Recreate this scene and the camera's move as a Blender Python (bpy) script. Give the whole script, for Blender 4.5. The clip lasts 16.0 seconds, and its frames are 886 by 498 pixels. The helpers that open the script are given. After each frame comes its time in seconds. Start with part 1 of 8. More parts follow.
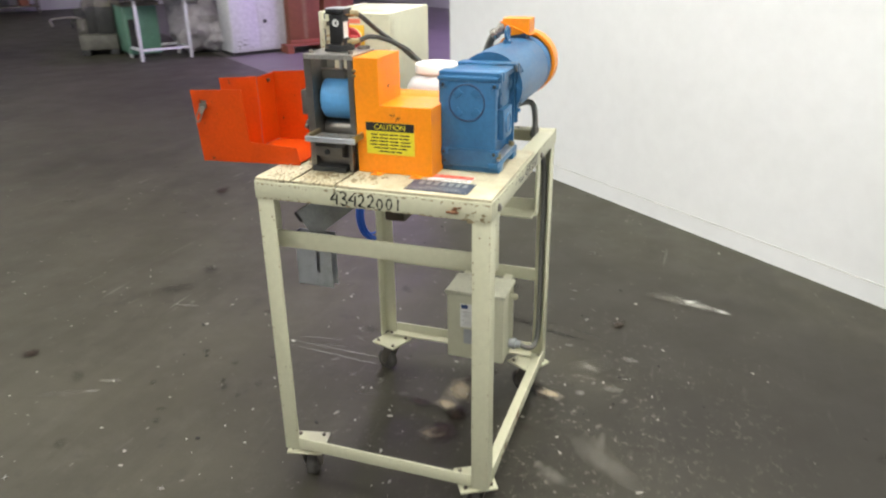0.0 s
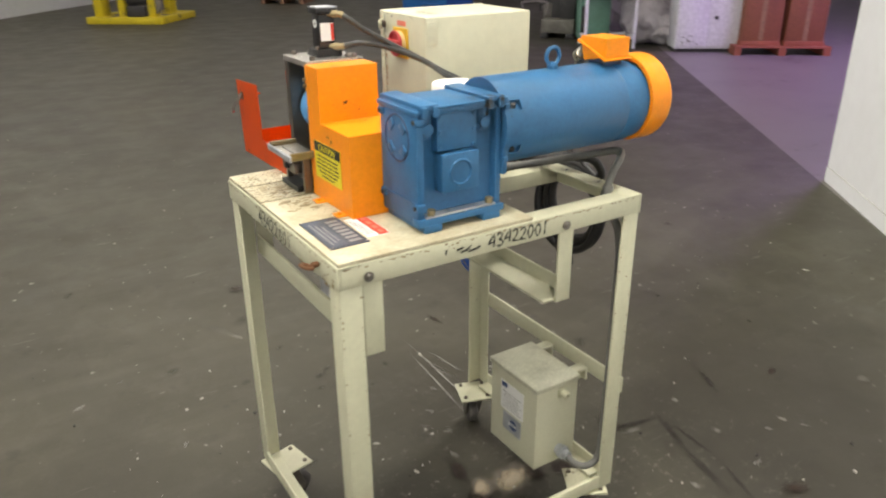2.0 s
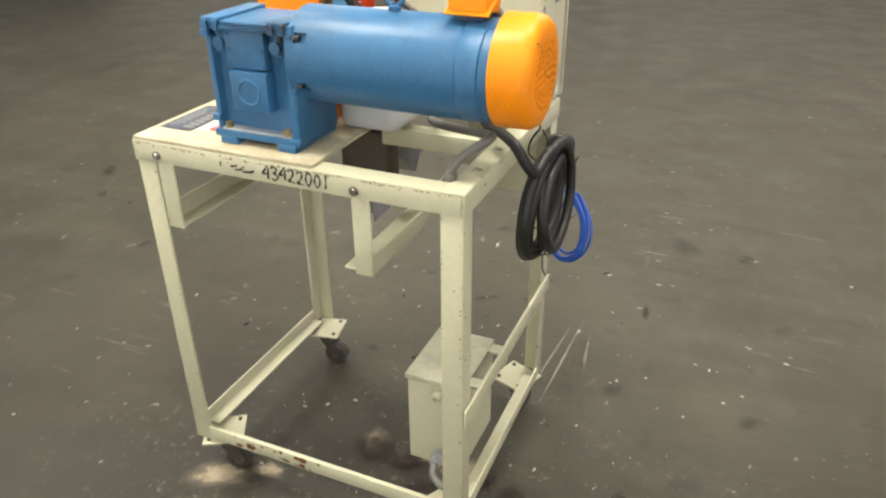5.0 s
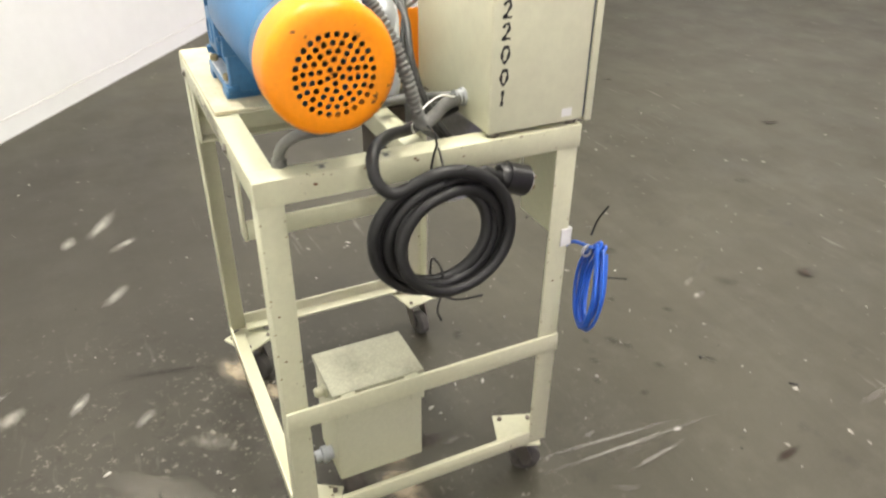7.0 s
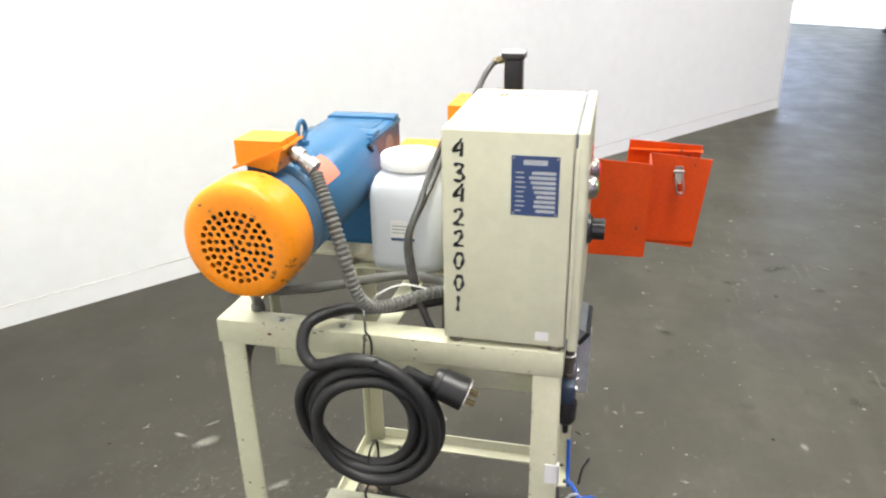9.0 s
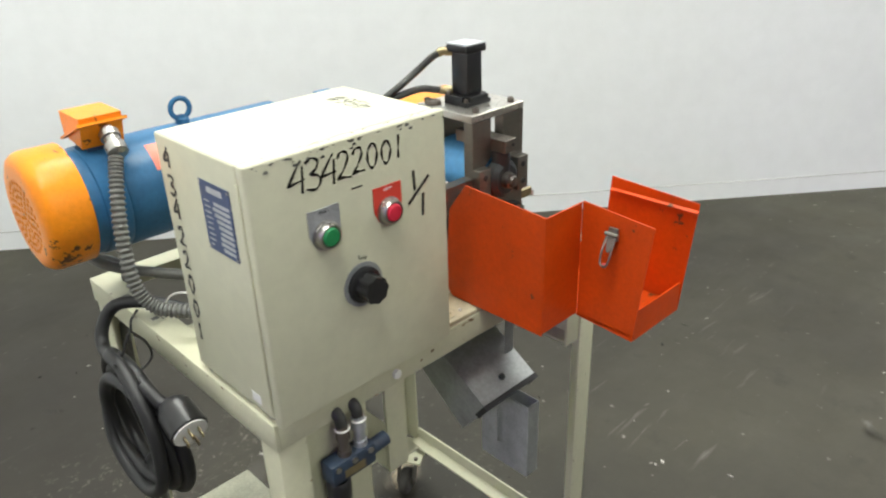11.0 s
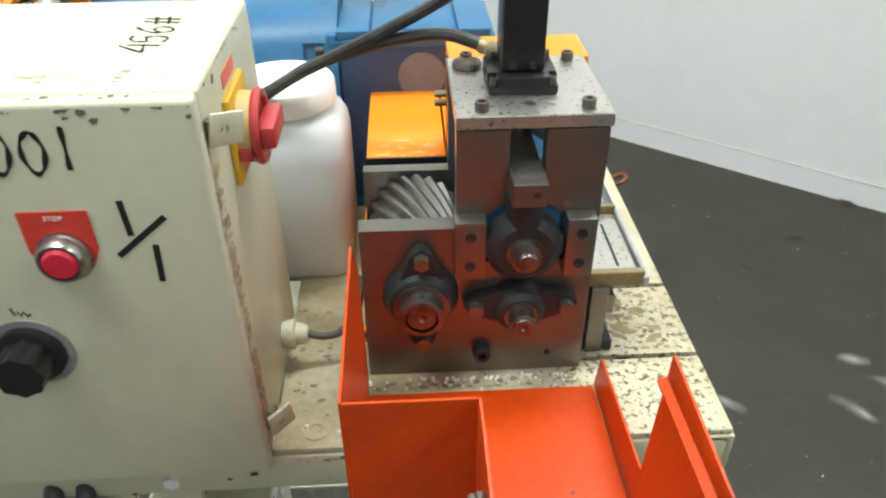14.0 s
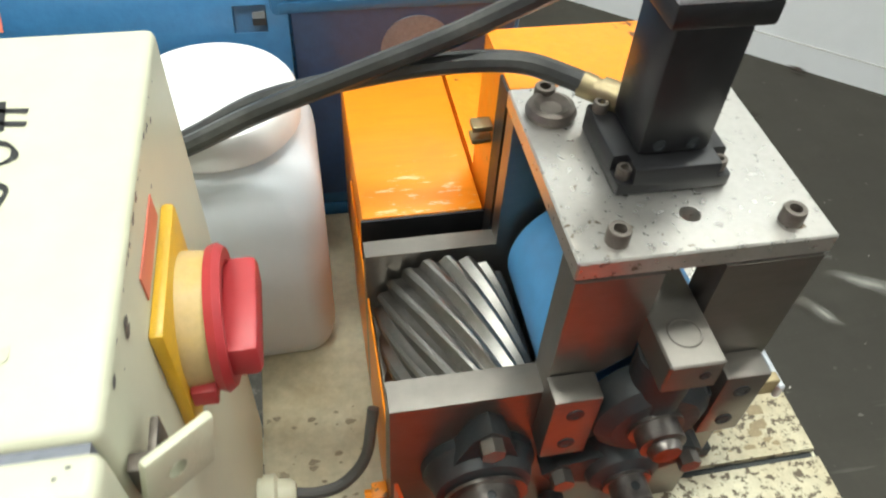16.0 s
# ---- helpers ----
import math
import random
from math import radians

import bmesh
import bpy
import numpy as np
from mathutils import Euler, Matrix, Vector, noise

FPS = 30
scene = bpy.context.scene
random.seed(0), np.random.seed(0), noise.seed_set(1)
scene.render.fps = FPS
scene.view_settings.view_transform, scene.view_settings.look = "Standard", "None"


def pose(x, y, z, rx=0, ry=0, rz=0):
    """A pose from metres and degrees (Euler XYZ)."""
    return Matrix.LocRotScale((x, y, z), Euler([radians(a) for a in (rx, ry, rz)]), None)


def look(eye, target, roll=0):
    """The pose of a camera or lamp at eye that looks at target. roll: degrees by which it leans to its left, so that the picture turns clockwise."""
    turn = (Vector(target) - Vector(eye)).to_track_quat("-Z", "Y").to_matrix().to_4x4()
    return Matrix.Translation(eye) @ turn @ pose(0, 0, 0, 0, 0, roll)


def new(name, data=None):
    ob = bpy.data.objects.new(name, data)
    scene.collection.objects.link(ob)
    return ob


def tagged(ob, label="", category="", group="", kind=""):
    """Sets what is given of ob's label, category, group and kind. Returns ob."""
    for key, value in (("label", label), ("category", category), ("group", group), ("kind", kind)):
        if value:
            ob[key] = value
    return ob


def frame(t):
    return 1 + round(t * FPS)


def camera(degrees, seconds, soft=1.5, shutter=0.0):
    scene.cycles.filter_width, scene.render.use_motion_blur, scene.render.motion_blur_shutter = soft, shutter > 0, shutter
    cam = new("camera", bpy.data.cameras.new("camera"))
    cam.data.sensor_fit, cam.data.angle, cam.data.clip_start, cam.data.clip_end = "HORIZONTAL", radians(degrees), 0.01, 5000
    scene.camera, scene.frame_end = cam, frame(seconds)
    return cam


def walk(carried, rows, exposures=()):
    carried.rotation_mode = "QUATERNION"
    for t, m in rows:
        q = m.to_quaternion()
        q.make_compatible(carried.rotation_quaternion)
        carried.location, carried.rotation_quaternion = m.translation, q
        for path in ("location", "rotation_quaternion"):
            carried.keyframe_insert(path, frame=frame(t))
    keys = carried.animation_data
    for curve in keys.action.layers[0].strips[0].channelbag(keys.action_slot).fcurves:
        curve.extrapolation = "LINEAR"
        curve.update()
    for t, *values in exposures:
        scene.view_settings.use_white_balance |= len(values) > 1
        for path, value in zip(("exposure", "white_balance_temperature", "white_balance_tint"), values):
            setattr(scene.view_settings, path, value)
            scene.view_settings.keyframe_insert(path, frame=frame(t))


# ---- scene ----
cam = camera(61.8, 16.0, soft=2.1, shutter=0.4)
PATH = [
    (0, (-1.53, -0.418, 1.512), (0.21, 0.193, 0.739), -0.8),
    (0.5, (-1.272, -0.606, 1.516), (0.375, 0.251, 0.771), -0.8),
    (1, (-1.01, -0.806, 1.509), (0.491, 0.291, 0.774), -0.2),
    (1.5, (-0.746, -1, 1.519), (0.454, 0.391, 0.727), -0.9),
    (2, (-0.474, -1.104, 1.5), (0.507, 0.454, 0.717), -0.4),
    (2.5, (-0.2, -1.253, 1.516), (0.542, 0.443, 0.759), -0.1),
    (3, (0.077, -1.382, 1.541), (0.511, 0.409, 0.764), 0.9),
    (3.5, (0.354, -1.341, 1.538), (0.545, 0.503, 0.786), 1.8),
    (4, (0.641, -1.292, 1.533), (0.568, 0.557, 0.773), -0.5),
    (4.5, (0.971, -1.254, 1.532), (0.571, 0.516, 0.693), 0.5),
    (4.7, (1.062, -1.201, 1.51), (0.541, 0.51, 0.614), -0.0),
    (6.8, (1.794, -0.263, 1.466), (0.313, 0.552, 0.398), 1.3),
    (7, (1.823, -0.176, 1.484), (0.287, 0.558, 0.434), 0.6),
    (7.5, (1.954, 0.072, 1.512), (0.237, 0.485, 0.574), 0.4),
    (8, (1.989, 0.291, 1.547), (0.186, 0.392, 0.688), -0.9),
    (8.5, (1.905, 0.472, 1.582), (0.08, 0.317, 0.778), 1.4),
    (9, (1.813, 0.672, 1.59), (0.022, 0.251, 0.808), -1.0),
    (9.5, (1.701, 0.943, 1.595), (0.01, 0.222, 0.807), -0.4),
    (10, (1.522, 1.097, 1.59), (-0.095, 0.2, 0.827), 0.1),
    (10.2, (1.439, 1.153, 1.602), (-0.117, 0.17, 0.819), 0.4),
    (12.3, (0.585, 1.488, 1.555), (-0.015, -0.21, 0.685), -0.2),
    (12.5, (0.488, 1.454, 1.547), (0.015, -0.285, 0.68), 2.1),
    (13, (0.368, 1.343, 1.535), (0.169, -0.387, 0.552), -0.0),
    (13.5, (0.351, 1.211, 1.527), (0.189, -0.465, 0.449), -0.5),
    (14, (0.304, 1.085, 1.516), (0.223, -0.548, 0.364), -0.4),
    (14.5, (0.312, 0.984, 1.507), (0.186, -0.553, 0.233), 1.2),
    (15, (0.359, 0.874, 1.506), (0.115, -0.589, 0.164), 1.9),
    (15.5, (0.376, 0.785, 1.499), (0.076, -0.587, 0.075), 2.9),
    (16, (0.378, 0.731, 1.507), (0.066, -0.573, 0.023), 4.0),
]
EXPOSURES = [(0, -0.05, 6500, 7), (1.5, -0.12, 6750, 9), (2.5, -0.12, 6950, 9), (3.2, 0.0, 7050, 9), (4.5, 0.11, 7050, 9), (7, 0.38, 6850, 9), (8.5, 0.42, 6500, 9), (9.5, 0.15, 6450, 5), (10.2, 0.0, 6400, 4),
             (12.3, -0.2, 6250, 2), (13.5, -0.27, 6200, 0), (14.5, -0.27, 6150, 1), (16, -0.43, 6200, 2)]
walk(cam, [(t, look(eye, target, roll)) for t, eye, target, roll in PATH], EXPOSURES)

# ---- light ----
TURN = 52.0  # the hall's axes against the cart's


def hall(u, v, z=0.0):
    """A place of the hall (u along its long walls, v across) in the world."""
    c, s = math.cos(radians(TURN)), math.sin(radians(TURN))
    return Vector((c * u - s * v, s * u + c * v, z))


def area_lamp(name, place, size, size_y, watts, colour, target):
    data = bpy.data.lights.new(name, "AREA")
    data.shape, data.size, data.size_y, data.energy, data.color = "RECTANGLE", size, size_y, watts, colour
    ob = new(name, data)
    ob.matrix_basis = look(place, target)
    return ob


world = bpy.data.worlds.new("world")
scene.world = world
world.use_nodes = True
sky = world.node_tree.nodes.new("ShaderNodeTexSky")
sky.sky_type, sky.sun_disc, sky.sun_elevation, sky.sun_rotation = "NISHITA", False, radians(35), radians(200)
world.node_tree.links.new(sky.outputs[0], world.node_tree.nodes["Background"].inputs[0])
world.node_tree.nodes["Background"].inputs[1].default_value = 0.1

CEIL = 5.6
LAMPS = [(-0.8, 0.1, 190), (2.1, -0.5, 170), (-0.3, 4.4, 120), (6.0, 3.4, 105), (11.0, 3.4, 60), (15.5, 3.4, 50), (4.0, 8.2, 105), (10.0, 8.2, 65), (15.0, 8.2, 50)]
for u, v, watts in LAMPS:
    area_lamp("tube_light", hall(u, v, CEIL - 0.25), 2.4, 0.5, watts, (1.0, 0.97, 0.91), hall(u, v, 0))
# daylight from the dock door beyond the partition
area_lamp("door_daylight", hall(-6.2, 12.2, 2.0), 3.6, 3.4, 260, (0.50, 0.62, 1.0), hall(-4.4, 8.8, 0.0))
# unseen violet lamp, added to tint the side bay's floor
area_lamp("added_bay_light", hall(7.6, -5.4, 4.9), 2.4, 1.2, 680, (0.62, 0.40, 1.0), hall(7.6, -5.0, 0.0))

# ---- materials ----
def mat(name, colour, rough=0.5, metal=0.0, second=None, scale=6.0, amount=0.5, grain=0.06, bump=0.15, bump_scale=120.0,
        chips=None, chip_scale=60.0, chip_level=0.72, detail=6.0, coat=0.0, gloss=0.5, stretch=(1, 1, 1), alpha=None, transmission=0.0, worn_at=None, worn_reach=0.2):
    """Base colour with stains (second), fine grain, relief, and chips of another colour."""
    m = bpy.data.materials.new(name)
    m.use_nodes = True
    nt, n, ln = m.node_tree, m.node_tree.nodes, m.node_tree.links
    b = n["Principled BSDF"]
    co = n.new("ShaderNodeTexCoord")
    mp = n.new("ShaderNodeMapping")
    mp.inputs["Scale"].default_value = stretch
    ln.new(co.outputs["Object"], mp.inputs["Vector"])

    def noise_tex(s, d=detail, r=0.6):
        t = n.new("ShaderNodeTexNoise")
        t.inputs["Scale"].default_value, t.inputs["Detail"].default_value, t.inputs["Roughness"].default_value = s, d, r
        ln.new(mp.outputs["Vector"], t.inputs["Vector"])
        return t

    def ramp(fac, lo, hi):
        r = n.new("ShaderNodeMapRange")
        r.inputs["From Min"].default_value, r.inputs["From Max"].default_value = lo, hi
        ln.new(fac, r.inputs["Value"])
        return r.outputs[0]

    def mix(fac, a, c, blend="MIX"):
        x = n.new("ShaderNodeMix")
        x.data_type, x.blend_type = "RGBA", blend
        for sock, val in ((x.inputs["Factor"], fac), (x.inputs["A"], a), (x.inputs["B"], c)):
            if hasattr(val, "is_output"):
                ln.new(val, sock)
            elif isinstance(val, (int, float)):
                sock.default_value = val
            else:
                sock.default_value = (*val, 1)
        return x.outputs["Result"]

    out = colour
    big = noise_tex(scale)
    if second:
        out = mix(ramp(big.outputs["Fac"], 0.62 - 0.25 * amount, 0.78), out, second)
    fine = noise_tex(scale * 14, 3.0)
    dark, light = tuple(c * (1 - grain * 2) for c in (1, 1, 1)), tuple(1 + grain * 2 for _ in range(3))
    out = mix(1.0, out, mix(ramp(fine.outputs["Fac"], 0.3, 0.7), dark, light), "MULTIPLY")
    if chips:
        c = noise_tex(chip_scale, 3.0, 0.7)
        cut = n.new("ShaderNodeMath")
        cut.operation = "MULTIPLY"
        ln.new(c.outputs["Fac"], cut.inputs[0])
        if worn_at:
            far = n.new("ShaderNodeVectorMath")
            far.operation = "DISTANCE"
            far.inputs[1].default_value = worn_at
            ln.new(co.outputs["Object"], far.inputs[0])
            near = n.new("ShaderNodeMapRange")
            near.inputs["From Min"].default_value, near.inputs["From Max"].default_value = worn_reach * 0.35, worn_reach
            near.inputs["To Min"].default_value, near.inputs["To Max"].default_value = 0.575, 0.40
            ln.new(far.outputs["Value"], near.inputs["Value"])
            ln.new(near.outputs[0], cut.inputs[1])
        else:
            ln.new(ramp(big.outputs["Fac"], 0.2, 0.75), cut.inputs[1])
        out = mix(ramp(cut.outputs[0], chip_level - 0.4, chip_level - 0.36), out, chips)
    ln.new(out, b.inputs["Base Color"])
    ro = n.new("ShaderNodeMapRange")
    ro.inputs["To Min"].default_value, ro.inputs["To Max"].default_value = max(0.03, rough - 0.1), min(1.0, rough + 0.1)
    ln.new(fine.outputs["Fac"], ro.inputs["Value"])
    ln.new(ro.outputs[0], b.inputs["Roughness"])
    b.inputs["Metallic"].default_value = metal
    b.inputs["Coat Weight"].default_value = coat
    b.inputs["Specular IOR Level"].default_value = gloss
    b.inputs["Transmission Weight"].default_value = transmission
    if alpha is not None:
        b.inputs["Alpha"].default_value = alpha
    if bump:
        bn = n.new("ShaderNodeBump")
        bn.inputs["Strength"].default_value, bn.inputs["Distance"].default_value = bump, 0.003
        ln.new(noise_tex(bump_scale, 3.0).outputs["Fac"], bn.inputs["Height"])
        ln.new(bn.outputs[0], b.inputs["Normal"])
    return m


CREAM = (0.55, 0.545, 0.395)
M_CREAM = mat("cream_paint", CREAM, 0.42, second=(0.55, 0.53, 0.39), scale=5, amount=0.3, grain=0.02, chips=(0.10, 0.06, 0.03), chip_scale=70, chip_level=0.91)
M_PLATE = mat("chipped_cream_paint", (0.54, 0.51, 0.37), 0.45, second=(0.33, 0.25, 0.13), scale=8, amount=0.95, chips=(0.095, 0.072, 0.042), chip_scale=125, chip_level=0.70, worn_at=(0.07, 0.50, 1.008), worn_reach=0.24)
M_CABINET = mat("cabinet_paint", (0.57, 0.565, 0.42), 0.40, second=(0.52, 0.505, 0.375), scale=3, amount=0.3, grain=0.02, bump=0.05)
M_RUST = mat("rusty_steel", (0.16, 0.07, 0.03), 0.7, 0.3, second=(0.08, 0.04, 0.02), scale=40)
M_RUSTY_FILM = mat("light_rust_film", (0.44, 0.33, 0.20), 0.7, second=(0.34, 0.21, 0.10), scale=60)
M_TBOX = mat("transformer_paint", (0.55, 0.545, 0.41), 0.45, second=(0.49, 0.475, 0.35), scale=9, amount=0.4, grain=0.02)
M_LID = mat("dusty_transformer_lid", (0.53, 0.53, 0.41), 0.55, second=(0.34, 0.33, 0.25), scale=14, amount=0.6)
M_ORANGE = mat("orange_paint", (0.86, 0.27, 0.010), 0.35, second=(0.72, 0.24, 0.02), scale=8, amount=0.4, grain=0.03, gloss=0.3, chips=(0.12, 0.05, 0.02), chip_scale=60, chip_level=0.86)
M_ORANGE_RUBBED = mat("rubbed_orange_paint", (0.86, 0.27, 0.010), 0.35, second=(0.72, 0.24, 0.02), scale=8, amount=0.4, grain=0.03, gloss=0.3, chips=(0.74, 0.50, 0.24), chip_scale=210, chip_level=0.725,
                      stretch=(0.22, 1, 1), worn_at=(0.31, 0.372, 1.18), worn_reach=0.085)
M_RED_ORANGE = mat("red_orange_paint", (0.57, 0.058, 0.003), 0.34, second=(0.45, 0.050, 0.005), scale=9, amount=0.6, grain=0.04, gloss=0.30, chips=(0.10, 0.04, 0.02), chip_scale=50, chip_level=0.88)
M_BLUE = mat("blue_paint", (0.032, 0.135, 0.285), 0.36, second=(0.026, 0.090, 0.18), scale=7, amount=0.5, grain=0.04, gloss=0.4, chips=(0.03, 0.03, 0.03), chip_scale=40, chip_level=0.92)
# dark blue paint; on the gearbox's rear plate it stands for shade
M_NAVY = mat("dark_blue_paint_and_shade", (0.028, 0.065, 0.15), 0.45, second=(0.02, 0.04, 0.09), scale=9)
M_ROLLER = mat("blue_rubber", (0.10, 0.32, 0.62), 0.5, grain=0.03, bump=0.05)
M_STEEL = mat("machined_steel", (0.215, 0.198, 0.176), 0.34, 0.85, second=(0.17, 0.15, 0.13), scale=7, amount=0.3, stretch=(1, 1, 2), grain=0.03, bump=0.04)
M_TOPSTEEL = mat("ground_steel_plate", (0.50, 0.485, 0.45), 0.30, 0.8, second=(0.47, 0.44, 0.39), scale=14, amount=0.4, grain=0.03, bump=0.05, chips=(0.16, 0.12, 0.08), chip_scale=95, chip_level=0.86)
M_ROTOR = mat("ground_tool_steel", (0.24, 0.23, 0.215), 0.38, 1.0, second=(0.26, 0.24, 0.21), scale=18, grain=0.05, bump=0.03)
M_BRIGHT = mat("bright_steel", (0.40, 0.385, 0.36), 0.30, 1.0, grain=0.04, bump=0.03)
M_OILED = mat("oily_turned_steel", (0.20, 0.185, 0.17), 0.36, 0.9, second=(0.06, 0.045, 0.04), scale=60, amount=0.7, grain=0.05, bump=0.03)
M_JUNKSTEEL = mat("dull_zinc_steel", (0.16, 0.14, 0.12), 0.45, 0.7, second=(0.08, 0.06, 0.05), scale=60)
M_THROAT = mat("dark_brown_sheet", (0.10, 0.080, 0.062), 0.5, 0.3, second=(0.05, 0.04, 0.03), scale=12)
M_GRIME = mat("brown_oily_grime", (0.26, 0.22, 0.14), 0.5, second=(0.15, 0.12, 0.07), scale=70, amount=0.7)
M_GALV = mat("galvanised_sheet", (0.50, 0.52, 0.55), 0.42, 0.6, second=(0.32, 0.34, 0.36), scale=20, amount=0.7)
M_DUCT = mat("dirty_galvanised_sheet", (0.33, 0.345, 0.345), 0.40, 0.6, second=(0.17, 0.17, 0.16), scale=11, amount=0.8, grain=0.05)
M_NAVYPLATE = mat("worn_navy_print", (0.085, 0.10, 0.135), 0.45, second=(0.04, 0.05, 0.08), scale=40, amount=0.8, grain=0.06)
M_SLATE = mat("slate_blue_plate", (0.045, 0.058, 0.085), 0.42, second=(0.08, 0.09, 0.10), scale=30, grain=0.05)
M_DUSTLINE = mat("grey_dust_line", (0.36, 0.35, 0.33), 0.9, second=(0.25, 0.24, 0.22), scale=8)
M_EDGE = mat("brown_worn_edge", (0.27, 0.215, 0.120), 0.6, second=(0.15, 0.105, 0.055), scale=50)
M_IRON = mat("greasy_cast_iron", (0.022, 0.026, 0.028), 0.5, 0.1, second=(0.04, 0.036, 0.032), scale=20)
M_BLACK = mat("black_anodised", (0.012, 0.012, 0.013), 0.35, 0.0, grain=0.1, bump=0.03)
M_RUBBER = mat("black_rubber", (0.011, 0.011, 0.012), 0.48, grain=0.1, bump=0.1)
M_TYRE = mat("worn_grey_rubber", (0.07, 0.065, 0.06), 0.7, second=(0.14, 0.13, 0.11), scale=20)
M_CONDUIT = mat("grey_conduit", (0.13, 0.13, 0.12), 0.5, grain=0.05)
M_GREY_WIRE = mat("grey_cable", (0.085, 0.085, 0.08), 0.45, grain=0.03)
# the paler blotches put the hose's sheen into its colour
M_HOSE = mat("mottled_black_hose", (0.034, 0.035, 0.033), 0.38, second=(0.09, 0.09, 0.08), scale=25, amount=0.5, grain=0.05)
M_BRASS = mat("dull_brass", (0.30, 0.245, 0.14), 0.40, 0.8)
M_JUG = mat("milky_plastic", (0.66, 0.69, 0.72), 0.4, second=(0.58, 0.61, 0.64), scale=4, grain=0.01, bump=0.02)
M_CAP = mat("white_plastic", (0.82, 0.82, 0.80), 0.4, grain=0.01, bump=0.0)
M_WHITE = mat("white_paper", (0.75, 0.75, 0.73), 0.6, grain=0.01, bump=0.0)
M_YELLOW = mat("label_yellow", (0.72, 0.62, 0.03), 0.45, grain=0.02, bump=0.0)
M_SWITCH_YELLOW = mat("switch_yellow", (0.70, 0.42, 0.03), 0.4, second=(0.55, 0.36, 0.06), scale=20, grain=0.03, bump=0.0)
M_FADED = mat("sun_faded_yellow_plastic", (0.56, 0.42, 0.20), 0.5, second=(0.60, 0.40, 0.08), scale=25, amount=0.6, grain=0.03, bump=0.0)
M_SEAL = mat("dull_grey_seal", (0.17, 0.18, 0.21), 0.55, second=(0.11, 0.12, 0.15), scale=25)
M_VALVE = mat("dirty_navy_casting", (0.024, 0.042, 0.075), 0.45, second=(0.03, 0.03, 0.035), scale=18, amount=0.7)
M_RED = mat("red_plastic", (0.42, 0.040, 0.045), 0.4, grain=0.03, bump=0.0)
M_PINK = mat("red_pushbutton", (0.60, 0.02, 0.05), 0.35, grain=0.02, bump=0.0)
M_GREEN = mat("green_pushbutton", (0.02, 0.22, 0.07), 0.35, grain=0.02, bump=0.0)
M_REDLABEL = mat("red_label", (0.62, 0.05, 0.03), 0.5, grain=0.02, bump=0.0)
M_PINKLABEL = mat("faded_red_label", (0.72, 0.20, 0.14), 0.5, grain=0.02, bump=0.0)
M_INK = mat("black_marker", (0.012, 0.012, 0.012), 0.5, grain=0.0, bump=0.0)
M_NAVYLABEL = mat("navy_nameplate", (0.03, 0.06, 0.16), 0.4, grain=0.04, bump=0.0)
M_GREYPLATE = mat("grey_nameplate", (0.25, 0.26, 0.26), 0.40, 0.1, second=(0.17, 0.18, 0.19), scale=30, grain=0.05)
M_HOSE_BLUE = mat("blue_air_hose", (0.015, 0.10, 0.50), 0.35, grain=0.03, bump=0.0)
M_TIE = mat("white_cable_tie", (0.7, 0.7, 0.66), 0.4, grain=0.0, bump=0.0)
M_WALL = mat("white_wall_paint", (0.85, 0.86, 0.873), 0.6, second=(0.82, 0.83, 0.84), scale=0.8, amount=0.5, grain=0.01, bump=0.08, bump_scale=60)
M_FARWALL = mat("pale_grey_wall", (0.62, 0.63, 0.62), 0.6, second=(0.52, 0.53, 0.52), scale=0.7, amount=0.6, grain=0.02)
# near-black: the recess's lack of light is put into the colour
M_RECESS_SHADE = mat("recess_shade", (0.03, 0.03, 0.032), 0.7, second=(0.045, 0.042, 0.04), scale=1.0, amount=0.5)
M_CEIL = mat("ceiling_white", (0.6, 0.6, 0.58), 0.8, grain=0.02, bump=0.0)
M_TUBE = bpy.data.materials.new("lamp_diffuser")
M_TUBE.use_nodes = True
M_TUBE.node_tree.nodes["Principled BSDF"].inputs["Emission Color"].default_value = (1, 0.97, 0.9, 1)
M_TUBE.node_tree.nodes["Principled BSDF"].inputs["Emission Strength"].default_value = 6.0


# glow for the diffuser of the added violet lamp
M_VIOLET = bpy.data.materials.new("added_violet_diffuser")
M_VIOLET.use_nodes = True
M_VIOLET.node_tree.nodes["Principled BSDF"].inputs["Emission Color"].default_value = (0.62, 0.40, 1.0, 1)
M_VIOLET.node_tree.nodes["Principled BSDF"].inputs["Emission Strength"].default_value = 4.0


M_SKY = bpy.data.materials.new("overcast_daylight")
M_SKY.use_nodes = True
M_SKY.node_tree.nodes["Principled BSDF"].inputs["Emission Color"].default_value = (0.82, 0.90, 1.0, 1)
M_SKY.node_tree.nodes["Principled BSDF"].inputs["Emission Strength"].default_value = 2.2


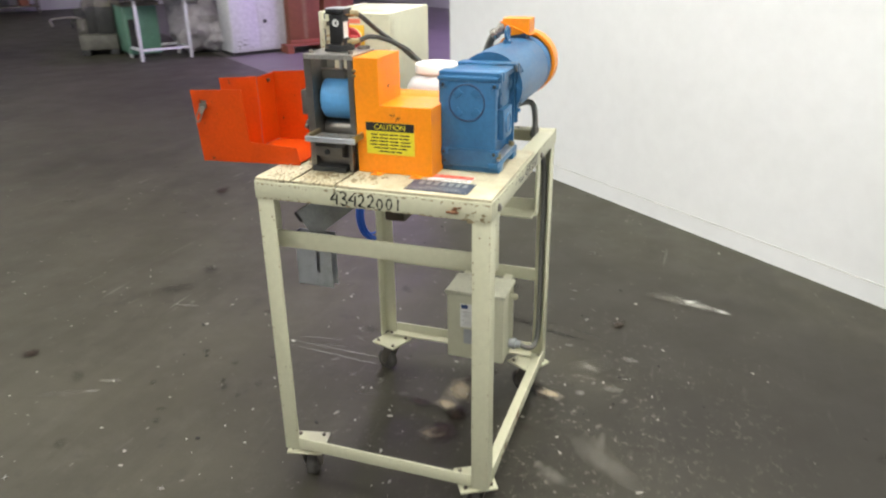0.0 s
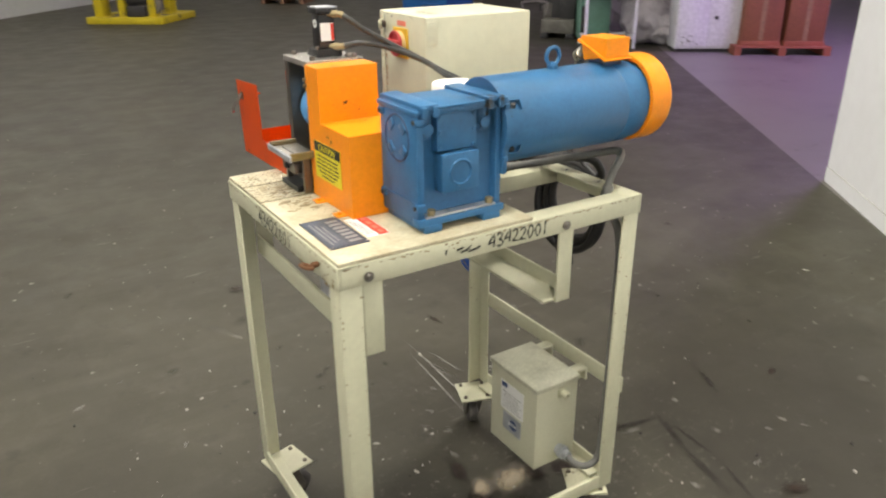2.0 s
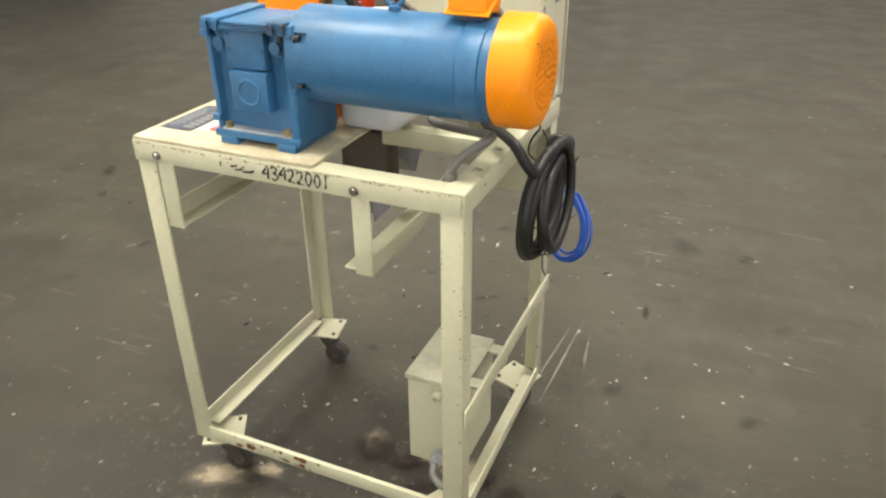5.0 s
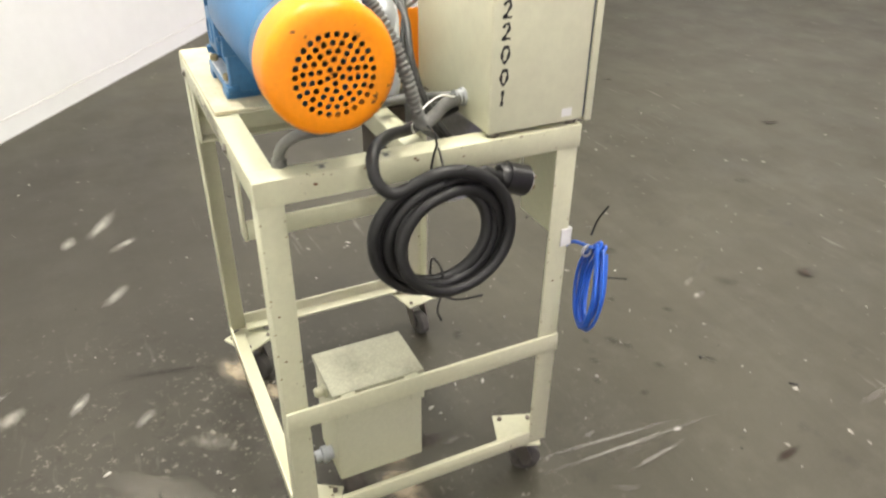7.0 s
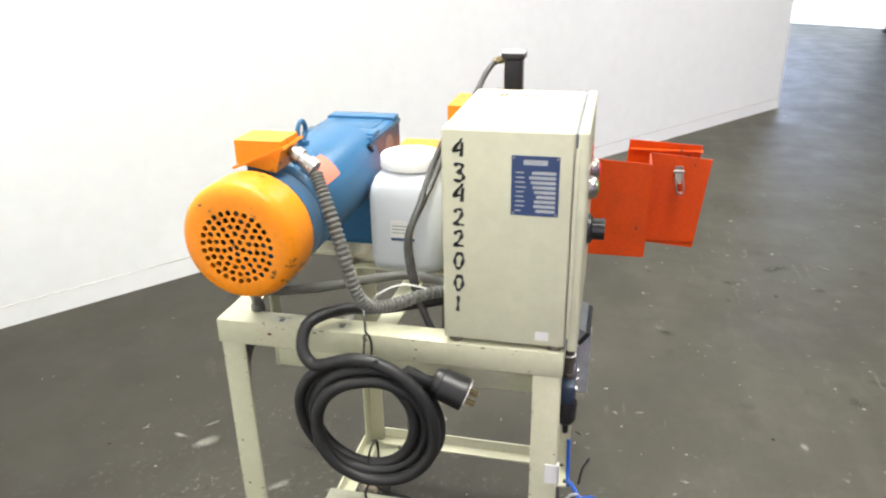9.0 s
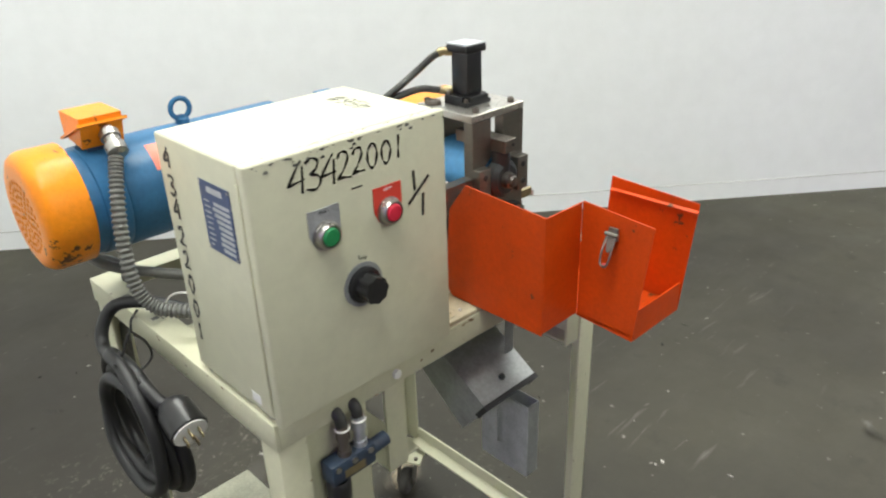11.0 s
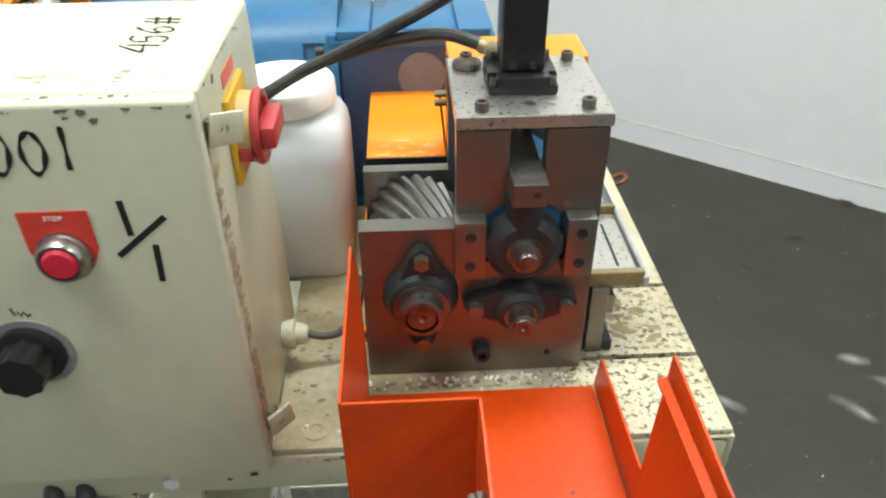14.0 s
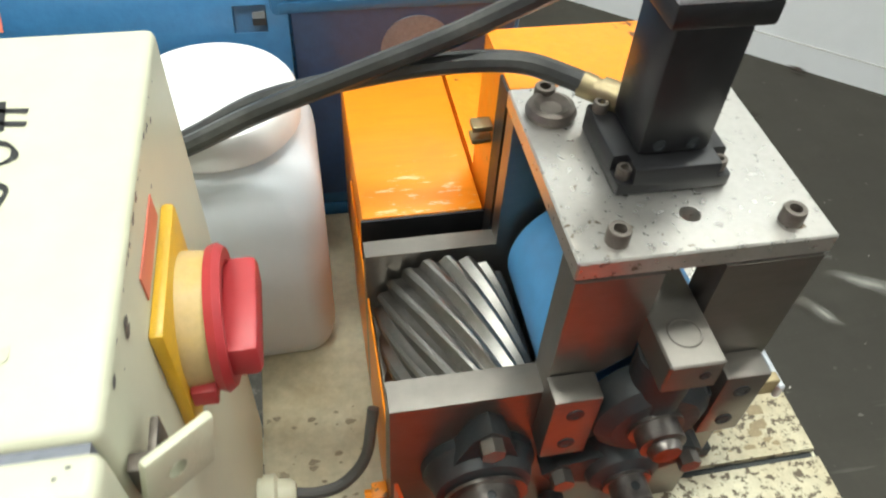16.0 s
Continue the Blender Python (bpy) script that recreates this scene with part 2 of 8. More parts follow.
def floor_material():
    """Dark, dusty concrete with scuffs, oil, pale drips and specks, and dimmer patches painted in."""
    m = bpy.data.materials.new("dusty_dark_concrete")
    m.use_nodes = True
    n, ln = m.node_tree.nodes, m.node_tree.links
    b = n["Principled BSDF"]
    co = n.new("ShaderNodeTexCoord")

    def tex(scale, detail=6.0, rough=0.6, stretch=None, turn=0.0, distortion=0.0):
        t = n.new("ShaderNodeTexNoise")
        t.inputs["Scale"].default_value, t.inputs["Detail"].default_value = scale, detail
        t.inputs["Roughness"].default_value, t.inputs["Distortion"].default_value = rough, distortion
        src = co.outputs["Object"]
        if stretch:
            mp = n.new("ShaderNodeMapping")
            mp.inputs["Scale"].default_value, mp.inputs["Rotation"].default_value = stretch, (0, 0, radians(turn))
            ln.new(src, mp.inputs["Vector"])
            src = mp.outputs["Vector"]
        ln.new(src, t.inputs["Vector"])
        return t.outputs["Fac"]

    def rng(v, lo, hi, a=0.0, c=1.0):
        r = n.new("ShaderNodeMapRange")
        for key, val in (("From Min", lo), ("From Max", hi), ("To Min", a), ("To Max", c)):
            r.inputs[key].default_value = val
        ln.new(v, r.inputs["Value"])
        return r.outputs[0]

    def mul(x, y):
        t = n.new("ShaderNodeMath")
        t.operation = "MULTIPLY"
        ln.new(x, t.inputs[0]), ln.new(y, t.inputs[1])
        return t.outputs[0]

    def mix(f, a, c):
        x = n.new("ShaderNodeMix")
        x.data_type = "RGBA"
        ln.new(f, x.inputs["Factor"])
        for sock, val in ((x.inputs["A"], a), (x.inputs["B"], c)):
            if hasattr(val, "is_output"):
                ln.new(val, sock)
            else:
                sock.default_value = (*val, 1)
        return x.outputs["Result"]

    out = mix(rng(tex(0.9, 8.0), 0.35, 0.65), (0.0405, 0.0376, 0.0250), (0.0600, 0.0556, 0.0376))
    out = mix(rng(tex(5.0, 8.0, 0.7), 0.50, 0.72, 0, 0.6), out, (0.0790, 0.0745, 0.0555))
    out = mix(rng(tex(1.0, 5.0, 0.65, (0.5, 2.2, 1.0), 35, 1.2), 0.46, 0.74, 0, 0.42), out, (0.0900, 0.086, 0.0640))
    out = mix(rng(tex(0.9, 5.0, 0.65, (2.2, 0.6, 1.0), 20, 1.3), 0.48, 0.74, 0, 0.38), out, (0.0347, 0.031, 0.0228))
    out = mix(rng(tex(7.0, 3.0, 0.6), 0.62, 0.72, 0, 0.45), out, (0.0255, 0.022, 0.0175))
    streak = mul(rng(tex(6.0, 4.0, 0.6, (0.6, 5.0, 1.0), 60, 0.3), 0.62, 0.78), rng(tex(1.3, 2.0), 0.52, 0.60))
    out = mix(streak, out, (0.20, 0.19, 0.165))
    speck = mul(rng(tex(26.0, 2.0, 0.5), 0.70, 0.74), rng(tex(1.6, 3.0), 0.40, 0.58))
    out = mix(speck, out, (0.30, 0.285, 0.25))
    out = mix(rng(tex(110.0, 3.0, 0.6), 0.35, 0.75, 0, 0.14), out, (0.082, 0.077, 0.066))
    # dimmer light beside the cart, put into the colour as two ragged dark patches
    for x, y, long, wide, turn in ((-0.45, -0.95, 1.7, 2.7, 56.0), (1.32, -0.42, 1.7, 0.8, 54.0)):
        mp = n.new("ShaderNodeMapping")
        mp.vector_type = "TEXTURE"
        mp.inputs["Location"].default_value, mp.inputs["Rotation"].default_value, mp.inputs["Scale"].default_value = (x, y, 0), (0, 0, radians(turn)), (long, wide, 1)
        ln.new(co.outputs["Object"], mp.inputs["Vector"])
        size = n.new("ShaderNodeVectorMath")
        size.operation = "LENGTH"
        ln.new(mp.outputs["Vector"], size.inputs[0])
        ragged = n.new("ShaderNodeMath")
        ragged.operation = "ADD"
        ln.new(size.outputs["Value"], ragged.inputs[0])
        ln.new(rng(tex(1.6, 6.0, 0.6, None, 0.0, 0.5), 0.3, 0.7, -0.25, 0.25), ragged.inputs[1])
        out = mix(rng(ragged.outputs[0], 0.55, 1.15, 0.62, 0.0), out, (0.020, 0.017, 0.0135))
    # trodden chalk and resin dust, and darker mottling, about the cart's foot
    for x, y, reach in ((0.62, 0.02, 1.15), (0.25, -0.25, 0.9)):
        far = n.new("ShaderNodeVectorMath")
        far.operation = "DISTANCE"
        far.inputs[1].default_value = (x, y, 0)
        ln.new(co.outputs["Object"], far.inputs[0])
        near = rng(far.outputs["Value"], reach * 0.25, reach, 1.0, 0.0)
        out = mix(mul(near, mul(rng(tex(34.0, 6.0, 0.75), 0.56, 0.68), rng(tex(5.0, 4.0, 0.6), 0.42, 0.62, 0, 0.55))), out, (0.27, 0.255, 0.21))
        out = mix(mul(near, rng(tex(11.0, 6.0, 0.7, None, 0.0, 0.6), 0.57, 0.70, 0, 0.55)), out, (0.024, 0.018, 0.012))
    ln.new(out, b.inputs["Base Color"])
    ln.new(rng(tex(3.0, 4.0), 0.3, 0.7, 0.46, 0.60), b.inputs["Roughness"])
    b.inputs["Specular IOR Level"].default_value = 0.35
    bn = n.new("ShaderNodeBump")
    bn.inputs["Strength"].default_value, bn.inputs["Distance"].default_value = 0.05, 0.002
    ln.new(tex(45.0, 3.0), bn.inputs["Height"])
    ln.new(bn.outputs[0], b.inputs["Normal"])
    return m


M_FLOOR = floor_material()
M_BAYFLOOR = mat("pale_bay_concrete", (0.150, 0.138, 0.128), 0.42, second=(0.115, 0.105, 0.098), scale=1.4, amount=0.6, grain=0.06, bump=0.1, bump_scale=60, chips=(0.07, 0.062, 0.055), chip_scale=9, chip_level=0.84)

# ---- building helpers ----
INVERSE = {}


DATUM = 0.043  # the cart's drawing has its floor this far up: its rim is 1.000 there, 0.957 above the floor
HEAD = (-0.005, -0.007)  # the head and its guard stand this far from their drawn place
FAR = 0.945  # scale of the things drawn about the hall


def thing(name, label, category, base=(0, 0, 0), turn=0.0, group="", kind="", local=False, move=(0, 0), scale=1.0):
    """An Empty at the base of a thing; its parts are given in the cart's drawing, or in its own metres (local)."""
    ob = new(name)
    ob.empty_display_size = 0.05
    x, y, z = base
    if local:
        ob.matrix_basis = pose(x, y, z, 0, 0, turn)
        INVERSE[ob.name] = Matrix.Scale(FAR * scale if kind != "structure" and "ceiling" not in name and "bay" not in name else 1.0, 4)
    else:
        ob.matrix_basis = pose(x + move[0], y + move[1], z - DATUM, 0, 0, turn)
        INVERSE[ob.name] = pose(x, y, z, 0, 0, turn).inverted()
    return tagged(ob, label, category, group, kind)


def finish(bm, name, material, smooth=35):
    bmesh.ops.recalc_face_normals(bm, faces=bm.faces)
    me = bpy.data.meshes.new(name)
    if smooth:
        for f in bm.faces:
            f.smooth = True
        for e in bm.edges:
            if len(e.link_faces) == 2 and e.calc_face_angle(3.2) > radians(smooth):
                e.smooth = False
    bm.to_mesh(me)
    bm.free()
    me.materials.append(material)
    return me


def part(name, bm, material, parent, label="", smooth=35):
    ob = new(name, finish(bm, name, material, smooth))
    ob.parent = parent
    ob.matrix_parent_inverse = INVERSE.get(parent.name, Matrix.Identity(4))
    return tagged(ob, label)


def solo(name, bm, material, label, category, kind="", group="", smooth=35):
    """A thing that is one mesh."""
    return tagged(new(name, finish(bm, name, material, smooth)), label, category, group, kind)


def on_cart(ob):
    """Lowers a one-mesh thing from the cart's drawing to its place over the floor."""
    ob.matrix_basis = pose(0, 0, -DATUM)
    return ob


def B():
    return bmesh.new()


def box(bm, x0, x1, y0, y1, z0, z1, bevel=0.0, seg=2):
    m = Matrix.LocRotScale(((x0 + x1) / 2, (y0 + y1) / 2, (z0 + z1) / 2), None, (abs(x1 - x0), abs(y1 - y0), abs(z1 - z0)))
    vs = bmesh.ops.create_cube(bm, size=1.0, matrix=m)["verts"]
    if bevel:
        es = list({e for v in vs for e in v.link_edges})
        r = bmesh.ops.bevel(bm, geom=es, offset=bevel, segments=seg, affect="EDGES", profile=0.5)
        vs = list({v for f in r["faces"] for v in f.verts} | {v for v in vs if v.is_valid})
    return vs


def boxes(*rows, bevel=0.0):
    bm = B()
    for r in rows:
        box(bm, *r, bevel=bevel)
    return bm


def cyl(bm, p0, p1, r, seg=24, r2=None, caps=True):
    p0, p1 = Vector(p0), Vector(p1)
    d = p1 - p0
    m = Matrix.Translation((p0 + p1) / 2) @ d.to_track_quat("Z", "Y").to_matrix().to_4x4()
    return bmesh.ops.create_cone(bm, cap_ends=caps, cap_tris=False, segments=seg, radius1=r, radius2=r if r2 is None else r2, depth=d.length, matrix=m)["verts"]


def ring(bm, centre, axis, r, tube, seg=32, sub=10):
    """A torus."""
    q = Vector(axis).to_track_quat("Z", "Y").to_matrix()
    c = Vector(centre)
    grid = []
    for i in range(seg):
        a = 2 * math.pi * i / seg
        row = []
        for j in range(sub):
            b = 2 * math.pi * j / sub
            row.append(bm.verts.new(c + q @ Vector(((r + tube * math.cos(b)) * math.cos(a), (r + tube * math.cos(b)) * math.sin(a), tube * math.sin(b)))))
        grid.append(row)
    for i in range(seg):
        for j in range(sub):
            bm.faces.new((grid[i][j], grid[(i + 1) % seg][j], grid[(i + 1) % seg][(j + 1) % sub], grid[i][(j + 1) % sub]))


def lathe(bm, p0, axis, profile, seg=32):
    """Turns a profile of (distance along the axis, radius) round it."""
    q = Vector(axis).to_track_quat("Z", "Y").to_matrix()
    p0 = Vector(p0)
    rows = []
    for d, r in profile:
        if r < 1e-5:
            rows.append([bm.verts.new(p0 + q @ Vector((0, 0, d)))])
        else:
            rows.append([bm.verts.new(p0 + q @ Vector((r * math.cos(2 * math.pi * i / seg), r * math.sin(2 * math.pi * i / seg), d))) for i in range(seg)])
    for a, b in zip(rows, rows[1:]):
        for i in range(seg):
            j = (i + 1) % seg
            if len(a) == 1 and len(b) > 1:
                bm.faces.new((a[0], b[i], b[j]))
            elif len(b) == 1 and len(a) > 1:
                bm.faces.new((a[i], a[j], b[0]))
            elif len(a) > 1:
                bm.faces.new((a[i], a[j], b[j], b[i]))
    return bm


def smooth_line(points, steps=8):
    """A Catmull-Rom line through the points."""
    p = [Vector(q) for q in points]
    p = [2 * p[0] - p[1], *p, 2 * p[-1] - p[-2]]
    out = []
    for i in range(1, len(p) - 2):
        for k in range(steps):
            t = k / steps
            a, b, c, d = p[i - 1 : i + 3]
            out.append(0.5 * (2 * b + (c - a) * t + (2 * a - 5 * b + 4 * c - d) * t * t + (3 * b - a - 3 * c + d) * t**3))
    return [*out, p[-2]]


def sweep(bm, line, r, sub=10, closed=False, radius=None):
    """A round tube along a line; radius(i) may vary it."""
    line = [Vector(q) for q in line]
    count = len(line)
    normal, rows = None, []
    for i, c in enumerate(line):
        a, b = line[i - 1] if i or closed else c, line[(i + 1) % count] if i < count - 1 or closed else c
        t = (b - a).normalized()
        if normal is None:
            normal = t.orthogonal().normalized()
        normal = (normal - t * normal.dot(t)).normalized()
        other = t.cross(normal)
        rr = radius(i) if radius else r
        rows.append([bm.verts.new(c + rr * (math.cos(2 * math.pi * j / sub) * normal + math.sin(2 * math.pi * j / sub) * other)) for j in range(sub)])
    for i in range(count if closed else count - 1):
        a, b = rows[i], rows[(i + 1) % count]
        for j in range(sub):
            bm.faces.new((a[j], a[(j + 1) % sub], b[(j + 1) % sub], b[j]))
    if not closed:
        bm.faces.new(list(reversed(rows[0])))
        bm.faces.new(rows[-1])
    return bm


def prism(bm, outline, axis, lo, hi):
    """Extrudes an outline (pairs in the plane across the axis) from lo to hi along the axis x, y or z."""
    def at(a, b, w):
        return {"x": (w, a, b), "y": (a, w, b), "z": (a, b, w)}[axis]
    low = [bm.verts.new(at(a, b, lo)) for a, b in outline]
    high = [bm.verts.new(at(a, b, hi)) for a, b in outline]
    bm.faces.new(low)
    bm.faces.new(list(reversed(high)))
    for i in range(len(low)):
        j = (i + 1) % len(low)
        bm.faces.new((low[i], high[i], high[j], low[j]))
    return [*low, *high]


def bevel_all(bm, offset=0.002, seg=2, angle=40):
    es = [e for e in bm.edges if len(e.link_faces) == 2 and e.calc_face_angle(0) > radians(angle)]
    bmesh.ops.bevel(bm, geom=es, offset=offset, segments=seg, affect="EDGES", profile=0.5)
    return bm


def shift(vs, m):
    for v in vs:
        v.co = m @ v.co


def hexhead(bm, p, axis, r, h):
    p, axis = Vector(p), Vector(axis).normalized()
    cyl(bm, p, p + axis * h, r, 6)


def socket_bolt(bm, p, axis, r, h):
    """A cap screw with a recessed hexagon."""
    lathe(bm, p, axis, [(0, r), (h * 0.9, r), (h, r * 0.92), (h, r * 0.55), (h * 0.45, r * 0.5), (h * 0.45, 0)], 16)


STROKES = {
    "4": [[(0.62, 1.0), (0.55, 0.95), (0.05, 0.45), (0.0, 0.38), (0.75, 0.42)], [(0.68, 0.85), (0.58, 0.0)]],
    "3": [[(0.05, 0.9), (0.4, 1.0), (0.65, 0.85), (0.5, 0.62), (0.25, 0.52), (0.6, 0.42), (0.7, 0.2), (0.45, 0.0), (0.0, 0.08)]],
    "2": [[(0.05, 0.8), (0.25, 1.0), (0.55, 0.95), (0.6, 0.7), (0.3, 0.3), (0.0, 0.05), (0.25, 0.08), (0.75, 0.02)]],
    "0": [[(0.35, 1.0), (0.1, 0.75), (0.05, 0.35), (0.25, 0.02), (0.5, 0.15), (0.65, 0.6), (0.5, 0.92), (0.35, 1.0)]],
    "1": [[(0.3, 1.05), (0.27, 0.5), (0.22, -0.05)]],
    "/": [[(0.7, 1.0), (0.0, 0.0)]],
    "5": [[(0.7, 1.0), (0.2, 0.95), (0.1, 0.55), (0.5, 0.6), (0.6, 0.3), (0.4, 0.0), (0.0, 0.1)]],
    "6": [[(0.6, 1.0), (0.2, 0.7), (0.02, 0.3), (0.2, 0.0), (0.5, 0.08), (0.6, 0.35), (0.35, 0.5), (0.08, 0.3)]],
    "#": [[(0.3, 1.0), (0.15, 0.0)], [(0.65, 1.0), (0.5, 0.0)], [(0.0, 0.65), (0.8, 0.7)], [(0.0, 0.3), (0.8, 0.35)]],
}


def handwriting(bm, text, origin, right, up, height, pen, advance=0.85, wobble=0.0):
    """Marker strokes laid on a surface as flat ribbons."""
    o, r, u = Vector(origin), Vector(right).normalized(), Vector(up).normalized()
    nrm = r.cross(u)
    rnd = random.Random(7)
    x = 0.0
    for ch in text:
        dy = rnd.uniform(-wobble, wobble)
        for stroke in STROKES.get(ch, []):
            pts = [o + r * ((x + a * 0.8) * height) + u * ((b + dy) * height) for a, b in stroke]
            line = smooth_line(pts, 5) if len(pts) > 2 else pts
            rows = []
            for i, p in enumerate(line):
                t = (line[min(i + 1, len(line) - 1)] - line[max(i - 1, 0)]).normalized()
                s = t.cross(nrm)
                w = pen * (0.8 + 0.3 * math.sin(i * 0.9))
                rows.append((bm.verts.new(p + s * w), bm.verts.new(p - s * w)))
            for a, b in zip(rows, rows[1:]):
                bm.faces.new((a[0], a[1], b[1], b[0]))
        x += advance


def write_number(parent, text, origin, right, up, height, pen, advance=0.85, label="", stacked=False, taper=0.0, rise=0.0):
    """Handwritten digits, each a part; stacked writes them one below the other; they may grow smaller and rise on the way."""
    o, r, u = Vector(origin), Vector(right).normalized(), Vector(up).normalized()
    rnd = random.Random(len(text) + int(1000 * abs(o.x)))
    for k, ch in enumerate(text):
        bm = B()
        q = o + (-u if stacked else r) * (k * advance * height) + u * (rnd.uniform(-0.06, 0.06) * height + rise * k)
        handwriting(bm, ch, q, r + u * rnd.uniform(-0.10, 0.10), u, height * rnd.uniform(0.94, 1.05) * (1 - taper * k / len(text)), pen)
        part("marker_digit", bm, M_INK, parent, label or "black handwritten marker digit")


def pen_line(bm, points, normal, pen):
    """One marker stroke along straight pieces."""
    pts, nrm = [Vector(q) for q in points], Vector(normal)
    rows = []
    for i, q in enumerate(pts):
        t = (pts[min(i + 1, len(pts) - 1)] - pts[max(i - 1, 0)]).normalized()
        side = t.cross(nrm) * pen
        rows.append((bm.verts.new(q + side), bm.verts.new(q - side)))
    for a, b in zip(rows, rows[1:]):
        bm.faces.new((a[0], a[1], b[1], b[0]))


def lettering(text, size, material, parent, matrix, label="", name="lettering", align="CENTER"):
    """Printed words as a flat mesh made from the built-in font."""
    cu = bpy.data.curves.new(name, "FONT")
    cu.body, cu.size, cu.align_x, cu.align_y, cu.extrude = text, size, align, "CENTER", 0.0002
    tmp = bpy.data.objects.new(name, cu)
    me = bpy.data.meshes.new_from_object(tmp)
    bpy.data.objects.remove(tmp)
    bpy.data.curves.remove(cu)
    me.transform(matrix)
    me.materials.clear()
    me.materials.append(material)
    ob = new(name, me)
    ob.parent = parent
    ob.matrix_parent_inverse = INVERSE.get(parent.name, Matrix.Identity(4))
    return tagged(ob, label)


def facing(origin, right, up):
    """A matrix whose x and y lie along right and up on a surface."""
    r, u = Vector(right).normalized(), Vector(up).normalized()
    n = r.cross(u)
    return Matrix(((r.x, u.x, n.x, origin[0]), (r.y, u.y, n.y, origin[1]), (r.z, u.z, n.z, origin[2]), (0, 0, 0, 1)))

# ---- the hall ----
def wall(name, u0, v0, u1, v1, thick, height, material, label, side=1):
    """A wall between two places of the hall, its thickness on the far side."""
    a, b = hall(u0, v0), hall(u1, v1)
    d = (b - a).normalized()
    n = Vector((-d.y, d.x, 0)) * thick * side
    bm = B()
    prism(bm, [(p.x, p.y) for p in (a, b, b + n, a + n)], "z", 0, height)
    return solo(name, bm, material, label, "wall", "structure", smooth=0)


def base_board(name, u0, v0, u1, v1, side=1):
    a, b = hall(u0, v0), hall(u1, v1)
    d = (b - a).normalized()
    n = Vector((-d.y, d.x, 0)) * -0.005 * side
    bm = B()
    prism(bm, [(p.x, p.y) for p in (a, b, b + n, a + n)], "z", 0, 0.095)
    board = solo(name, bm, M_WALL, "white painted baseboard with a dusty top edge", "baseboard", "structure")
    bm = B()
    prism(bm, [(p.x, p.y) for p in (a, b, b + n * 1.15, a + n * 1.15)], "z", 0.0951, 0.0962)
    part("dust_line", bm, M_DUSTLINE, board, "thin grey line of dust")
    return board


bm = B()
prism(bm, [tuple(hall(u, v).xy) for u, v in ((-24, -2.29), (24, -2.29), (24, 16), (-24, 16))], "z", -0.15, 0.0)
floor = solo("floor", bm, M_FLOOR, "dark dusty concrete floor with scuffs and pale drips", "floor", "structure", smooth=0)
bm = B()
prism(bm, [tuple(hall(u, v).xy) for u, v in ((-24, -12), (24, -12), (24, -2.29), (-24, -2.29))], "z", -0.15, 0.0)
solo("bay_floor", bm, M_BAYFLOOR, "paler concrete floor of the side bay", "floor", "structure", smooth=0)

wall("wall_a", -2.10, -2.15, 3.70, -2.33, 0.16, CEIL, M_WALL, "plain white painted partition wall", side=-1)
wall("wall_b", -1.88, -2.15, -1.84, 5.95, 0.16, CEIL, M_WALL, "plain white painted partition wall", side=1)
base_board("baseboard_a", -1.87, -2.157, 3.70, -2.33, side=-1)
base_board("baseboard_b", -1.88, -2.13, -1.84, 5.95, side=1)
wall("wall_far", 1.0, 9.99, 21.0, 9.99, 0.2, CEIL, M_FARWALL, "pale grey painted warehouse wall", side=1)
wall("wall_end", 20.3, 9.99, 20.3, -9.0, 0.2, CEIL, M_FARWALL, "pale grey painted warehouse wall", side=1)
wall("wall_side", 20.5, -9.0, -2.2, -9.0, 0.2, CEIL, M_FARWALL, "pale grey painted warehouse wall", side=1)
# wall added to give the darkness of the dock recess
wall("wall_dark", -1.3, 11.7, 1.2, 11.7, 0.2, CEIL, M_RECESS_SHADE, "near-black wall added for the unlit dock recess", side=1)
sky_bm = B()
prism(sky_bm, [tuple(hall(u, v).xy) for u, v in ((-10.0, 12.35), (-3.6, 13.0), (-3.6, 13.1), (-10.0, 12.45))], "z", 0.0, 3.6)
solo("backdrop", sky_bm, M_SKY, "overcast daylight beyond the open dock door", "sky", "structure", smooth=0)
wall("wall_back", -2.2, -9.0, -2.2, -2.42, 0.2, CEIL, M_FARWALL, "pale grey painted warehouse wall", side=1)
bm = B()
prism(bm, [tuple(hall(u, v).xy) for u, v in ((-13, -9.2), (20.5, -9.2), (20.5, 14), (-13, 14))], "z", CEIL, CEIL + 0.1)
solo("ceiling", bm, M_CEIL, "white painted warehouse ceiling", "ceiling", "structure", smooth=0)
for u, v, watts in LAMPS:
    fixture = thing("ceiling_light", "white fluorescent ceiling light with a bright diffuser", "ceiling light", hall(u, v, CEIL), TURN, "ceiling lights", local=True)
    part("housing", boxes((-1.25, 1.25, -0.28, 0.28, -0.12, 0.0)), M_CAP, fixture)
    part("diffuser", boxes((-1.2, 1.2, -0.24, 0.24, -0.15, -0.12)), M_TUBE, fixture)
# housing and rods made up to carry the added violet lamp
bay = thing("added_bay_lamp", "unseen violet lamp added to tint the side bay", "hanging lamp", hall(7.6, -5.4, CEIL), TURN, local=True)
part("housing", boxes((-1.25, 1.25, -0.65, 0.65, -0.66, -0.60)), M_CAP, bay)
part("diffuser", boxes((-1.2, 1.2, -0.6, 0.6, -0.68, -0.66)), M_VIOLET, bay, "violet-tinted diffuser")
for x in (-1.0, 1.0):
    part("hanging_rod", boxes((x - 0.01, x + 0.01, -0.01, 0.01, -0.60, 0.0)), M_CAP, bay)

# ---- the cart ----
L, W, TOP = 0.755, 0.622, 1.0
cart = thing("steel_cart", "cream-painted welded angle-iron cart on casters, chipped", "cart", (L / 2, W / 2, 0))


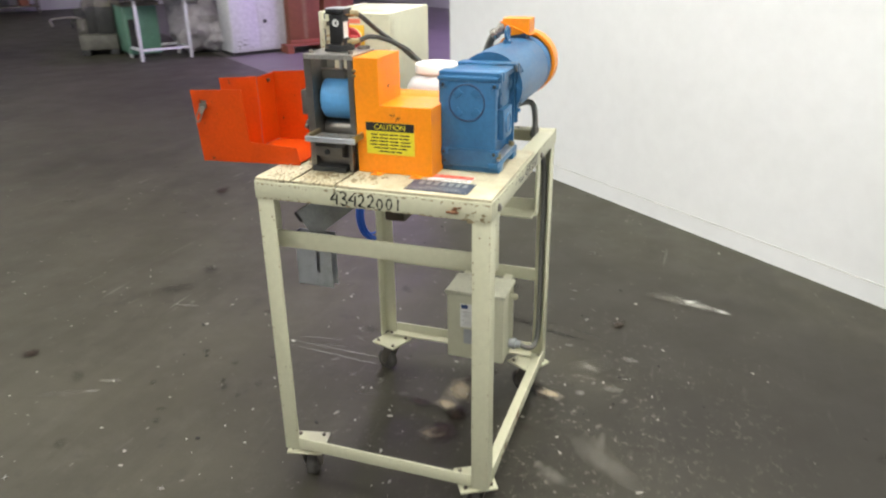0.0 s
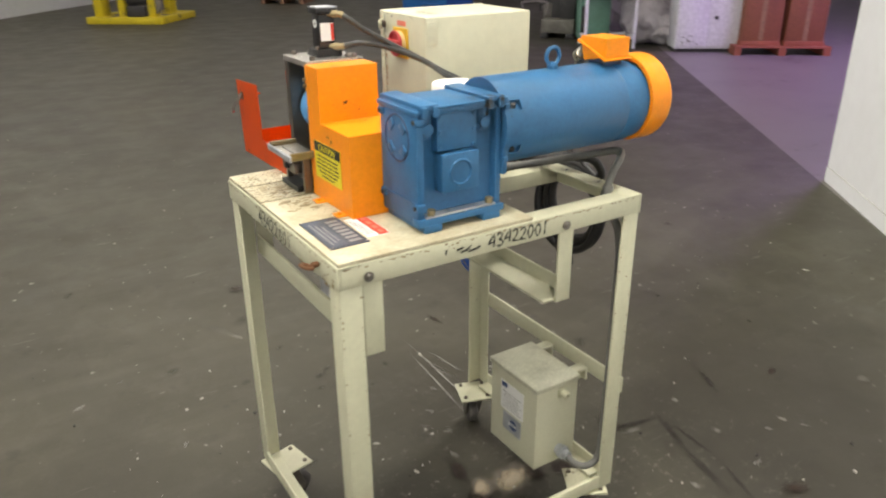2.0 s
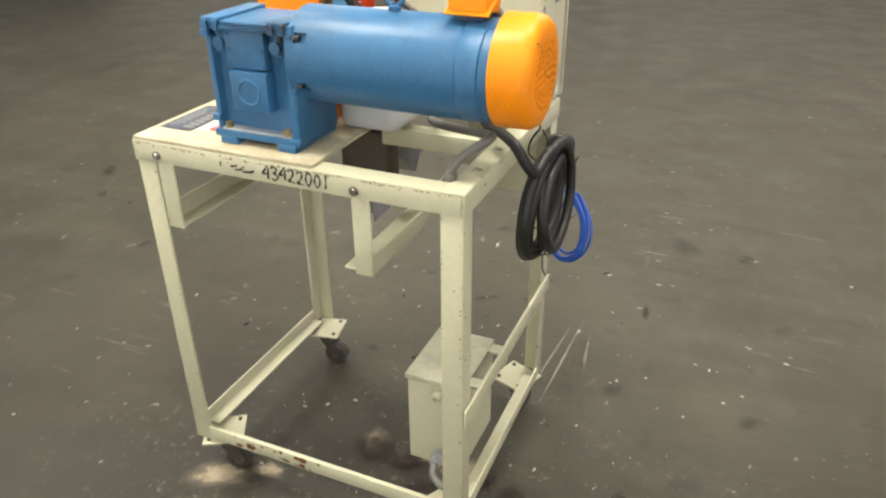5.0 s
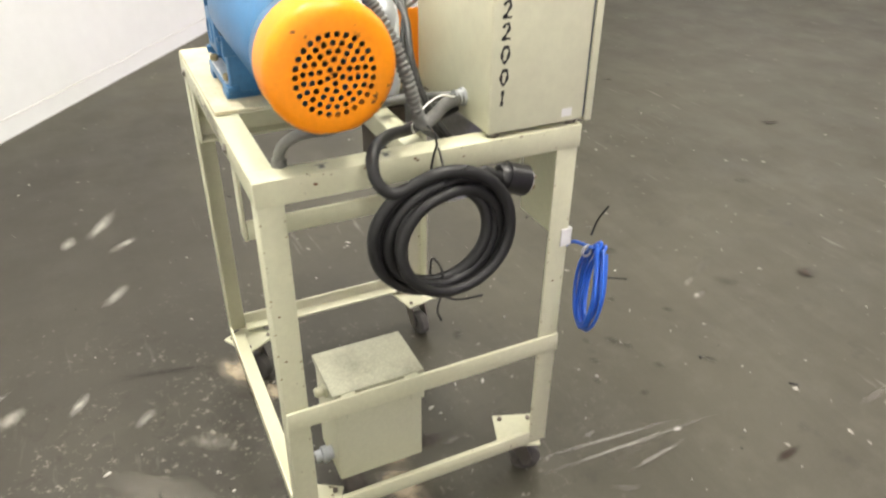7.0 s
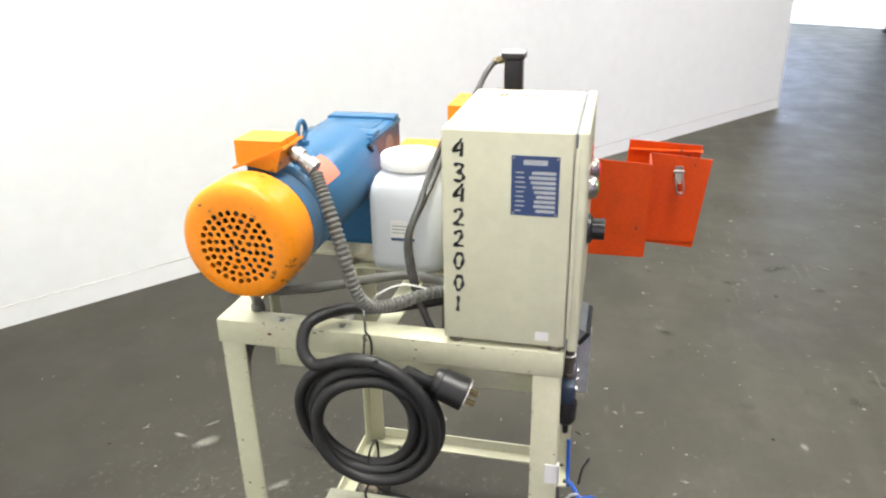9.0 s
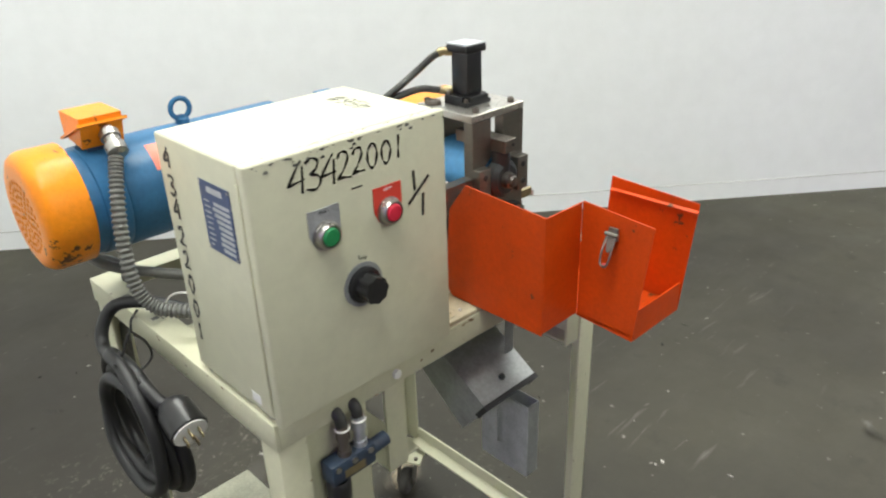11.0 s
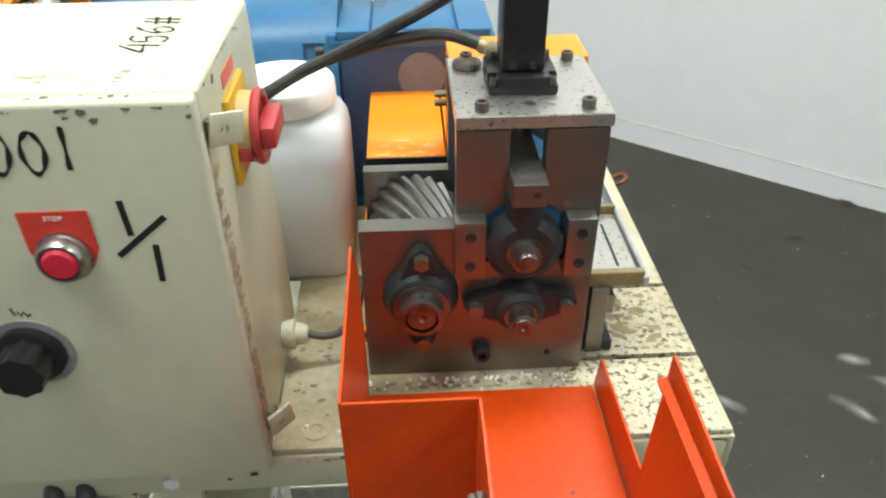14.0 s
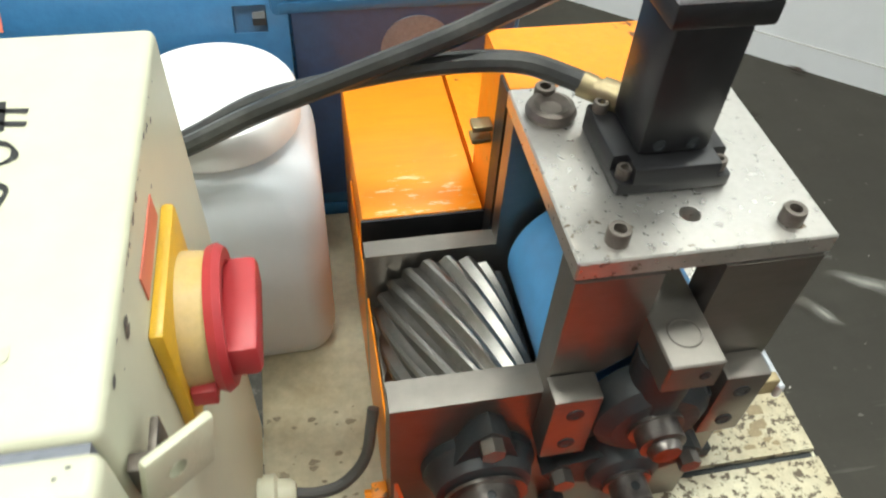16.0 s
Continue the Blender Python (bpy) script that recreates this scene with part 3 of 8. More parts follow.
def angle_iron(name, a, b, flange1, flange2, t=0.006, material=M_CREAM):
    """An L section from a to b; flange1 and flange2 are its legs as vectors from the heel line."""
    a, b, f, g = Vector(a), Vector(b), Vector(flange1), Vector(flange2)
    fu, gu = f.normalized() * t, g.normalized() * t
    sec = [Vector(), f, f + gu, fu + gu, g + fu, g]
    bm = B()
    lo, hi = [bm.verts.new(a + s) for s in sec], [bm.verts.new(b + s) for s in sec]
    bm.faces.new(lo), bm.faces.new(list(reversed(hi)))
    for i in range(6):
        j = (i + 1) % 6
        bm.faces.new((lo[i], hi[i], hi[j], lo[j]))
    bmesh.ops.recalc_face_normals(bm, faces=bm.faces)
    bevel_all(bm, 0.0015, 2)
    return part(name, bm, material, cart)


F = 0.046
angle_iron("top_rail", (0, 0, TOP), (0, W, TOP), (0, 0, -F), (F, 0, 0))
angle_iron("top_rail", (L, 0, TOP), (L, W, TOP), (0, 0, -F), (-F, 0, 0))
angle_iron("top_rail", (0.0062, 0, TOP - 0.0006), (L - 0.0062, 0, TOP - 0.0006), (0, 0, -F + 0.002), (0, F, 0))
angle_iron("top_rail", (0.0062, W, TOP - 0.0006), (L - 0.0062, W, TOP - 0.0006), (0, 0, -F + 0.002), (0, -F, 0))
for x, sx in ((0.003, 1), (L - 0.003, -1)):
    for y, sy in ((0.003, 1), (W - 0.003, -1)):
        angle_iron("leg", (x, y, 0.178), (x, y, TOP - F + 0.004), (sx * 0.046, 0, 0), (0, sy * 0.046, 0))
angle_iron("bottom_rail", (0, 0.05, 0.186), (0, W - 0.05, 0.186), (0, 0, 0.038), (0.038, 0, 0))
angle_iron("bottom_rail", (L, 0.05, 0.180), (L, W - 0.05, 0.180), (0, 0, 0.038), (-0.038, 0, 0))
angle_iron("bottom_rail", (0.05, 0, 0.186), (L - 0.05, 0, 0.186), (0, 0, 0.038), (0, 0.038, 0))
part("middle_rail", bevel_all(boxes((L - 0.001, L + 0.006, 0.004, W - 0.004, 0.463, 0.508)), 0.002), M_CREAM, cart)
# hangers under the rim: straps and cross angles
for x, z in ((0.052, 0.802), (0.520, 0.786)):
    for y0, y1 in ((0.006, 0.012), (W - 0.012, W - 0.006)):
        part("hanger_strap", bevel_all(boxes((x, x + 0.040, y0, y1, z, 0.958)), 0.0015), M_CREAM, cart)
angle_iron("cross_angle", (0.050, 0.013, 0.804), (0.050, W - 0.013, 0.804), (0, 0, 0.048), (0.04, 0, 0))
angle_iron("cross_angle", (0.560, 0.013, 0.788), (0.560, W - 0.013, 0.788), (0, 0, 0.040), (-0.07, 0, 0))
for x in (0.061, 0.532):
    bm = B()
    lathe(bm, (x, 0, 0.971), (0, -1, 0), [(0, 0.010), (0.003, 0.010), (0.003, 0.0065), (0.006, 0.005), (0.006, 0)], 16)
    part("bolt", bm, M_STEEL, cart, "grey steel bolt head")
# deck plate, with two slots from its edge to the machine
def cut_away(bm, cutter):
    """bm less cutter, as a new bmesh."""
    obs = []
    for b in (bm, cutter):
        bmesh.ops.recalc_face_normals(b, faces=b.faces)
        me = bpy.data.meshes.new("cut")
        b.to_mesh(me)
        b.free()
        obs.append(new("cut", me))
    mod = obs[0].modifiers.new("cut", "BOOLEAN")
    mod.operation, mod.object, mod.solver = "DIFFERENCE", obs[1], "EXACT"
    mod.use_self = True
    dg = bpy.context.evaluated_depsgraph_get()
    dg.update()
    out = B()
    out.from_object(obs[0], dg)
    for ob in obs:
        me = ob.data
        bpy.data.objects.remove(ob)
        bpy.data.meshes.remove(me)
    return out


plate = bevel_all(boxes((0.003, 0.442, 0.002, W - 0.002, TOP + 0.0003, TOP + 0.008)), 0.0015)
plate = cut_away(plate, boxes((-0.01, 0.20, 0.3915, 0.3985, TOP - 0.01, TOP + 0.02), (-0.01, 0.20, 0.5120, 0.5190, TOP - 0.01, TOP + 0.02)))
part("deck_plate", plate, M_PLATE, cart, "chipped cream deck plate with oily grime")
# bar across the open half, and the plate that carries the valve
angle_iron("cross_bar", (0.443, 0.284, 0.9935), (L - 0.0065, 0.284, 0.9935), (0, 0, -0.040), (0, 0.040, 0))
part("valve_plate", bevel_all(boxes((0.590, 0.708, 0.602, 0.607, 0.745, 0.952)), 0.0015), M_CREAM, cart)
for wx, wy in ((0.403, 0.598), (0.045, 0.575), (0.42, 0.24)):
    bm = B()
    lathe(bm, (wx, wy, TOP + 0.0082), (0, 0, 1), [(0, 0.013), (0.001, 0.013), (0.001, 0.007), (-0.001, 0.005), (-0.001, 0)], 24)
    part("countersunk_screw", bm, M_PLATE, cart)
bm = B()
cyl(bm, (0.001, 0.088, 0.978), (-0.012, 0.088, 0.978), 0.006, 12)
ring(bm, (-0.022, 0.088, 0.978), (0.4, 0, 1), 0.012, 0.0035, 24, 8)
part("eye_ring", bm, M_RUST, cart, "rusty eye ring")
# dark strips over the cream rail, so that the slots look dark
for y in (0.395, 0.5155):
    part("slot_bed", boxes((0.0045, 0.199, y - 0.0055, y + 0.0055, TOP + 0.0006, TOP + 0.0016)), M_IRON, cart, "dark strip along the bottom of a slot")
# casters
def caster(x, y, turn):
    m = Matrix.Translation((x, y, DATUM)) @ Matrix.Rotation(radians(turn), 4, "Z")
    bm = B()
    box(bm, -0.040, 0.040, -0.046, 0.046, 0.119, 0.124, 0.0015)
    lathe(bm, (0, 0, 0.103), (0, 0, 1), [(0, 0), (0, 0.024), (0.006, 0.030), (0.016, 0.030), (0.016, 0)], 24)
    for sy in (-1, 1):
        prism(bm, [(-0.018, 0.104), (0.020, 0.104), (0.042, 0.046), (0.036, 0.028), (0.020, 0.028)], "y", sy * 0.021, sy * 0.025)
    box(bm, -0.018, 0.020, -0.025, 0.025, 0.100, 0.104, 0.001)
    bm.transform(m)
    fork = part("caster_fork", bm, M_STEEL, cart, "grimy steel swivel caster fork")
    bm = B()
    lathe(bm, (0.028, -0.016, 0.039), (0, 1, 0), [(0, 0.010), (0, 0.026), (0.002, 0.034), (0.006, 0.0385), (0.012, 0.039), (0.020, 0.039), (0.026, 0.0385), (0.030, 0.034), (0.032, 0.026), (0.032, 0.010)], 32)
    bm.transform(m)
    part("wheel", bm, M_TYRE, fork, "worn dark caster wheel")
    bm = B()
    cyl(bm, (0.028, -0.028, 0.039), (0.028, 0.028, 0.039), 0.006, 12)
    bm.transform(m)
    part("axle", bm, M_STEEL, fork)
    bm = B()
    box(bm, -0.052, 0.052, -0.052, 0.052, 0.124, 0.131, 0.002)
    bm.transform(m)
    pad = part("caster_pad", bm, M_CREAM, cart, "cream caster pad with bolt heads")
    for bx in (-0.036, 0.036):
        for by in (-0.036, 0.036):
            bm = B()
            hexhead(bm, (bx, by, 0.131), (0, 0, 1), 0.006, 0.005)
            bm.transform(m)
            part("pad_bolt", bm, M_JUNKSTEEL, pad)


caster(0.052, 0.052, 30)
caster(0.052, W - 0.052, 12)
caster(L - 0.052, 0.052, 60)
caster(L - 0.060, W - 0.052, 70)
# marker numbers on the rim
write_number(cart, "43422001", (-0.0012, 0.408, 0.9590), (0, -1, 0), (0, 0, 1), 0.035, 0.0023, 0.70, taper=0.28)
write_number(cart, "43422001", (0.328, -0.0012, 0.966), (1, 0, 0), (0, 0, 1), 0.026, 0.0023, 0.76)
bm = B()
pen_line(bm, [(0.228, -0.0012, 0.985), (0.227, -0.0012, 0.974)], (0, -1, 0), 0.0020)
pen_line(bm, [(0.252, -0.0012, 0.978), (0.268, -0.0012, 0.981), (0.262, -0.0012, 0.972), (0.276, -0.0012, 0.974), (0.286, -0.0012, 0.983), (0.280, -0.0012, 0.970), (0.300, -0.0012, 0.972), (0.308, -0.0012, 0.976)], (0, -1, 0), 0.0026)
part("crossed_out_marks", bm, M_INK, cart, "crossed-out black marker scrawl")
# rust where the paint has gone
def flakes(name, parent, material, origin, right, up, wide, high, count, size, seed, label="", edge=0.0):
    """Small ragged patches scattered over a strip; edge crowds them to its upper side."""
    o, r, u = Vector(origin), Vector(right).normalized(), Vector(up).normalized()
    rnd = random.Random(seed)
    bm = B()
    out = r.cross(u)
    out *= 0.000005 if out.dot(o - Vector((0.45, 0.35, 0.7))) > 0 else -0.000005
    for n in range(count):
        a, b = rnd.random() * wide, (1 - rnd.random() ** (1 + edge)) * high
        s = size * rnd.uniform(0.3, 1.0) ** 2
        pts, sides, ph = [], rnd.randint(5, 8), rnd.uniform(0, 6)
        for k in range(sides):
            t = ph + 2 * math.pi * k / sides
            q = s * rnd.uniform(0.5, 1.1)
            pts.append(bm.verts.new(o + out * n + r * min(wide, max(0, a + 1.6 * q * math.cos(t))) + u * min(high, max(0, b + q * math.sin(t)))))
        bm.faces.new(pts)
    ob = part(name, bm, material, parent, label, smooth=0)
    return tagged(ob, label, kind="stuff")


flakes("rust_patches", cart, M_RUST, (0.10, -0.0006, 0.190), (1, 0, 0), (0, 0, 1), 0.30, 0.032, 26, 0.012, 1, "rust patches on the bottom rail")
flakes("rust_patches", cart, M_RUST, (-0.0006, 0.06, 0.955), (0, 1, 0), (0, 0, 1), 0.50, 0.044, 18, 0.0032, 2, "paint chips along the rim", edge=1.5)
flakes("rust_patches", cart, M_RUST, (0.03, -0.0006, 0.955), (1, 0, 0), (0, 0, 1), 0.66, 0.043, 20, 0.0030, 3, "paint chips along the rim", edge=2)
flakes("rust_patches", cart, M_RUST, (0.70, W + 0.0006, 0.955), (-1, 0, 0), (0, 0, 1), 0.66, 0.043, 30, 0.0040, 4, "paint chips along the rim", edge=2)
flakes("rust_patches", cart, M_RUST, (L + 0.0006, 0.03, 0.955), (0, 1, 0), (0, 0, 1), 0.55, 0.043, 22, 0.0035, 5, "paint chips along the rim", edge=2)
for x, y, nx in ((0.0024, 0.006, -1), (0.0024, W - 0.05, -1), (L - 0.0024, 0.006, 1), (L - 0.0024, W - 0.05, 1)):
    flakes("rust_patches", cart, M_RUST, (x, y, 0.20), (0, 1, 0), (0, 0, 1), 0.044, 0.74, 4, 0.0030, int(1000 * (x + y)), "rust specks on the leg")
for y, s in ((0.0024, 1), (W - 0.0024, 1)):
    for x in (0.006, L - 0.05):
        flakes("rust_patches", cart, M_RUST, (x, y, 0.20), (1, 0, 0), (0, 0, 1), 0.044, 0.74, 4, 0.0030, int(1000 * (x + y)) + 7, "rust specks on the leg")
for x in (0.0024, L - 0.0024):
    for k, y in enumerate((0.003, 0.043, W - 0.049, W - 0.010)):
        flakes("worn_edge", cart, M_EDGE, (x, y, 0.19), (0, 1, 0), (0, 0, 1), 0.0045, 0.76, 18, 0.0034, 300 + k + int(100 * x), "brown worn edge of the leg")
for y in (0.0024, W - 0.0024):
    for k, x in enumerate((0.003, 0.043, L - 0.049, L - 0.010)):
        flakes("worn_edge", cart, M_EDGE, (x, y, 0.19), (1, 0, 0), (0, 0, 1), 0.0045, 0.76, 18, 0.0034, 400 + k + int(100 * y), "brown worn edge of the leg")
flakes("worn_edge", cart, M_EDGE, (-0.0005, 0.004, 0.990), (0, 1, 0), (0, 0, 1), W - 0.008, 0.0055, 110, 0.0038, 501, "brown worn edge of the rim", edge=2)
flakes("worn_edge", cart, M_EDGE, (0.004, -0.0005, 0.990), (1, 0, 0), (0, 0, 1), L - 0.008, 0.0055, 110, 0.0038, 502, "brown worn edge of the rim", edge=2)
flakes("worn_edge", cart, M_EDGE, (L - 0.004, W + 0.0005, 0.990), (-1, 0, 0), (0, 0, 1), L - 0.008, 0.0055, 90, 0.0038, 503, "brown worn edge of the rim", edge=2)
flakes("worn_edge", cart, M_EDGE, (-0.0005, 0.004, 0.9545), (0, 1, 0), (0, 0, 1), W - 0.008, 0.004, 70, 0.0040, 504, "brown worn lower edge of the rim")
flakes("worn_edge", cart, M_EDGE, (-0.0005, 0.010, 0.948), (0, 1, 0), (0, 0, 1), 0.055, 0.030, 16, 0.0060, 505, "rusty corner of the rim")
flakes("oily_smears", cart, M_EDGE, (0.030, 0.300, TOP + 0.0083), (1, 0, 0), (0, 1, 0), 0.105, 0.075, 60, 0.0085, 507, "brown oily smears on the deck")
flakes("oily_smears", cart, M_EDGE, (0.030, 0.405, TOP + 0.0083), (1, 0, 0), (0, 1, 0), 0.075, 0.100, 55, 0.0075, 508, "brown oily smears on the deck")
flakes("grime_specks", cart, M_GRIME, (0.355, 0.415, TOP + 0.0084), (1, 0, 0), (0, 1, 0), 0.084, 0.195, 70, 0.0035, 61, "brown oily grime on the deck")
flakes("grime_specks", cart, M_GRIME, (0.136, 0.537, TOP + 0.0084), (1, 0, 0), (0, 1, 0), 0.225, 0.014, 60, 0.0045, 62, "dark oily grime along the machine's foot")
flakes("grime_specks", cart, M_GRIME, (0.08, 0.20, TOP + 0.0084), (1, 0, 0), (0, 1, 0), 0.045, 0.19, 40, 0.0040, 63, "brown oily grime by the drive cover")
bm = B()
hexhead(bm, (0.540, W, 0.975), (0, 1, 0), 0.008, 0.006)
part("bolt", bm, M_CAP, cart, "white-painted bolt head")

# transformer box on the middle rail
tbox = thing("transformer_box", "dusty cream steel transformer box bolted to the cart", "transformer", (0.64, 0.21, 0.225))
part("body", bevel_all(boxes((0.572, 0.710, 0.112, 0.308, 0.225, 0.468)), 0.003), M_TBOX, tbox)
part("lid", bevel_all(boxes((0.567, 0.714, 0.107, 0.313, 0.464, 0.478)), 0.003), M_LID, tbox, "scuffed grey-stained lid")
for y in (0.125, 0.265):
    bm = B()
    prism(bm, [(0.710, 0.470), (0.748, 0.470), (0.748, 0.440), (0.754, 0.440), (0.754, 0.476), (0.710, 0.476)], "y", y, y + 0.03)
    part("mounting_flange", bevel_all(bm, 0.001), M_TBOX, tbox)
bm = boxes((0.640, 0.664, 0.104, 0.112, 0.432, 0.456), bevel=0.002)
lathe(bm, (0.652, 0.104, 0.444), (0, -1, 0), [(0, 0.011), (0.014, 0.011), (0.018, 0.008), (0.018, 0.005), (0.010, 0.005), (0.010, 0)], 20)
part("knockout_fitting", bm, M_CREAM, tbox)
bm = B()
lathe(bm, (0.655, 0.112, 0.262), (0, -1, 0), [(0, 0.016), (0.012, 0.016), (0.012, 0.019), (0.024, 0.019), (0.026, 0.013), (0.040, 0.013), (0.040, 0)], 12)
part("cable_connector", bm, M_GALV, tbox, "grey metal conduit connector")
label = part("paper_label", boxes((0.5708, 0.572, 0.165, 0.262, 0.345, 0.432)), M_WHITE, tbox, "white paper rating label with a blue mark")
part("label_mark", boxes((0.5702, 0.5709, 0.235, 0.258, 0.415, 0.429)), M_NAVYLABEL, label)
for k in range(7):
    part("text_line", boxes((0.5702, 0.5709, 0.175 + 0.006 * (k % 3), 0.254 - 0.009 * (k % 2), 0.353 + k * 0.008, 0.3545 + k * 0.008)), M_CONDUIT, label)
lower = part("grey_label", boxes((0.5708, 0.572, 0.172, 0.250, 0.283, 0.338)), M_GALV, tbox, "grey warning label with a round blue mark")
bm = B()
cyl(bm, (0.5709, 0.205, 0.310), (0.5702, 0.205, 0.310), 0.016, 24)
part("round_mark", bm, M_NAVYLABEL, lower)
part("white_band", boxes((0.5698, 0.5702, 0.190, 0.222, 0.308, 0.314)), M_WHITE, lower)
# conduit from the transformer up the leg and across to the cabinet
bm = B()
sweep(bm, smooth_line([(0.655, 0.074, 0.262), (0.662, 0.050, 0.250), (0.690, 0.035, 0.242), (0.718, 0.028, 0.262), (0.726, 0.026, 0.34), (0.728, 0.026, 0.60), (0.725, 0.028, 0.88), (0.7026, 0.0574, 0.965), (0.7030, 0.0574, 1.010),
                       (0.722, 0.063, 1.042), (0.755, 0.076, 1.068), (0.766, 0.098, 1.076), (0.745, 0.135, 1.066), (0.680, 0.190, 1.048), (0.605, 0.245, 1.032), (0.560, 0.295, 1.024), (0.575, 0.350, 1.030), (0.612, 0.396, 1.040), (0.630, 0.420, 1.042)], 8), 0.0092, 12)
lathe(bm, (0.7026, 0.0574, 0.985), (0.05, 0.02, 1), [(0, 0.011), (0, 0.0150), (0.012, 0.0150), (0.012, 0.0130), (0.026, 0.0125), (0.028, 0.0108)], 14)
on_cart(solo("grey_conduit", bm, M_CONDUIT, "smooth grey conduit running up inside the cart leg", "conduit"))

# ---- gear motor ----
gear_motor = thing("gear_motor", "blue gear motor with orange fan cover bolted to the deck", "motor", (0.45, 0.12, 1.008))
X0, X1, Y0, Y1, Z0, Z1 = 0.195, 0.392, 0.046, 0.193, 1.010, 1.257
gb_body = boxes((X0, X1, Y0 + 0.001, Y1, Z0 + 0.012, Z1 - 0.006), bevel=0.007)
holes = B()
box(holes, X0 + 0.014, X1 - 0.016, Y0 - 0.02, Y0 + 0.022, Z0 + 0.030, Z1 - 0.022, 0.004)
gb_body = cut_away(gb_body, holes)
MY, MZ = 0.118, 1.190
housing = part("gearbox", gb_body, M_BLUE, gear_motor, "blue cast gearbox housing with recessed side")
bm = bevel_all(boxes((X0 - 0.003, X1 + 0.003, Y0 - 0.004, Y1 + 0.003, Z1 - 0.020, Z1 - 0.010)), 0.002)
part("top_flange", bm, M_BLUE, housing)
bm = bevel_all(boxes((X0 + 0.046, X1 - 0.046, Y0 - 0.006, Y1 - 0.02, Z1 - 0.0102, Z1 - 0.004)), 0.002)
part("top_pad", bm, M_BLUE, housing)
for x0, x1 in ((X0 + 0.004, X0 + 0.044), (X1 - 0.044, X1 - 0.004)):
    bm = bevel_all(boxes((x0, x1, Y0 - 0.007, Y1 + 0.001, Z1 - 0.0104, Z1 + 0.001)), 0.002)
    foot = part("top_foot", bm, M_BLUE, housing)
    for xx in (x0 + 0.008, x1 - 0.008):
        part("foot_lug", bevel_all(boxes((xx - 0.006, xx + 0.006, Y0 - 0.011, Y0 - 0.0072, Z1 - 0.022, Z1 - 0.002)), 0.001, 1), M_BLUE, foot)
part("motor_flange", bevel_all(boxes((X1 - 0.004, X1 + 0.009, Y0 - 0.006, Y1 + 0.002, MZ - 0.094, Z1 - 0.003)), 0.004, 2), M_BLUE, housing, "blue square motor flange")
for zz in (MZ - 0.06, MZ + 0.045):
    bm = B()
    hexhead(bm, (X1 + 0.002, Y0 - 0.006, zz), (0, -1, 0), 0.006, 0.006)
    part("flange_nut", bm, M_BLUE, housing)
bm = boxes((0.240, 0.330, Y0 + 0.002, Y0 + 0.030, 1.163, 1.237), bevel=0.003)
for bx in (0.247, 0.323):
    for bz in (1.170, 1.20, 1.230):
        cyl(bm, (bx, Y0 + 0.003, bz), (bx, Y0 - 0.001, bz), 0.0035, 10)
part("inspection_cover", bm, M_BLUE, housing)
bm = boxes((0.246, 0.332, Y0 - 0.006, Y0 + 0.030, 1.082, 1.160), bevel=0.004)
ring(bm, (0.289, Y0 - 0.006, 1.120), (0, 1, 0), 0.024, 0.003, 32, 8)
part("square_boss", bm, M_BLUE, housing)
for xx in (0.222, 0.352):
    bm = B()
    cyl(bm, (xx, Y0 + 0.024, 1.19), (xx, Y0 + 0.024, 1.234), 0.016, 20)
    cyl(bm, (xx, Y0 + 0.022, 1.208), (xx, Y0 + 0.004, 1.208), 0.012, 20)
    part("bearing_boss", bm, M_BLUE, housing)
for yy, zz in ((Y0 + 0.006, Z1 - 0.03), (Y1 - 0.01, Z1 - 0.03), (Y0 + 0.006, Z0 + 0.05), (Y1 - 0.01, Z0 + 0.05)):
    part("corner_lug", boxes((X0 - 0.004, X0 + 0.014, yy - 0.012, yy + 0.008, zz - 0.007, zz + 0.007), bevel=0.002), M_BLUE, housing)
    bm = B()
    hexhead(bm, (X0 - 0.004, yy - 0.002, zz), (-1, 0, 0), 0.0045, 0.003)
    part("lug_bolt", bm, M_IRON, housing)
bm = B()
ring(bm, (X0, 0.121, 1.184), (1, 0, 0), 0.045, 0.0022, 40, 8)
part("round_cover", bm, M_NAVY, housing, "dark greasy ring of a round cover")
for k in range(4):
    a = math.pi / 4 + k * math.pi / 2
    bm = boxes((X0 - 0.003, X0 + 0.002, -0.011, 0.011, 0.024, 0.041), bevel=0.001)
    bm.transform(Matrix.Translation((0, 0.121, 1.184)) @ Matrix.Rotation(a, 4, "X"))
    part("cover_pad", bm, M_BLUE, housing)
part("casting_line", boxes((X0 - 0.0025, X0 + 0.002, Y0 + 0.004, Y1 - 0.004, 1.066, 1.070)), M_BLUE, housing)
bm = B()
cyl(bm, (0.285, Y1 - 0.001, 1.200), (0.285, Y1 + 0.0030, 1.200), 0.030, 32)
part("seal_disc", bm, M_SEAL, housing, "dull grey round blanking disc")
# added plate whose dark colour holds the rear face's shade
part("rear_shade_plate", bevel_all(boxes((X0 + 0.006, X1 - 0.006, Y1 - 0.001, Y1 + 0.0018, Z0 + 0.03, Z1 - 0.018)), 0.0008, 1), M_NAVY, housing, "thin dark blue plate standing for the shaded rear face")
bm = boxes((X0 - 0.003, X1 + 0.003, Y0 - 0.006, Y0 + 0.020, Z0 + 0.012, Z0 + 0.026), (X0 + 0.010, X0 + 0.050, Y0 - 0.008, Y1, Z0 - 0.0018, Z0 + 0.014), (X1 - 0.050, X1 - 0.008, Y0 - 0.008, Y1, Z0 - 0.0018, Z0 + 0.014), bevel=0.002)
part("foot", bm, M_BLUE, housing)
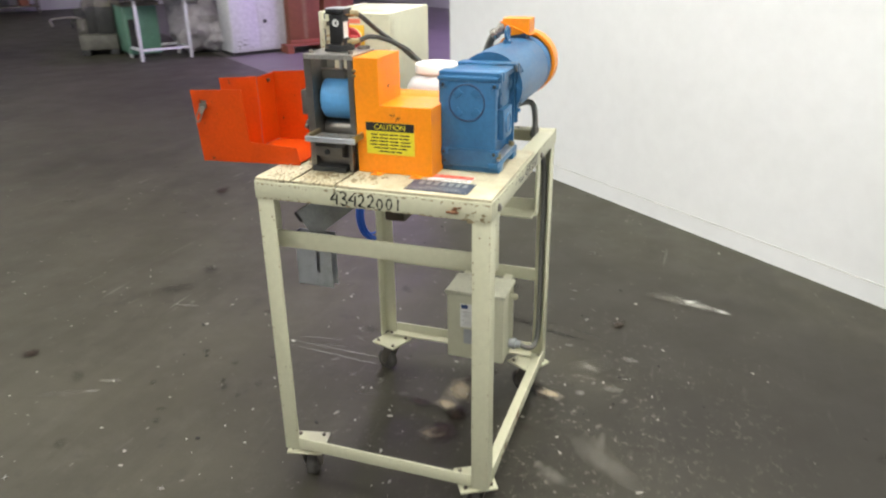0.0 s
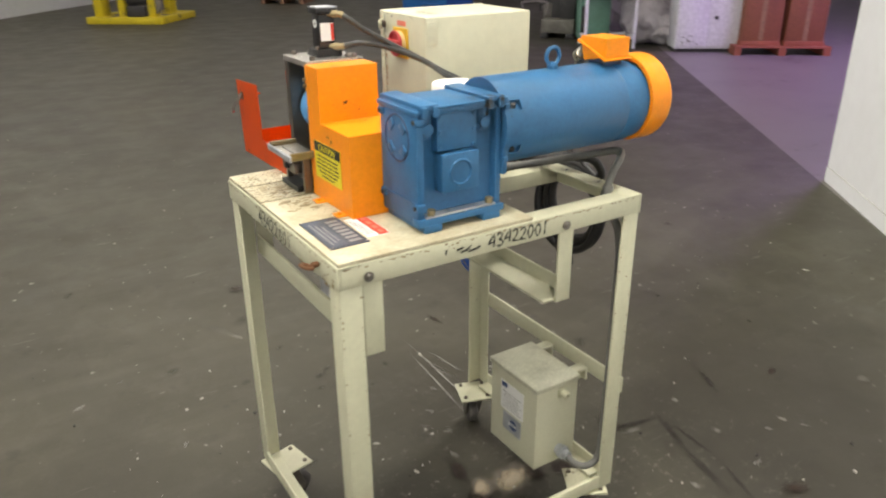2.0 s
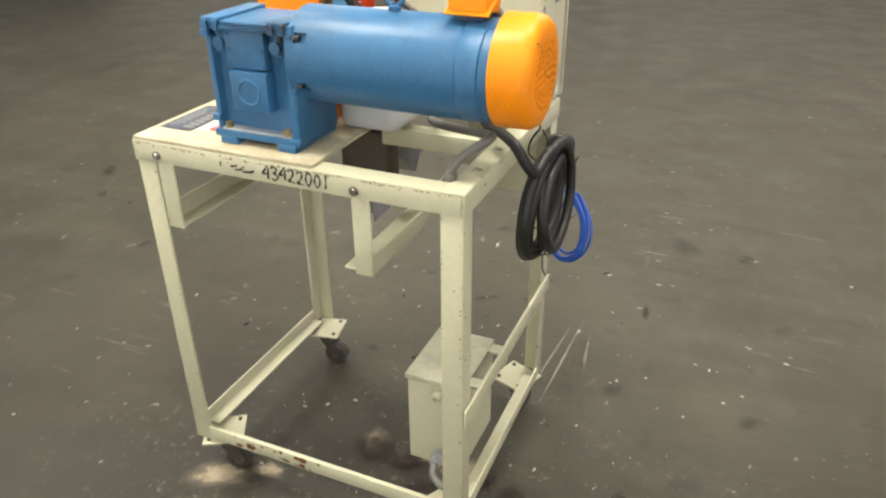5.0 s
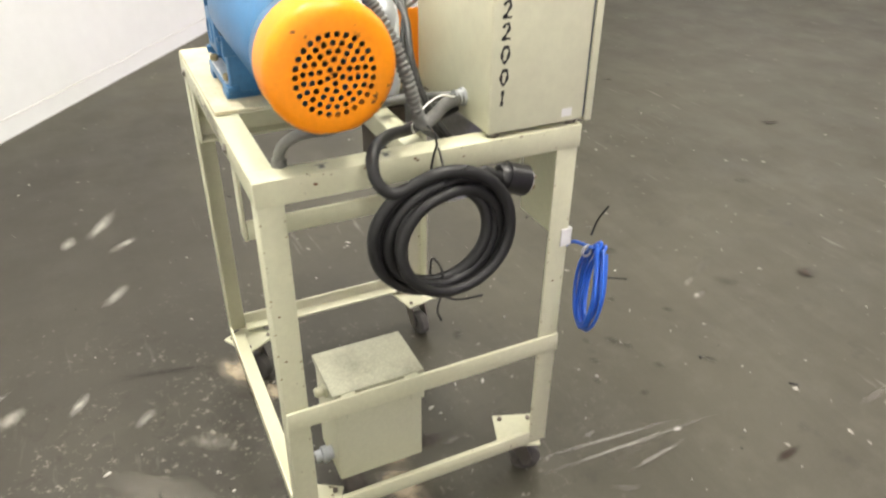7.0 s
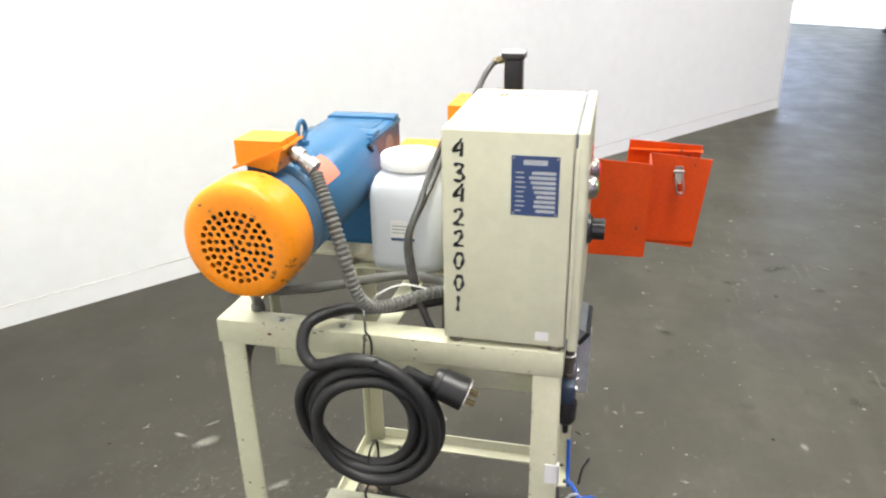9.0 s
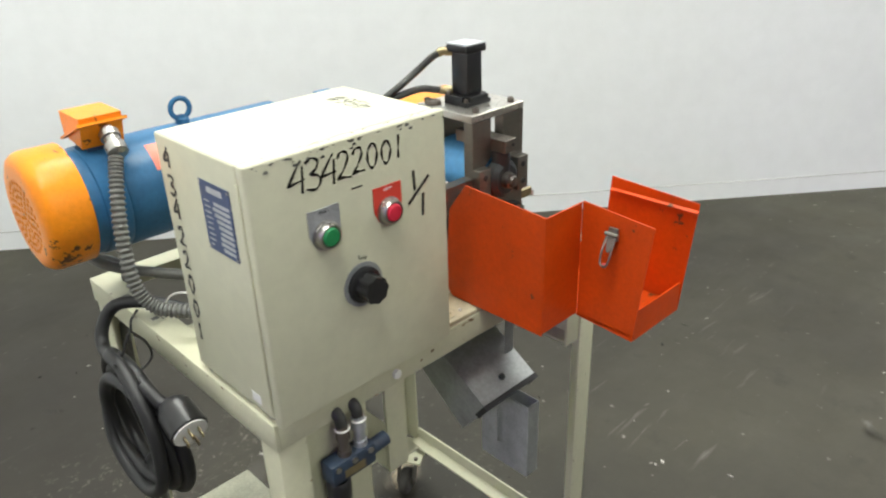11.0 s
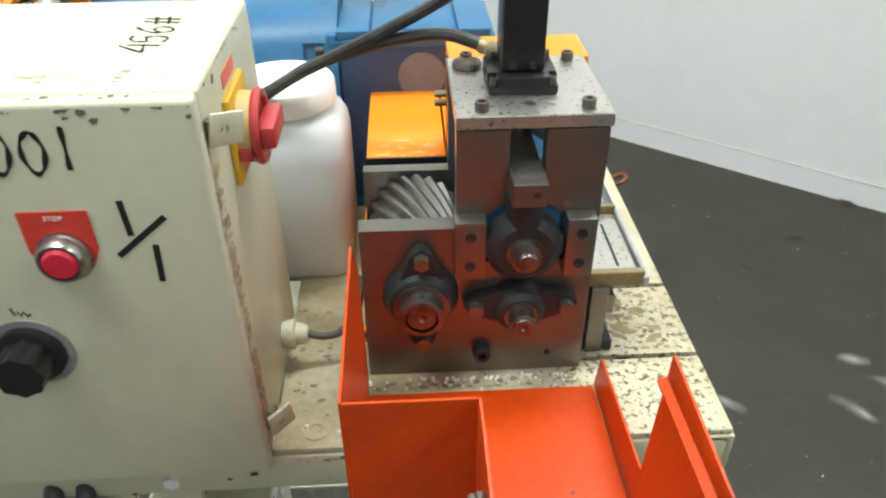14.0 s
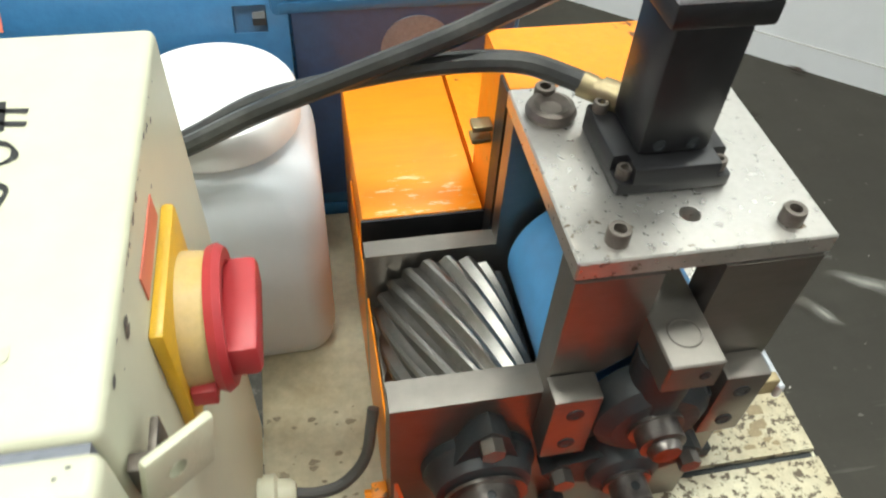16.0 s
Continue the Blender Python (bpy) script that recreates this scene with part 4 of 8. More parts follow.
part("drip_ledge", boxes((X0 + 0.016, X1 - 0.018, Y0 - 0.004, Y0 + 0.018, Z0 + 0.027, Z0 + 0.031)), M_GALV, housing, "bare metal ledge")
for xx in (X0 + 0.03, X1 - 0.03):
    bm = B()
    hexhead(bm, (xx, Y0 + 0.002, Z0 + 0.031), (0, 0, 1), 0.008, 0.012)
    part("foot_bolt", bm, M_BRASS, housing, "brass-coloured bolt")
bm = B()
lathe(bm, (0.388, MY, MZ), (1, 0, 0), [(0, 0), (0, 0.0900), (0.330, 0.0905), (0.333, 0.0885), (0.336, 0.0905), (0.372, 0.0905), (0.374, 0.0875), (0.402, 0.0865), (0.402, 0)], 64)
slots = B()
for a in (-60, 60, 120, 240):
    vs = box(slots, 0.404, 0.430, -0.010, 0.010, 0.082, 0.12)
    shift(vs, Matrix.Translation((0, MY, MZ)) @ Matrix.Rotation(radians(a), 4, "X"))
motor = part("motor", cut_away(bm, slots), M_BLUE, gear_motor, "smooth blue motor barrel")
for a in (-60, 60, 120, 240):
    bm = B()
    hexhead(bm, (0.405, 0, 0.087), (1, 0, 0), 0.006, 0.010)
    bm.transform(Matrix.Translation((0, MY, MZ)) @ Matrix.Rotation(radians(a), 4, "X"))
    part("flange_bolt", bm, M_IRON, motor)
bm = B()
lathe(bm, (0.572, MY, MZ + 0.088), (0, 0, 1), [(0, 0.012), (0.010, 0.012), (0.013, 0.007), (0.016, 0.007)], 16)
ring(bm, (0.572, MY, 1.306), (0, 1, 0), 0.0175, 0.0045, 32, 10)
part("eye_bolt", bm, M_BLUE, motor)
bm = B()
for k in range(8):
    a0, a1 = radians(28 + k * 4), radians(28 + (k + 1) * 4)
    q = [bm.verts.new((x, MY + 0.0912 * math.sin(a), MZ + 0.0912 * math.cos(a))) for x, a in ((0.595, a0), (0.665, a0), (0.665, a1), (0.595, a1))]
    bm.faces.new(q)
bmesh.ops.remove_doubles(bm, verts=bm.verts, dist=0.0001)
part("warning_label", bm, M_PINKLABEL, motor, "faded red warning label")
# fan cover: rounded drum with a perforated end and a flat underside
FX, FY, FZ, FR = 0.782, 0.118, 1.195, 0.098
bm = B()
lathe(bm, (FX, FY, FZ), (1, 0, 0), [(0, FR - 0.003), (0, FR), (0.052, FR), (0.060, FR - 0.002), (0.068, FR - 0.008), (0.072, FR - 0.018), (0.073, FR - 0.030), (0.073, 0.0)], 72)
for v in bm.verts:
    if v.co.z < FZ - 0.093:
        v.co.z = FZ - 0.093
bmesh.ops.dissolve_degenerate(bm, dist=0.0002, edges=bm.edges)
bmesh.ops.holes_fill(bm, edges=bm.edges, sides=200)
inner = B()
lathe(inner, (FX - 0.01, FY, FZ), (1, 0, 0), [(0, 0), (0, FR - 0.008), (0.076, FR - 0.020), (0.0805, 0.062), (0.0805, 0)], 48)
for row, holes in enumerate((1, 5, 10, 16, 22, 27)):
    for col in range(holes):
        a = 2 * math.pi * (col + 0.5 * (row % 2)) / holes
        hy, hz = 0.0114 * row * math.sin(a), 0.0114 * row * math.cos(a)
        cyl(inner, (FX + 0.066, FY + hy, FZ - 0.004 + hz), (FX + 0.08, FY + hy, FZ - 0.004 + hz), 0.0045, 14)
fan_cover = part("fan_cover", cut_away(bm, inner), M_ORANGE, gear_motor, "orange perforated fan cover")
bm = B()
cyl(bm, (FX - 0.002, FY, FZ), (FX + 0.05, FY, FZ), 0.018, 20)
part("fan_hub", bm, M_BLACK, fan_cover, "black fan hub behind the perforations")
for k in range(7):
    bm = boxes((FX + 0.02, FX + 0.045, -0.001, 0.001, 0.0175, 0.075))
    bm.transform(Matrix.Translation((0, FY, FZ)) @ Matrix.Rotation(2 * math.pi * k / 7, 4, "X"))
    part("fan_blade", bm, M_BLACK, fan_cover)
# junction box: wedge with a lid whose rim slopes
bm = B()
prism(bm, [(0.082, 1.296), (0.150, 1.284), (0.163, 1.324), (0.163, 1.335), (0.082, 1.335)], "x", 0.690, 0.757)
bevel_all(bm, 0.006, 3)
jb = part("junction_box", bm, M_ORANGE, gear_motor, "orange wedge-shaped terminal box")
bm = B()
prism(bm, [(0.076, 1.291), (0.079, 1.288), (0.170, 1.324), (0.168, 1.328)], "x", 0.684, 0.763)
part("lid_rim", bm, M_ORANGE, jb)
bm = boxes((0.700, 0.748, 0.095, 0.145, 1.272, 1.296))
part("neck", bm, M_NAVY, jb)

# ---- control cabinet ----
cabinet = thing("control_cabinet", "cream steel control cabinet with pushbuttons standing on the cart", "control cabinet", (0.6, 0.52, 1.0))
shell = part("body", bevel_all(boxes((0.442, 0.752, 0.422, 0.6225, 1.009, 1.367)), 0.004, 3), M_CABINET, cabinet)
bm = boxes((0.445, 0.749, 0.6228, 0.6268, 1.013, 1.364))
part("gasket", bm, M_SEAL, shell)
bm = bevel_all(boxes((0.440, 0.754, 0.627, 0.6425, 1.004, 1.3685)), 0.004, 3)
door = part("door", bm, M_CABINET, cabinet, "flat cream cabinet door")
for z, tip in ((1.336, 12), (1.047, -8)):
    clamp = boxes((-0.002, 0.002, -0.013, 0.013, -0.012, 0.012), bevel=0.0018)
    hole = B()
    cyl(hole, (-0.02, 0.002, 0), (0.02, 0.002, 0), 0.0034, 16)
    clamp = cut_away(clamp, hole)
    clamp.transform(Matrix.Translation((0.4285, 0.617, z)) @ Matrix.Rotation(radians(-46), 4, "Z") @ Matrix.Rotation(radians(tip), 4, "X"))
    tab = part("door_clamp", clamp, M_CREAM, shell, "cream clamp tab with a hole")
    part("clamp_arm", boxes((0.4345, 0.4415, 0.616, 0.6225, z - 0.008, z + 0.008), (0.4335, 0.4365, 0.604, 0.618, z - 0.007, z + 0.007), bevel=0.001), M_JUNKSTEEL, tab)
part("hinge_rod", bevel_all(boxes((0.7535, 0.757, 0.624, 0.630, 1.03, 1.345)), 0.001), M_CABINET, shell)
for zz in (1.009,):
    for xx, yy in ((0.46, 0.44), (0.735, 0.44), (0.46, 0.605), (0.735, 0.605)):
        bm = B()
        cyl(bm, (xx, yy, 0.9995), (xx, yy, 1.0095), 0.012, 16)
        part("foot", bm, M_STEEL, shell)
# pushbuttons with legend plates
for bx, bz, cap, plate, lab in ((0.6535, 1.254, M_GREEN, M_GALV, "green start pushbutton with grey legend plate"), (0.5505, 1.254, M_PINK, M_REDLABEL, "red stop pushbutton with red legend plate")):
    bm = B()
    prism(bm, [(bx - 0.024, 1.290), (bx + 0.024, 1.290), (bx + 0.024, 1.258), (bx + 0.017, 1.243), (bx - 0.017, 1.243), (bx - 0.024, 1.258)], "y", 0.6425, 0.6437)
    plate_ob = part("legend_plate", bm, plate, door, lab)
    bm = B()
    lathe(bm, (bx, 0.6437, bz), (0, 1, 0), [(0, 0.0195), (0.003, 0.0195), (0.004, 0.018), (0.009, 0.0175), (0.012, 0.0155), (0.012, 0.0135), (0.006, 0.0135), (0.006, 0.0)], 32)
    part("bezel", bm, M_BRIGHT, plate_ob, "chrome bezel")
    bm = B()
    lathe(bm, (bx, 0.6495, bz), (0, 1, 0), [(0, 0.0125), (0.006, 0.0125), (0.0085, 0.0105), (0.009, 0)], 28)
    part("push_cap", bm, cap, plate_ob)
lettering("START", 0.0055, M_INK, door, facing((0.6535, 0.6439, 1.2845), (-1, 0, 0), (0, 0, 1)))
lettering("STOP", 0.0055, M_WHITE, door, facing((0.5505, 0.6439, 1.2845), (-1, 0, 0), (0, 0, 1)))
bm = B()
lathe(bm, (0.602, 0.6425, 1.163), (0, 1, 0), [(0, 0.032), (0.0015, 0.032), (0.0015, 0.0)], 40)
dial = part("dial_plate", bm, M_GREYPLATE, door, "worn round dial plate")
bm = B()
lathe(bm, (0.602, 0.644, 1.163), (0, 1, 0), [(0, 0.026), (0.005, 0.0255), (0.007, 0.021), (0.007, 0.0)], 40)
part("knob_skirt", bm, M_BLACK, dial)
bm = B()
grip = [(0.602 + (0.0185 + 0.0010 * math.cos(8 * a)) * math.cos(a), 1.163 + (0.0185 + 0.0010 * math.cos(8 * a)) * math.sin(a)) for a in (2 * math.pi * k / 60 for k in range(60))]
prism(bm, grip, "y", 0.6511, 0.673)
bevel_all(bm, 0.0012, 2, 60)
part("speed_knob", bm, M_BLACK, dial, "black speed control knob")
bm = B()
pen_line(bm, [(0.606, 0.6428, 1.207), (0.604, 0.6428, 1.200), (0.601, 0.6428, 1.203), (0.600, 0.6428, 1.199), (0.597, 0.6428, 1.203), (0.595, 0.6428, 1.198), (0.592, 0.6428, 1.201)], (0, 1, 0), 0.0010)
part("pen_scribble", bm, M_INK, door)
part("pen_dash", boxes((0.590, 0.608, 0.6426, 0.6429, 1.300, 1.3018)), M_INK, door)
write_number(door, "43422001", (0.698, 0.6431, 1.3145), (-1, 0, 0), (0, 0, 1), 0.041, 0.0019, 0.575, "large black handwritten marker digit", taper=0.30, rise=0.0012)
bm = B()
pen_line(bm, [(0.503, 0.6431, 1.297), (0.5015, 0.6431, 1.268)], (0, 1, 0), 0.0023)
pen_line(bm, [(0.514, 0.6431, 1.251), (0.475, 0.6431, 1.283)], (0, 1, 0), 0.0023)
pen_line(bm, [(0.4865, 0.6431, 1.260), (0.4885, 0.6431, 1.227)], (0, 1, 0), 0.0023)
part("marker_fraction", bm, M_INK, door, "black handwritten marker fraction")
write_number(shell, "43422001", (0.7525, 0.441, 1.324), (0, 1, 0), (0, 0, 1), 0.0275, 0.0029, 1.36, stacked=True)
write_number(shell, "456#", (0.484, 0.552, 1.3674), (0, -1, 0), (1, 0, 0), 0.029, 0.0014, 0.72, "grey handwritten marker weight")
flakes("chipped_paint", door, M_CONDUIT, (0.442, 0.6429, 1.352), (1, 0, 0), (0, 0, 1), 0.310, 0.0125, 60, 0.0030, 6, "dark chips along the door's top edge", edge=2)
flakes("chipped_paint", door, M_CONDUIT, (0.444, 0.630, 1.3689), (1, 0, 0), (0, 1, 0), 0.306, 0.0085, 50, 0.0026, 8, "dark chips on the door's top edge")
flakes("rust_streak", shell, M_RUSTY_FILM, (0.4416, 0.608, 1.02), (0, 1, 0), (0, 0, 1), 0.014, 0.29, 220, 0.0042, 9, "brown rust streak along the door seam")
flakes("rust_streak", door, M_RUSTY_FILM, (0.4396, 0.628, 1.03), (0, 1, 0), (0, 0, 1), 0.007, 0.27, 90, 0.0030, 10, "brown rust along the door seam")
flakes("grime_smudges", shell, M_TBOX, (0.47, 0.585, 1.3675), (1, 0, 0), (0, 1, 0), 0.13, 0.022, 55, 0.0040, 12, "grey scuffs on the cabinet top")
flakes("chipped_paint", shell, M_CONDUIT, (0.4416, 0.43, 1.345), (0, 1, 0), (0, 0, 1), 0.185, 0.020, 30, 0.0024, 13, "dark chips along the cabinet's top edge", edge=2)
# nameplate with unreadable lines
plate_ob = part("nameplate", bevel_all(boxes((0.7520, 0.7532, 0.530, 0.602, 1.236, 1.330)), 0.0004, 1), M_NAVYLABEL, shell, "navy printed nameplate with white fields")
rnd = random.Random(3)
part("nameplate_title", boxes((0.7532, 0.7535, 0.548, 0.584, 1.316, 1.324)), M_GALV, plate_ob)
for k in range(9):
    z = 1.304 - k * 0.0075
    a = 0.536 + rnd.uniform(0, 0.002)
    part("printed_line", boxes((0.7532, 0.7535, a, a + rnd.uniform(0.008, 0.016), z - 0.001, z + 0.001)), M_GALV, plate_ob)
    b = rnd.uniform(0.556, 0.570)
    part("entry_field", boxes((0.7532, 0.7535, b, 0.597, z - 0.0024, z + 0.0024)), M_GALV, plate_ob)
for yy, zz in ((0.5335, 1.2395), (0.5985, 1.2395), (0.5335, 1.3265), (0.5985, 1.3265)):
    bm = B()
    cyl(bm, (0.7532, yy, zz), (0.7540, yy, zz), 0.0018, 10)
    part("rivet", bm, M_BRIGHT, plate_ob)
part("paper_scrap", boxes((0.7522, 0.7526, 0.574, 0.596, 1.020, 1.036)), M_WHITE, shell, "torn white label")
sock = part("outlet_plate", bevel_all(boxes((0.4445, 0.4745, 0.4200, 0.4221, 1.300, 1.356)), 0.001, 1), M_CABINET, shell, "printed cream outlet label")
for zz in (1.318, 1.340):
    part("outlet_mark", boxes((0.450, 0.468, 0.4197, 0.4201, zz - 0.006, zz + 0.006)), M_TBOX, sock)
# red and yellow disconnect switch
SY, SZ = 0.534, 1.298
bm = boxes((0.4365, 0.4422, SY - 0.034, SY + 0.034, SZ - 0.036, SZ + 0.036), bevel=0.002)
switch = part("disconnect_switch", bm, M_SWITCH_YELLOW, cabinet, "yellow disconnect switch base")
bm = B()
lathe(bm, (0.4365, SY, SZ), (-1, 0, 0), [(0, 0.029), (0.008, 0.0285), (0.0105, 0.028), (0.0105, 0)], 40)
part("collar", bm, M_FADED, switch, "sun-faded yellow collar")
part("padlock_slot", boxes((0.4262, 0.4362, SY + 0.021, SY + 0.0318, SZ - 0.016, SZ - 0.006), bevel=0.001), M_RED, switch)
bm = B()
lathe(bm, (0.4258, SY, SZ), (-1, 0, 0), [(0, 0.0300), (0.0035, 0.0312), (0.0065, 0.029), (0.0065, 0.024), (0.003, 0.022), (0.003, 0)], 44)
box(bm, 0.4075, 0.4225, SY - 0.0250, SY + 0.0250, SZ - 0.0095, SZ + 0.0095, 0.003)
part("handle", bm, M_RED, switch, "red rotary handle")
part("warning_label", boxes((0.4412, 0.4418, SY - 0.022, SY + 0.020, 1.338, 1.350)), M_PINKLABEL, switch, "faded red printed label")
bm = B()
lathe(bm, (0.4415, 0.500, 1.045), (-1, 0, 0), [(0, 0.014), (0.004, 0.014), (0.004, 0.016), (0.012, 0.016), (0.014, 0.012), (0.022, 0.011), (0.026, 0.008), (0.026, 0)], 12)
part("cable_gland", bm, M_TBOX, cabinet, "pale plastic cable gland")

# ---- plastic jug ----
jug = thing("plastic_jug", "milky plastic jug with white screw lid", "jug", (0.445, 0.31, 1.008), move=(0.0, -0.024))
bm = B()
rows = []
for z, hx, hy, rr in ((1.0085, 0.060, 0.064, 0.022), (1.012, 0.066, 0.070, 0.024), (1.030, 0.0695, 0.0735, 0.026), (1.160, 0.0695, 0.0735, 0.026), (1.180, 0.068, 0.071, 0.030), (1.196, 0.063, 0.065, 0.040), (1.206, 0.054, 0.056, 0.048), (1.212, 0.050, 0.050, 0.049)):
    row = []
    for k in range(40):
        a = 2 * math.pi * k / 40
        cx, cy = math.cos(a), math.sin(a)
        px = math.copysign(max(hx - rr, 0), cx) + rr * cx
        py = math.copysign(max(hy - rr, 0), cy) + rr * cy
        row.append(bm.verts.new((0.445 + px, 0.312 + py, z)))
    rows.append(row)
for a, b in zip(rows, rows[1:]):
    for k in range(40):
        bm.faces.new((a[k], a[(k + 1) % 40], b[(k + 1) % 40], b[k]))
bm.faces.new(list(reversed(rows[0])))
bm.faces.new(rows[-1])
jug_body = part("body", bm, M_JUG, jug, smooth=60)
bm = B()
prof = [(0, 0.050), (0, 0.0585), (0.002, 0.060), (0.022, 0.0595), (0.0255, 0.057), (0.0258, 0.0)]
lathe(bm, (0.445, 0.312, 1.2125), (0, 0, 1), prof, 64)
part("lid", bm, M_CAP, jug, "white ribbed screw lid")
lab = part("paper_label", boxes((0.5147, 0.5153, 0.285, 0.335, 1.075, 1.118)), M_WHITE, jug_body, "small white paper label")
part("label_band", boxes((0.5153, 0.5156, 0.286, 0.334, 1.077, 1.083)), M_NAVYLABEL, lab)
for k in range(3):
    part("text_line", boxes((0.5153, 0.5156, 0.289, 0.319 + 0.004 * k, 1.093 + k * 0.007, 1.0945 + k * 0.007)), M_CONDUIT, lab)

# ---- pelletizer head ----
cutter = thing("pelletizer_head", "machined steel pelletizer head with rollers and bearings", "machine", (0.24, 0.47, 1.008), move=HEAD)
YF0, YF1, YB0, YB1 = 0.515, 0.535, 0.402, 0.416
bm = B()
prism(bm, [(0.1395, 1.0095), (0.358, 1.0095), (0.358, 1.188), (0.2695, 1.188), (0.2695, 1.284), (0.224, 1.284), (0.224, 1.215), (0.243, 1.200), (0.243, 1.15),
           (0.170, 1.15), (0.170, 1.200), (0.192, 1.215), (0.192, 1.284), (0.1395, 1.284)], "y", YF0, YF1)
front = part("front_plate", bevel_all(bm, 0.001, 1), M_STEEL, cutter, "machined steel side plate with a slot")
bm = B()
prism(bm, [(0.1395, 1.0095), (0.358, 1.0095), (0.358, 1.183), (0.2695, 1.183), (0.2695, 1.284), (0.1395, 1.284)], "y", YB0, YB1)
part("back_plate", bevel_all(bm, 0.001, 1), M_STEEL, cutter)
part("base_block", bevel_all(boxes((0.135, 0.355, YB1, YF0, 1.0095, 1.040), (0.345, 0.356, YB1, YF0, 1.040, 1.13)), 0.001, 1), M_STEEL, cutter)
plate_cut = B()
for xx, yy in ((0.205, 0.510),):
    cyl(plate_cut, (xx, yy, 1.27), (xx, yy, 1.31), 0.0055, 20)
top = part("top_plate", cut_away(bevel_all(boxes((0.1365, 0.2700, 0.399, 0.534, 1.2845, 1.297)), 0.001, 1), plate_cut), M_TOPSTEEL, cutter, "bright ground steel top plate with stains")
for xx, yy in ((0.2475, 0.5220), (0.1570, 0.5210), (0.252, 0.410), (0.155, 0.412)):
    bm = B()
    socket_bolt(bm, (xx, yy, 1.297), (0, 0, 1), 0.0060, 0.0085)
    part("cap_screw", bm, M_JUNKSTEEL, top, "dark socket cap screw")
bm = B()
lathe(bm, (0.252, 0.424, 1.297), (0, 0, 1), [(0, 0.014), (0.003, 0.0145), (0.006, 0.013), (0.007, 0.010), (0.004, 0.006), (0.004, 0)], 28)
part("knurled_bush", bm, M_JUNKSTEEL, top)
# upper pillars and gibs
for x0, x1 in ((0.2435, 0.2715), (0.1445, 0.1715)):
    bm = boxes((x0, x1, 0.5355, 0.553, 1.143, 1.205), bevel=0.0012)
    gib = part("gib_block", bm, M_STEEL, cutter)
    for zz in (1.158, 1.190):
        bm = B()
        socket_bolt(bm, ((x0 + x1) / 2, 0.553, zz), (0, 1, 0), 0.0052, 0.0008)
        part("set_screw", bm, M_IRON, gib)
# air cylinder
cylb = cut_away(boxes((0.178, 0.239, 0.4385, 0.494, 1.2972, 1.314), bevel=0.002), boxes((0.17, 0.186, 0.482, 0.50, 1.305, 1.33), (0.231, 0.25, 0.482, 0.50, 1.305, 1.33)))
air = part("air_cylinder", cylb, M_BLACK, cutter, "black square-bodied air cylinder")
part("barrel", boxes((0.1895, 0.2275, 0.446, 0.484, 1.314, 1.386), bevel=0.003), M_BLACK, air)
part("end_cap", boxes((0.184, 0.233, 0.440, 0.489, 1.3865, 1.399), bevel=0.002), M_BLACK, air)
part("cap_plate", boxes((0.184, 0.233, 0.440, 0.489, 1.3992, 1.4012)), M_GALV, air, "thin bare metal cap plate")
for xx, yy in ((0.183, 0.446), (0.183, 0.487), (0.234, 0.446), (0.234, 0.487)):
    bm = B()
    socket_bolt(bm, (xx, yy, 1.305 if yy > 0.46 else 1.314), (0, 0, 1), 0.004, 0.006)
    part("cap_screw", bm, M_JUNKSTEEL, air, "rusty socket screw")
for xx in (0.1995, 0.2175):
    bm = B()
    socket_bolt(bm, (xx, 0.484, 1.320), (0, 1, 0), 0.0035, 0.0006)
    part("port_screw", bm, M_IRON, air)
bm = B()
cyl(bm, (0.1895, 0.465, 1.366), (0.1889, 0.465, 1.366), 0.009, 28)
badge = part("round_badge", bm, M_WHITE, air, "small round white maker's badge")
bm = B()
prism(bm, [(0.469, 1.366), (0.462, 1.371), (0.462, 1.361)], "x", 0.1885, 0.1890)
part("badge_mark", bm, M_INK, badge)
rating = part("rating_label", boxes((0.193, 0.224, 0.4452, 0.4461, 1.330, 1.368)), M_WHITE, air, "white and red rating label")
part("red_band", boxes((0.217, 0.224, 0.4449, 0.4453, 1.331, 1.367)), M_REDLABEL, rating)
bm = B()
cyl(bm, (0.2085, 0.465, 1.2505), (0.2085, 0.465, 1.2845), 0.006, 16)
part("piston_rod", bm, M_BRIGHT, air)
# brass elbows
for zz, yy in ((1.386, 0.440), (1.318, 0.440)):
    bm = B()
    lathe(bm, (0.214, yy + 0.010, zz), (0.75, -0.66, 0.0), [(0, 0.006), (0.010, 0.006), (0.010, 0.0085), (0.022, 0.0085), (0.022, 0.007), (0.034, 0.0065), (0.034, 0)], 12)
    part("hose_fitting", bm, M_BRASS, air, "dull brass hose fitting")
# swing arm
bm = bevel_all(boxes((0.1945, 0.2245, 0.450, 0.5675, 1.228, 1.2505)), 0.001, 1)
arm = part("swing_arm", bm, M_STEEL, cutter, "flat steel pressure arm")
bm = B()
ring(bm, (0.2095, 0.548, 1.2506), (0, 0, 1), 0.0085, 0.0007, 28, 6)
cyl(bm, (0.2095, 0.548, 1.250), (0.2095, 0.548, 1.2508), 0.0082, 24)
part("arm_pin", bm, M_STEEL, arm)
bm = B()
socket_bolt(bm, (0.2035, 0.5675, 1.240), (0, 1, 0), 0.0032, 0.0006)
part("grub_screw", bm, M_IRON, arm)
bm = B()
cyl(bm, (0.2095, 0.545, 1.185), (0.2095, 0.545, 1.2278), 0.017, 24)
part("bearing_stem", bm, M_IRON, arm)
